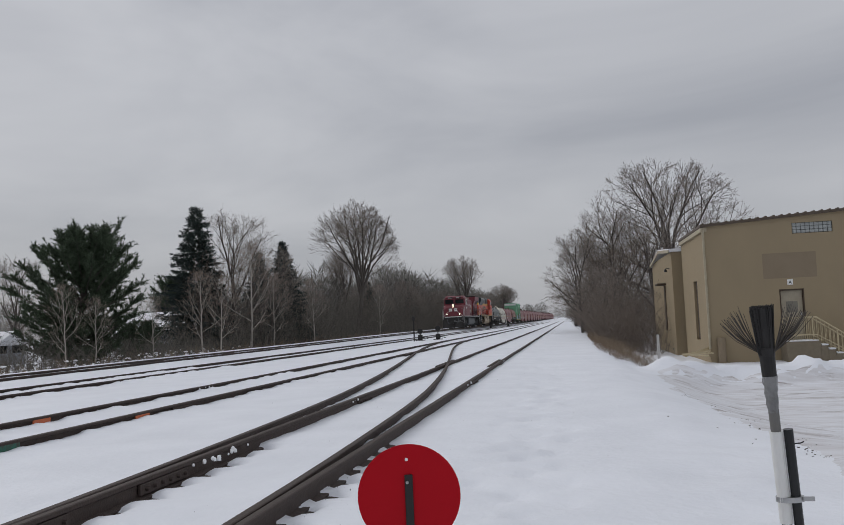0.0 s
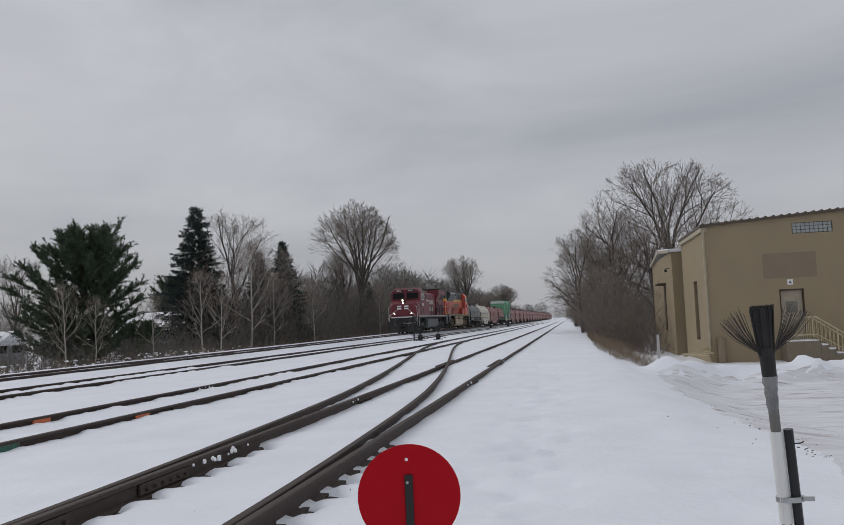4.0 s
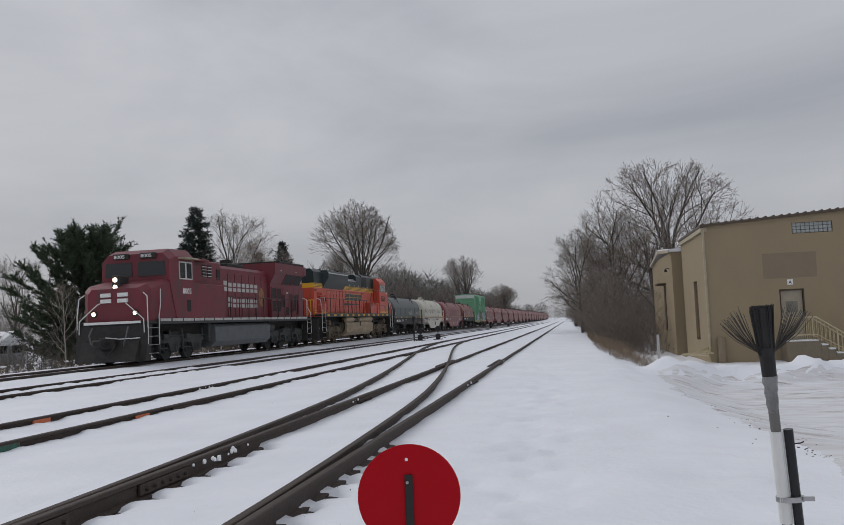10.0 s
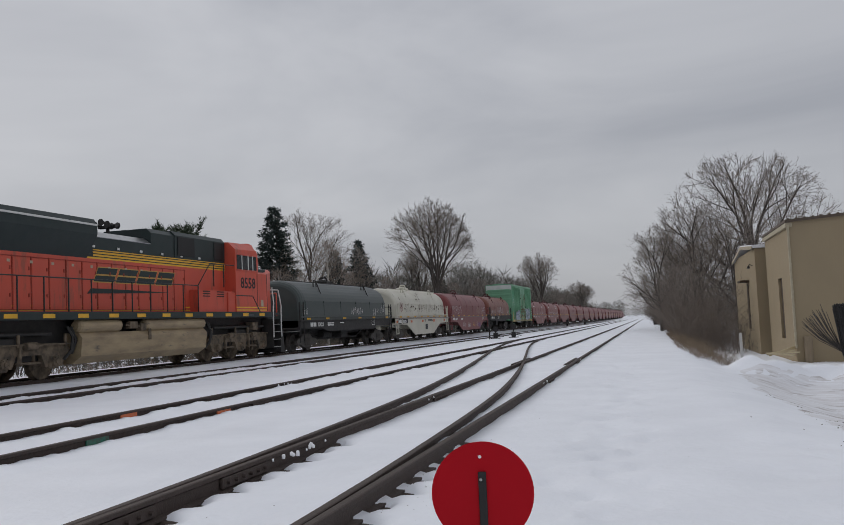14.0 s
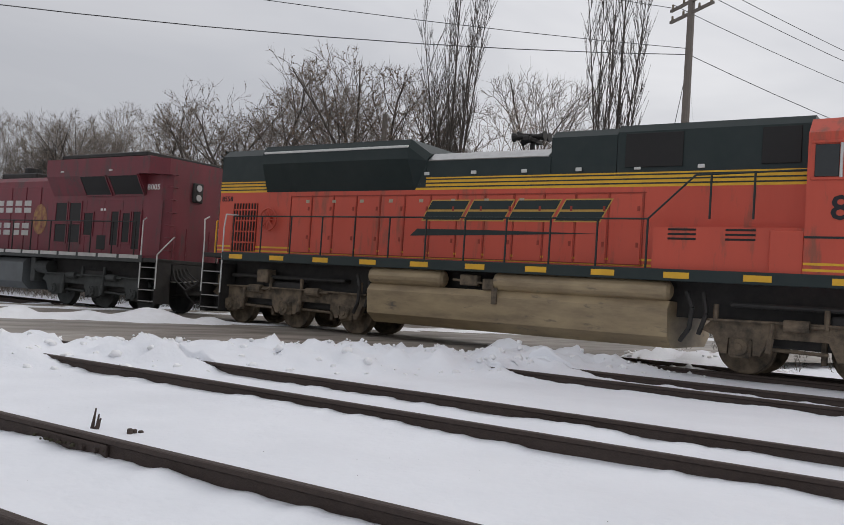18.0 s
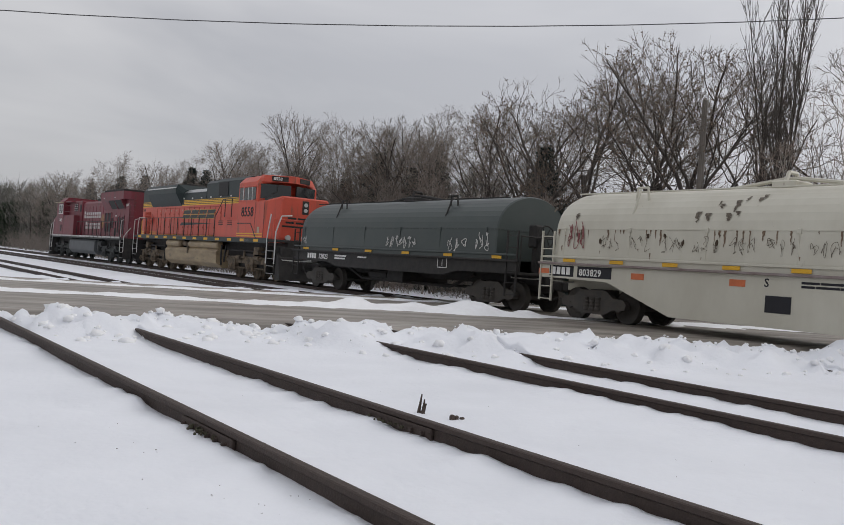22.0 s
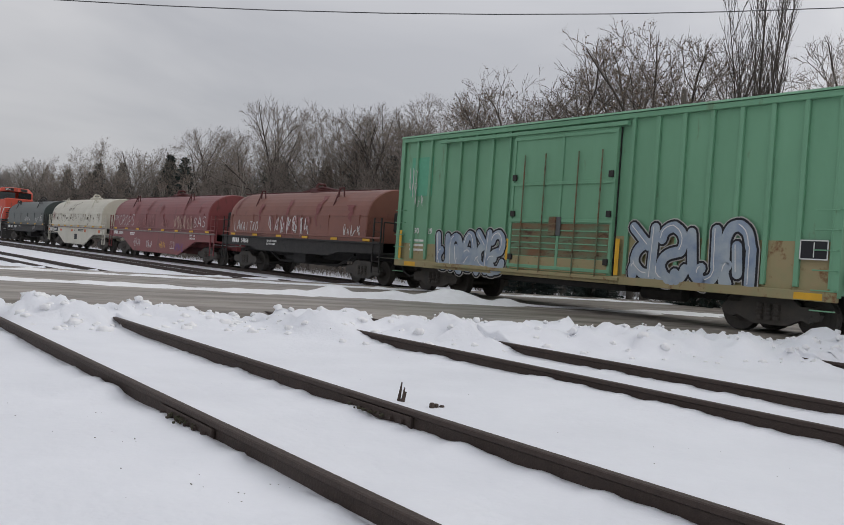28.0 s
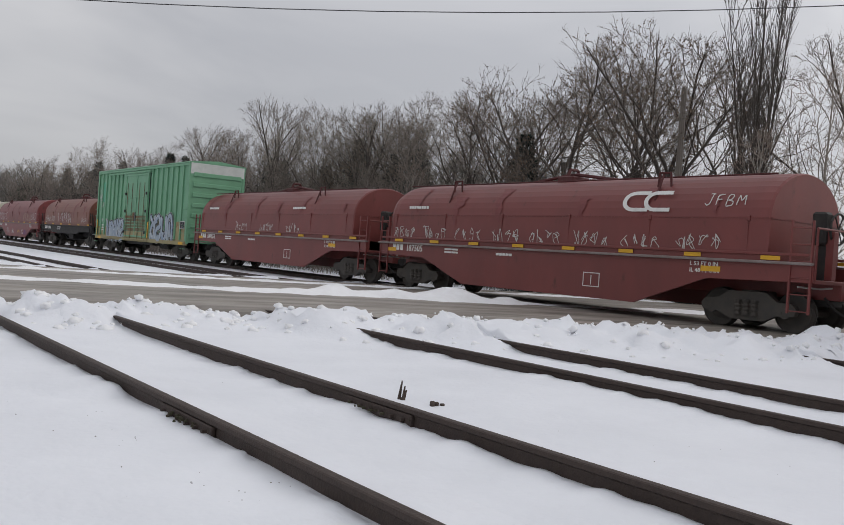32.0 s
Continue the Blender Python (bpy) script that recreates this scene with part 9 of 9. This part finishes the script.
    side_text(v, "LT WT 52800", 0.12, WHITE, 4.9, 1.17, 1.475, "small white load stencil", 1.1)
    for car, num, seed in ((COIL_RED, "187552", 30), (COIL_RED_B, "187505", 40)):
        bars(car, 1.474, 1.2, 1.24, 0.2, (0.16,) * 3, WHITE, "white owner's mark as plain bars")
        side_text(car, num, 0.29, WHITE, 1.95, 1.23, 1.475, "white car number", 1.05)
        bars(car, 1.474, 4.0, 1.33, 0.055, (0.35, 0.3), WHITE, "small white stencil lines")
        bars(car, 1.474, 4.0, 1.24, 0.055, (0.35, 0.3), WHITE, "small white stencil lines")
        bars(car, 1.474, 6.4, 1.26, 0.07, (0.12,) * 5, WHITE, "small white stencil lines")
        side_text(car, "L 53 FT 0 IN", 0.13, WHITE, 13.0, 1.32, 1.475, "small white length stencil", 1.1)
        side_text(car, "IL 48 FT 0 IN", 0.13, WHITE, 13.0, 1.17, 1.475, "small white length stencil", 1.1)
        for i in range(8 if seed == 40 else 3):
            scrawl(car, 1.458, 1.2 + i * 1.62 if seed == 40 else 5.0 + i * 2.4, 1.62, 1.25, 0.42, seed + i, PAINT_WHITE, 0.014, "white sprayed scrawl")
        for y in (13.3, 0.9):
            boxpart("reflector", (1.474, 1.482, y, y + 0.5, 1.2, 1.32), YELLOW, car, "yellow reflector", c=0.0)
        # the railway's mark: a smooth double curve, as a plain shape on the cover
        mk = Mesh()
        for y0 in ((10.9, 11.55) if seed == 40 else ()):
            for k in range(10):
                a0, a1 = math.pi * (0.5 + k / 10), math.pi * (0.5 + (k + 1) / 10)
                for r0, r1 in ((0.16, 0.25),):
                    q = []
                    for aa, rr in ((a0, r0), (a1, r0), (a1, r1), (a0, r1)):
                        y, z = y0 + 0.3 + 1.4 * rr * math.cos(aa), 2.78 + rr * math.sin(aa)
                        q.append((1.425 - 0.42 * max(0, z - 2.5) ** 1.6, y, z))
                    mk.add(q, [(0, 1, 2, 3), (3, 2, 1, 0)])
            for za in (2.53, 2.94):
                q = [(1.43 - 0.42 * max(0, z - 2.5) ** 1.6 + 0.006, y, z) for y, z in ((y0 + 0.3, za), (y0 + 0.75, za), (y0 + 0.75, za + 0.09), (y0 + 0.3, za + 0.09))]
                mk.add(q, [(0, 1, 2, 3)])
        if mk.v:
            part("railway_mark", mk, WHITE, car, "white curved railway mark")
        for y in ((1.9, 10.2) if seed == 30 else (1.9,)):
            bars(car, 1.397, y, 2.61, 0.09, (0.11,) * 8, WHITE, "small white writing as plain bars")
        for k, z in enumerate((2.85, 2.74)):
            mb = Mesh()
            for i in range(8 - 2 * k):
                mb.box(0.9 - i * 0.15, 1.02 - i * 0.15, 14.79, 14.84, z, z + 0.07)
            part("lettering", mb, WHITE, car, "small white writing as plain bars")
    sprayed_word(COIL_RED_B, "JFBM", 13.2, 2.66, 0.26, PAINT_WHITE, 0.012, "white sprayed letters", 0.9)
    for car, seed in ((COIL_RED, 3), (COIL_RED_B, 8)):
        for i in range(6):
            stain(car, 1.4 + i * 2.35 + ((i * 37 + seed) % 10) * 0.12, 3.3 - (i * 53 % 7) * 0.08, 2.5 - (i * 29 % 5) * 0.1, 0.2 + (i * 41 % 6) * 0.07, 360 + i, MAROONSTAIN, "darker run of grime on the cover")
    # boxcar
    v = BOX_GREEN
    block_piece(v, 1.51, 2.7, 0.86, 3.1, 1.15, 3, 5)
    block_piece(v, 1.51, 10.3, 0.98, 3.35, 1.25, 9, 4)
    for y, z, w, h, sd in ((0.9, 3.0, 0.5, 1.0, 51), (1.3, 2.7, 0.5, 0.5, 52), (6.3, 1.5, 0.4, 0.6, 53), (12.9, 1.3, 0.6, 0.4, 54)):
        scrawl(v, 1.505, y, z, w, h, sd, PAINT_WHITE, 0.014, "white sprayed scrawl")
    side_text(v, "190", 0.26, WHITE, 1.15, 1.86, 1.428, "white car number", 1.05)
    side_text(v, "29", 0.26, WHITE, 2.0, 1.86, 1.428, "white car number", 1.05)
    for z in (1.6, 1.45, 1.3):
        bars(v, 1.427, 1.1, z, 0.07, (0.25, 0.2, 0.25), WHITE, "small white stencil lines")
    boxpart("data_panel", (1.505, 1.515, 14.65, 15.25, 1.6, 2.0), PAINT_BLACK, v, "black data panel with white frame", c=0.0)
    for d in ((14.65, 15.25, 1.6, 1.625), (14.65, 15.25, 1.975, 2.0), (14.65, 14.675, 1.6, 2.0), (15.225, 15.25, 1.6, 2.0), (14.94, 14.96, 1.65, 1.95)):
        boxpart("panel_frame", (1.515, 1.519, *d), WHITE, v, c=0.0)
    for y, z0, z1 in ((0.62, 0.95, 1.95), (5.85, 1.2, 1.8), (9.85, 1.0, 1.9), (13.2, 1.2, 1.75)):
        boxpart("reflector", (1.515, 1.522, y, y + 0.13, z0, z1), YELLOW, v, "yellow vertical reflector", c=0.0)
    for y in (1.0, 14.6):
        boxpart("reflector", (1.532, 1.538, y, y + 0.6, 0.8, 0.94), YELLOW, v, "yellow reflector", c=0.0)


car_writing()


def motions():
    """The train rolls along the far track, and its wheels turn."""
    times = [0, 3, 6, 8, 10.5, 13, 15.5, 17.5, 18.5, 20, 21.5, 24, 28, 32]
    for ob, off in TRAIN:
        walk(ob, [(t, on_line(train_position(t) + off)) for t in times])
    for ob, y, r in WHEELS:
        n = 480
        start = train_position(0)
        rows = []
        for i in range(n + 1):
            t = SECONDS * i / n
            a = -(train_position(t) - start) / r
            rows.append((t, Matrix.LocRotScale((0, y, r), Euler((a, 0, 0)), None)))
        walk(ob, rows)


motions()
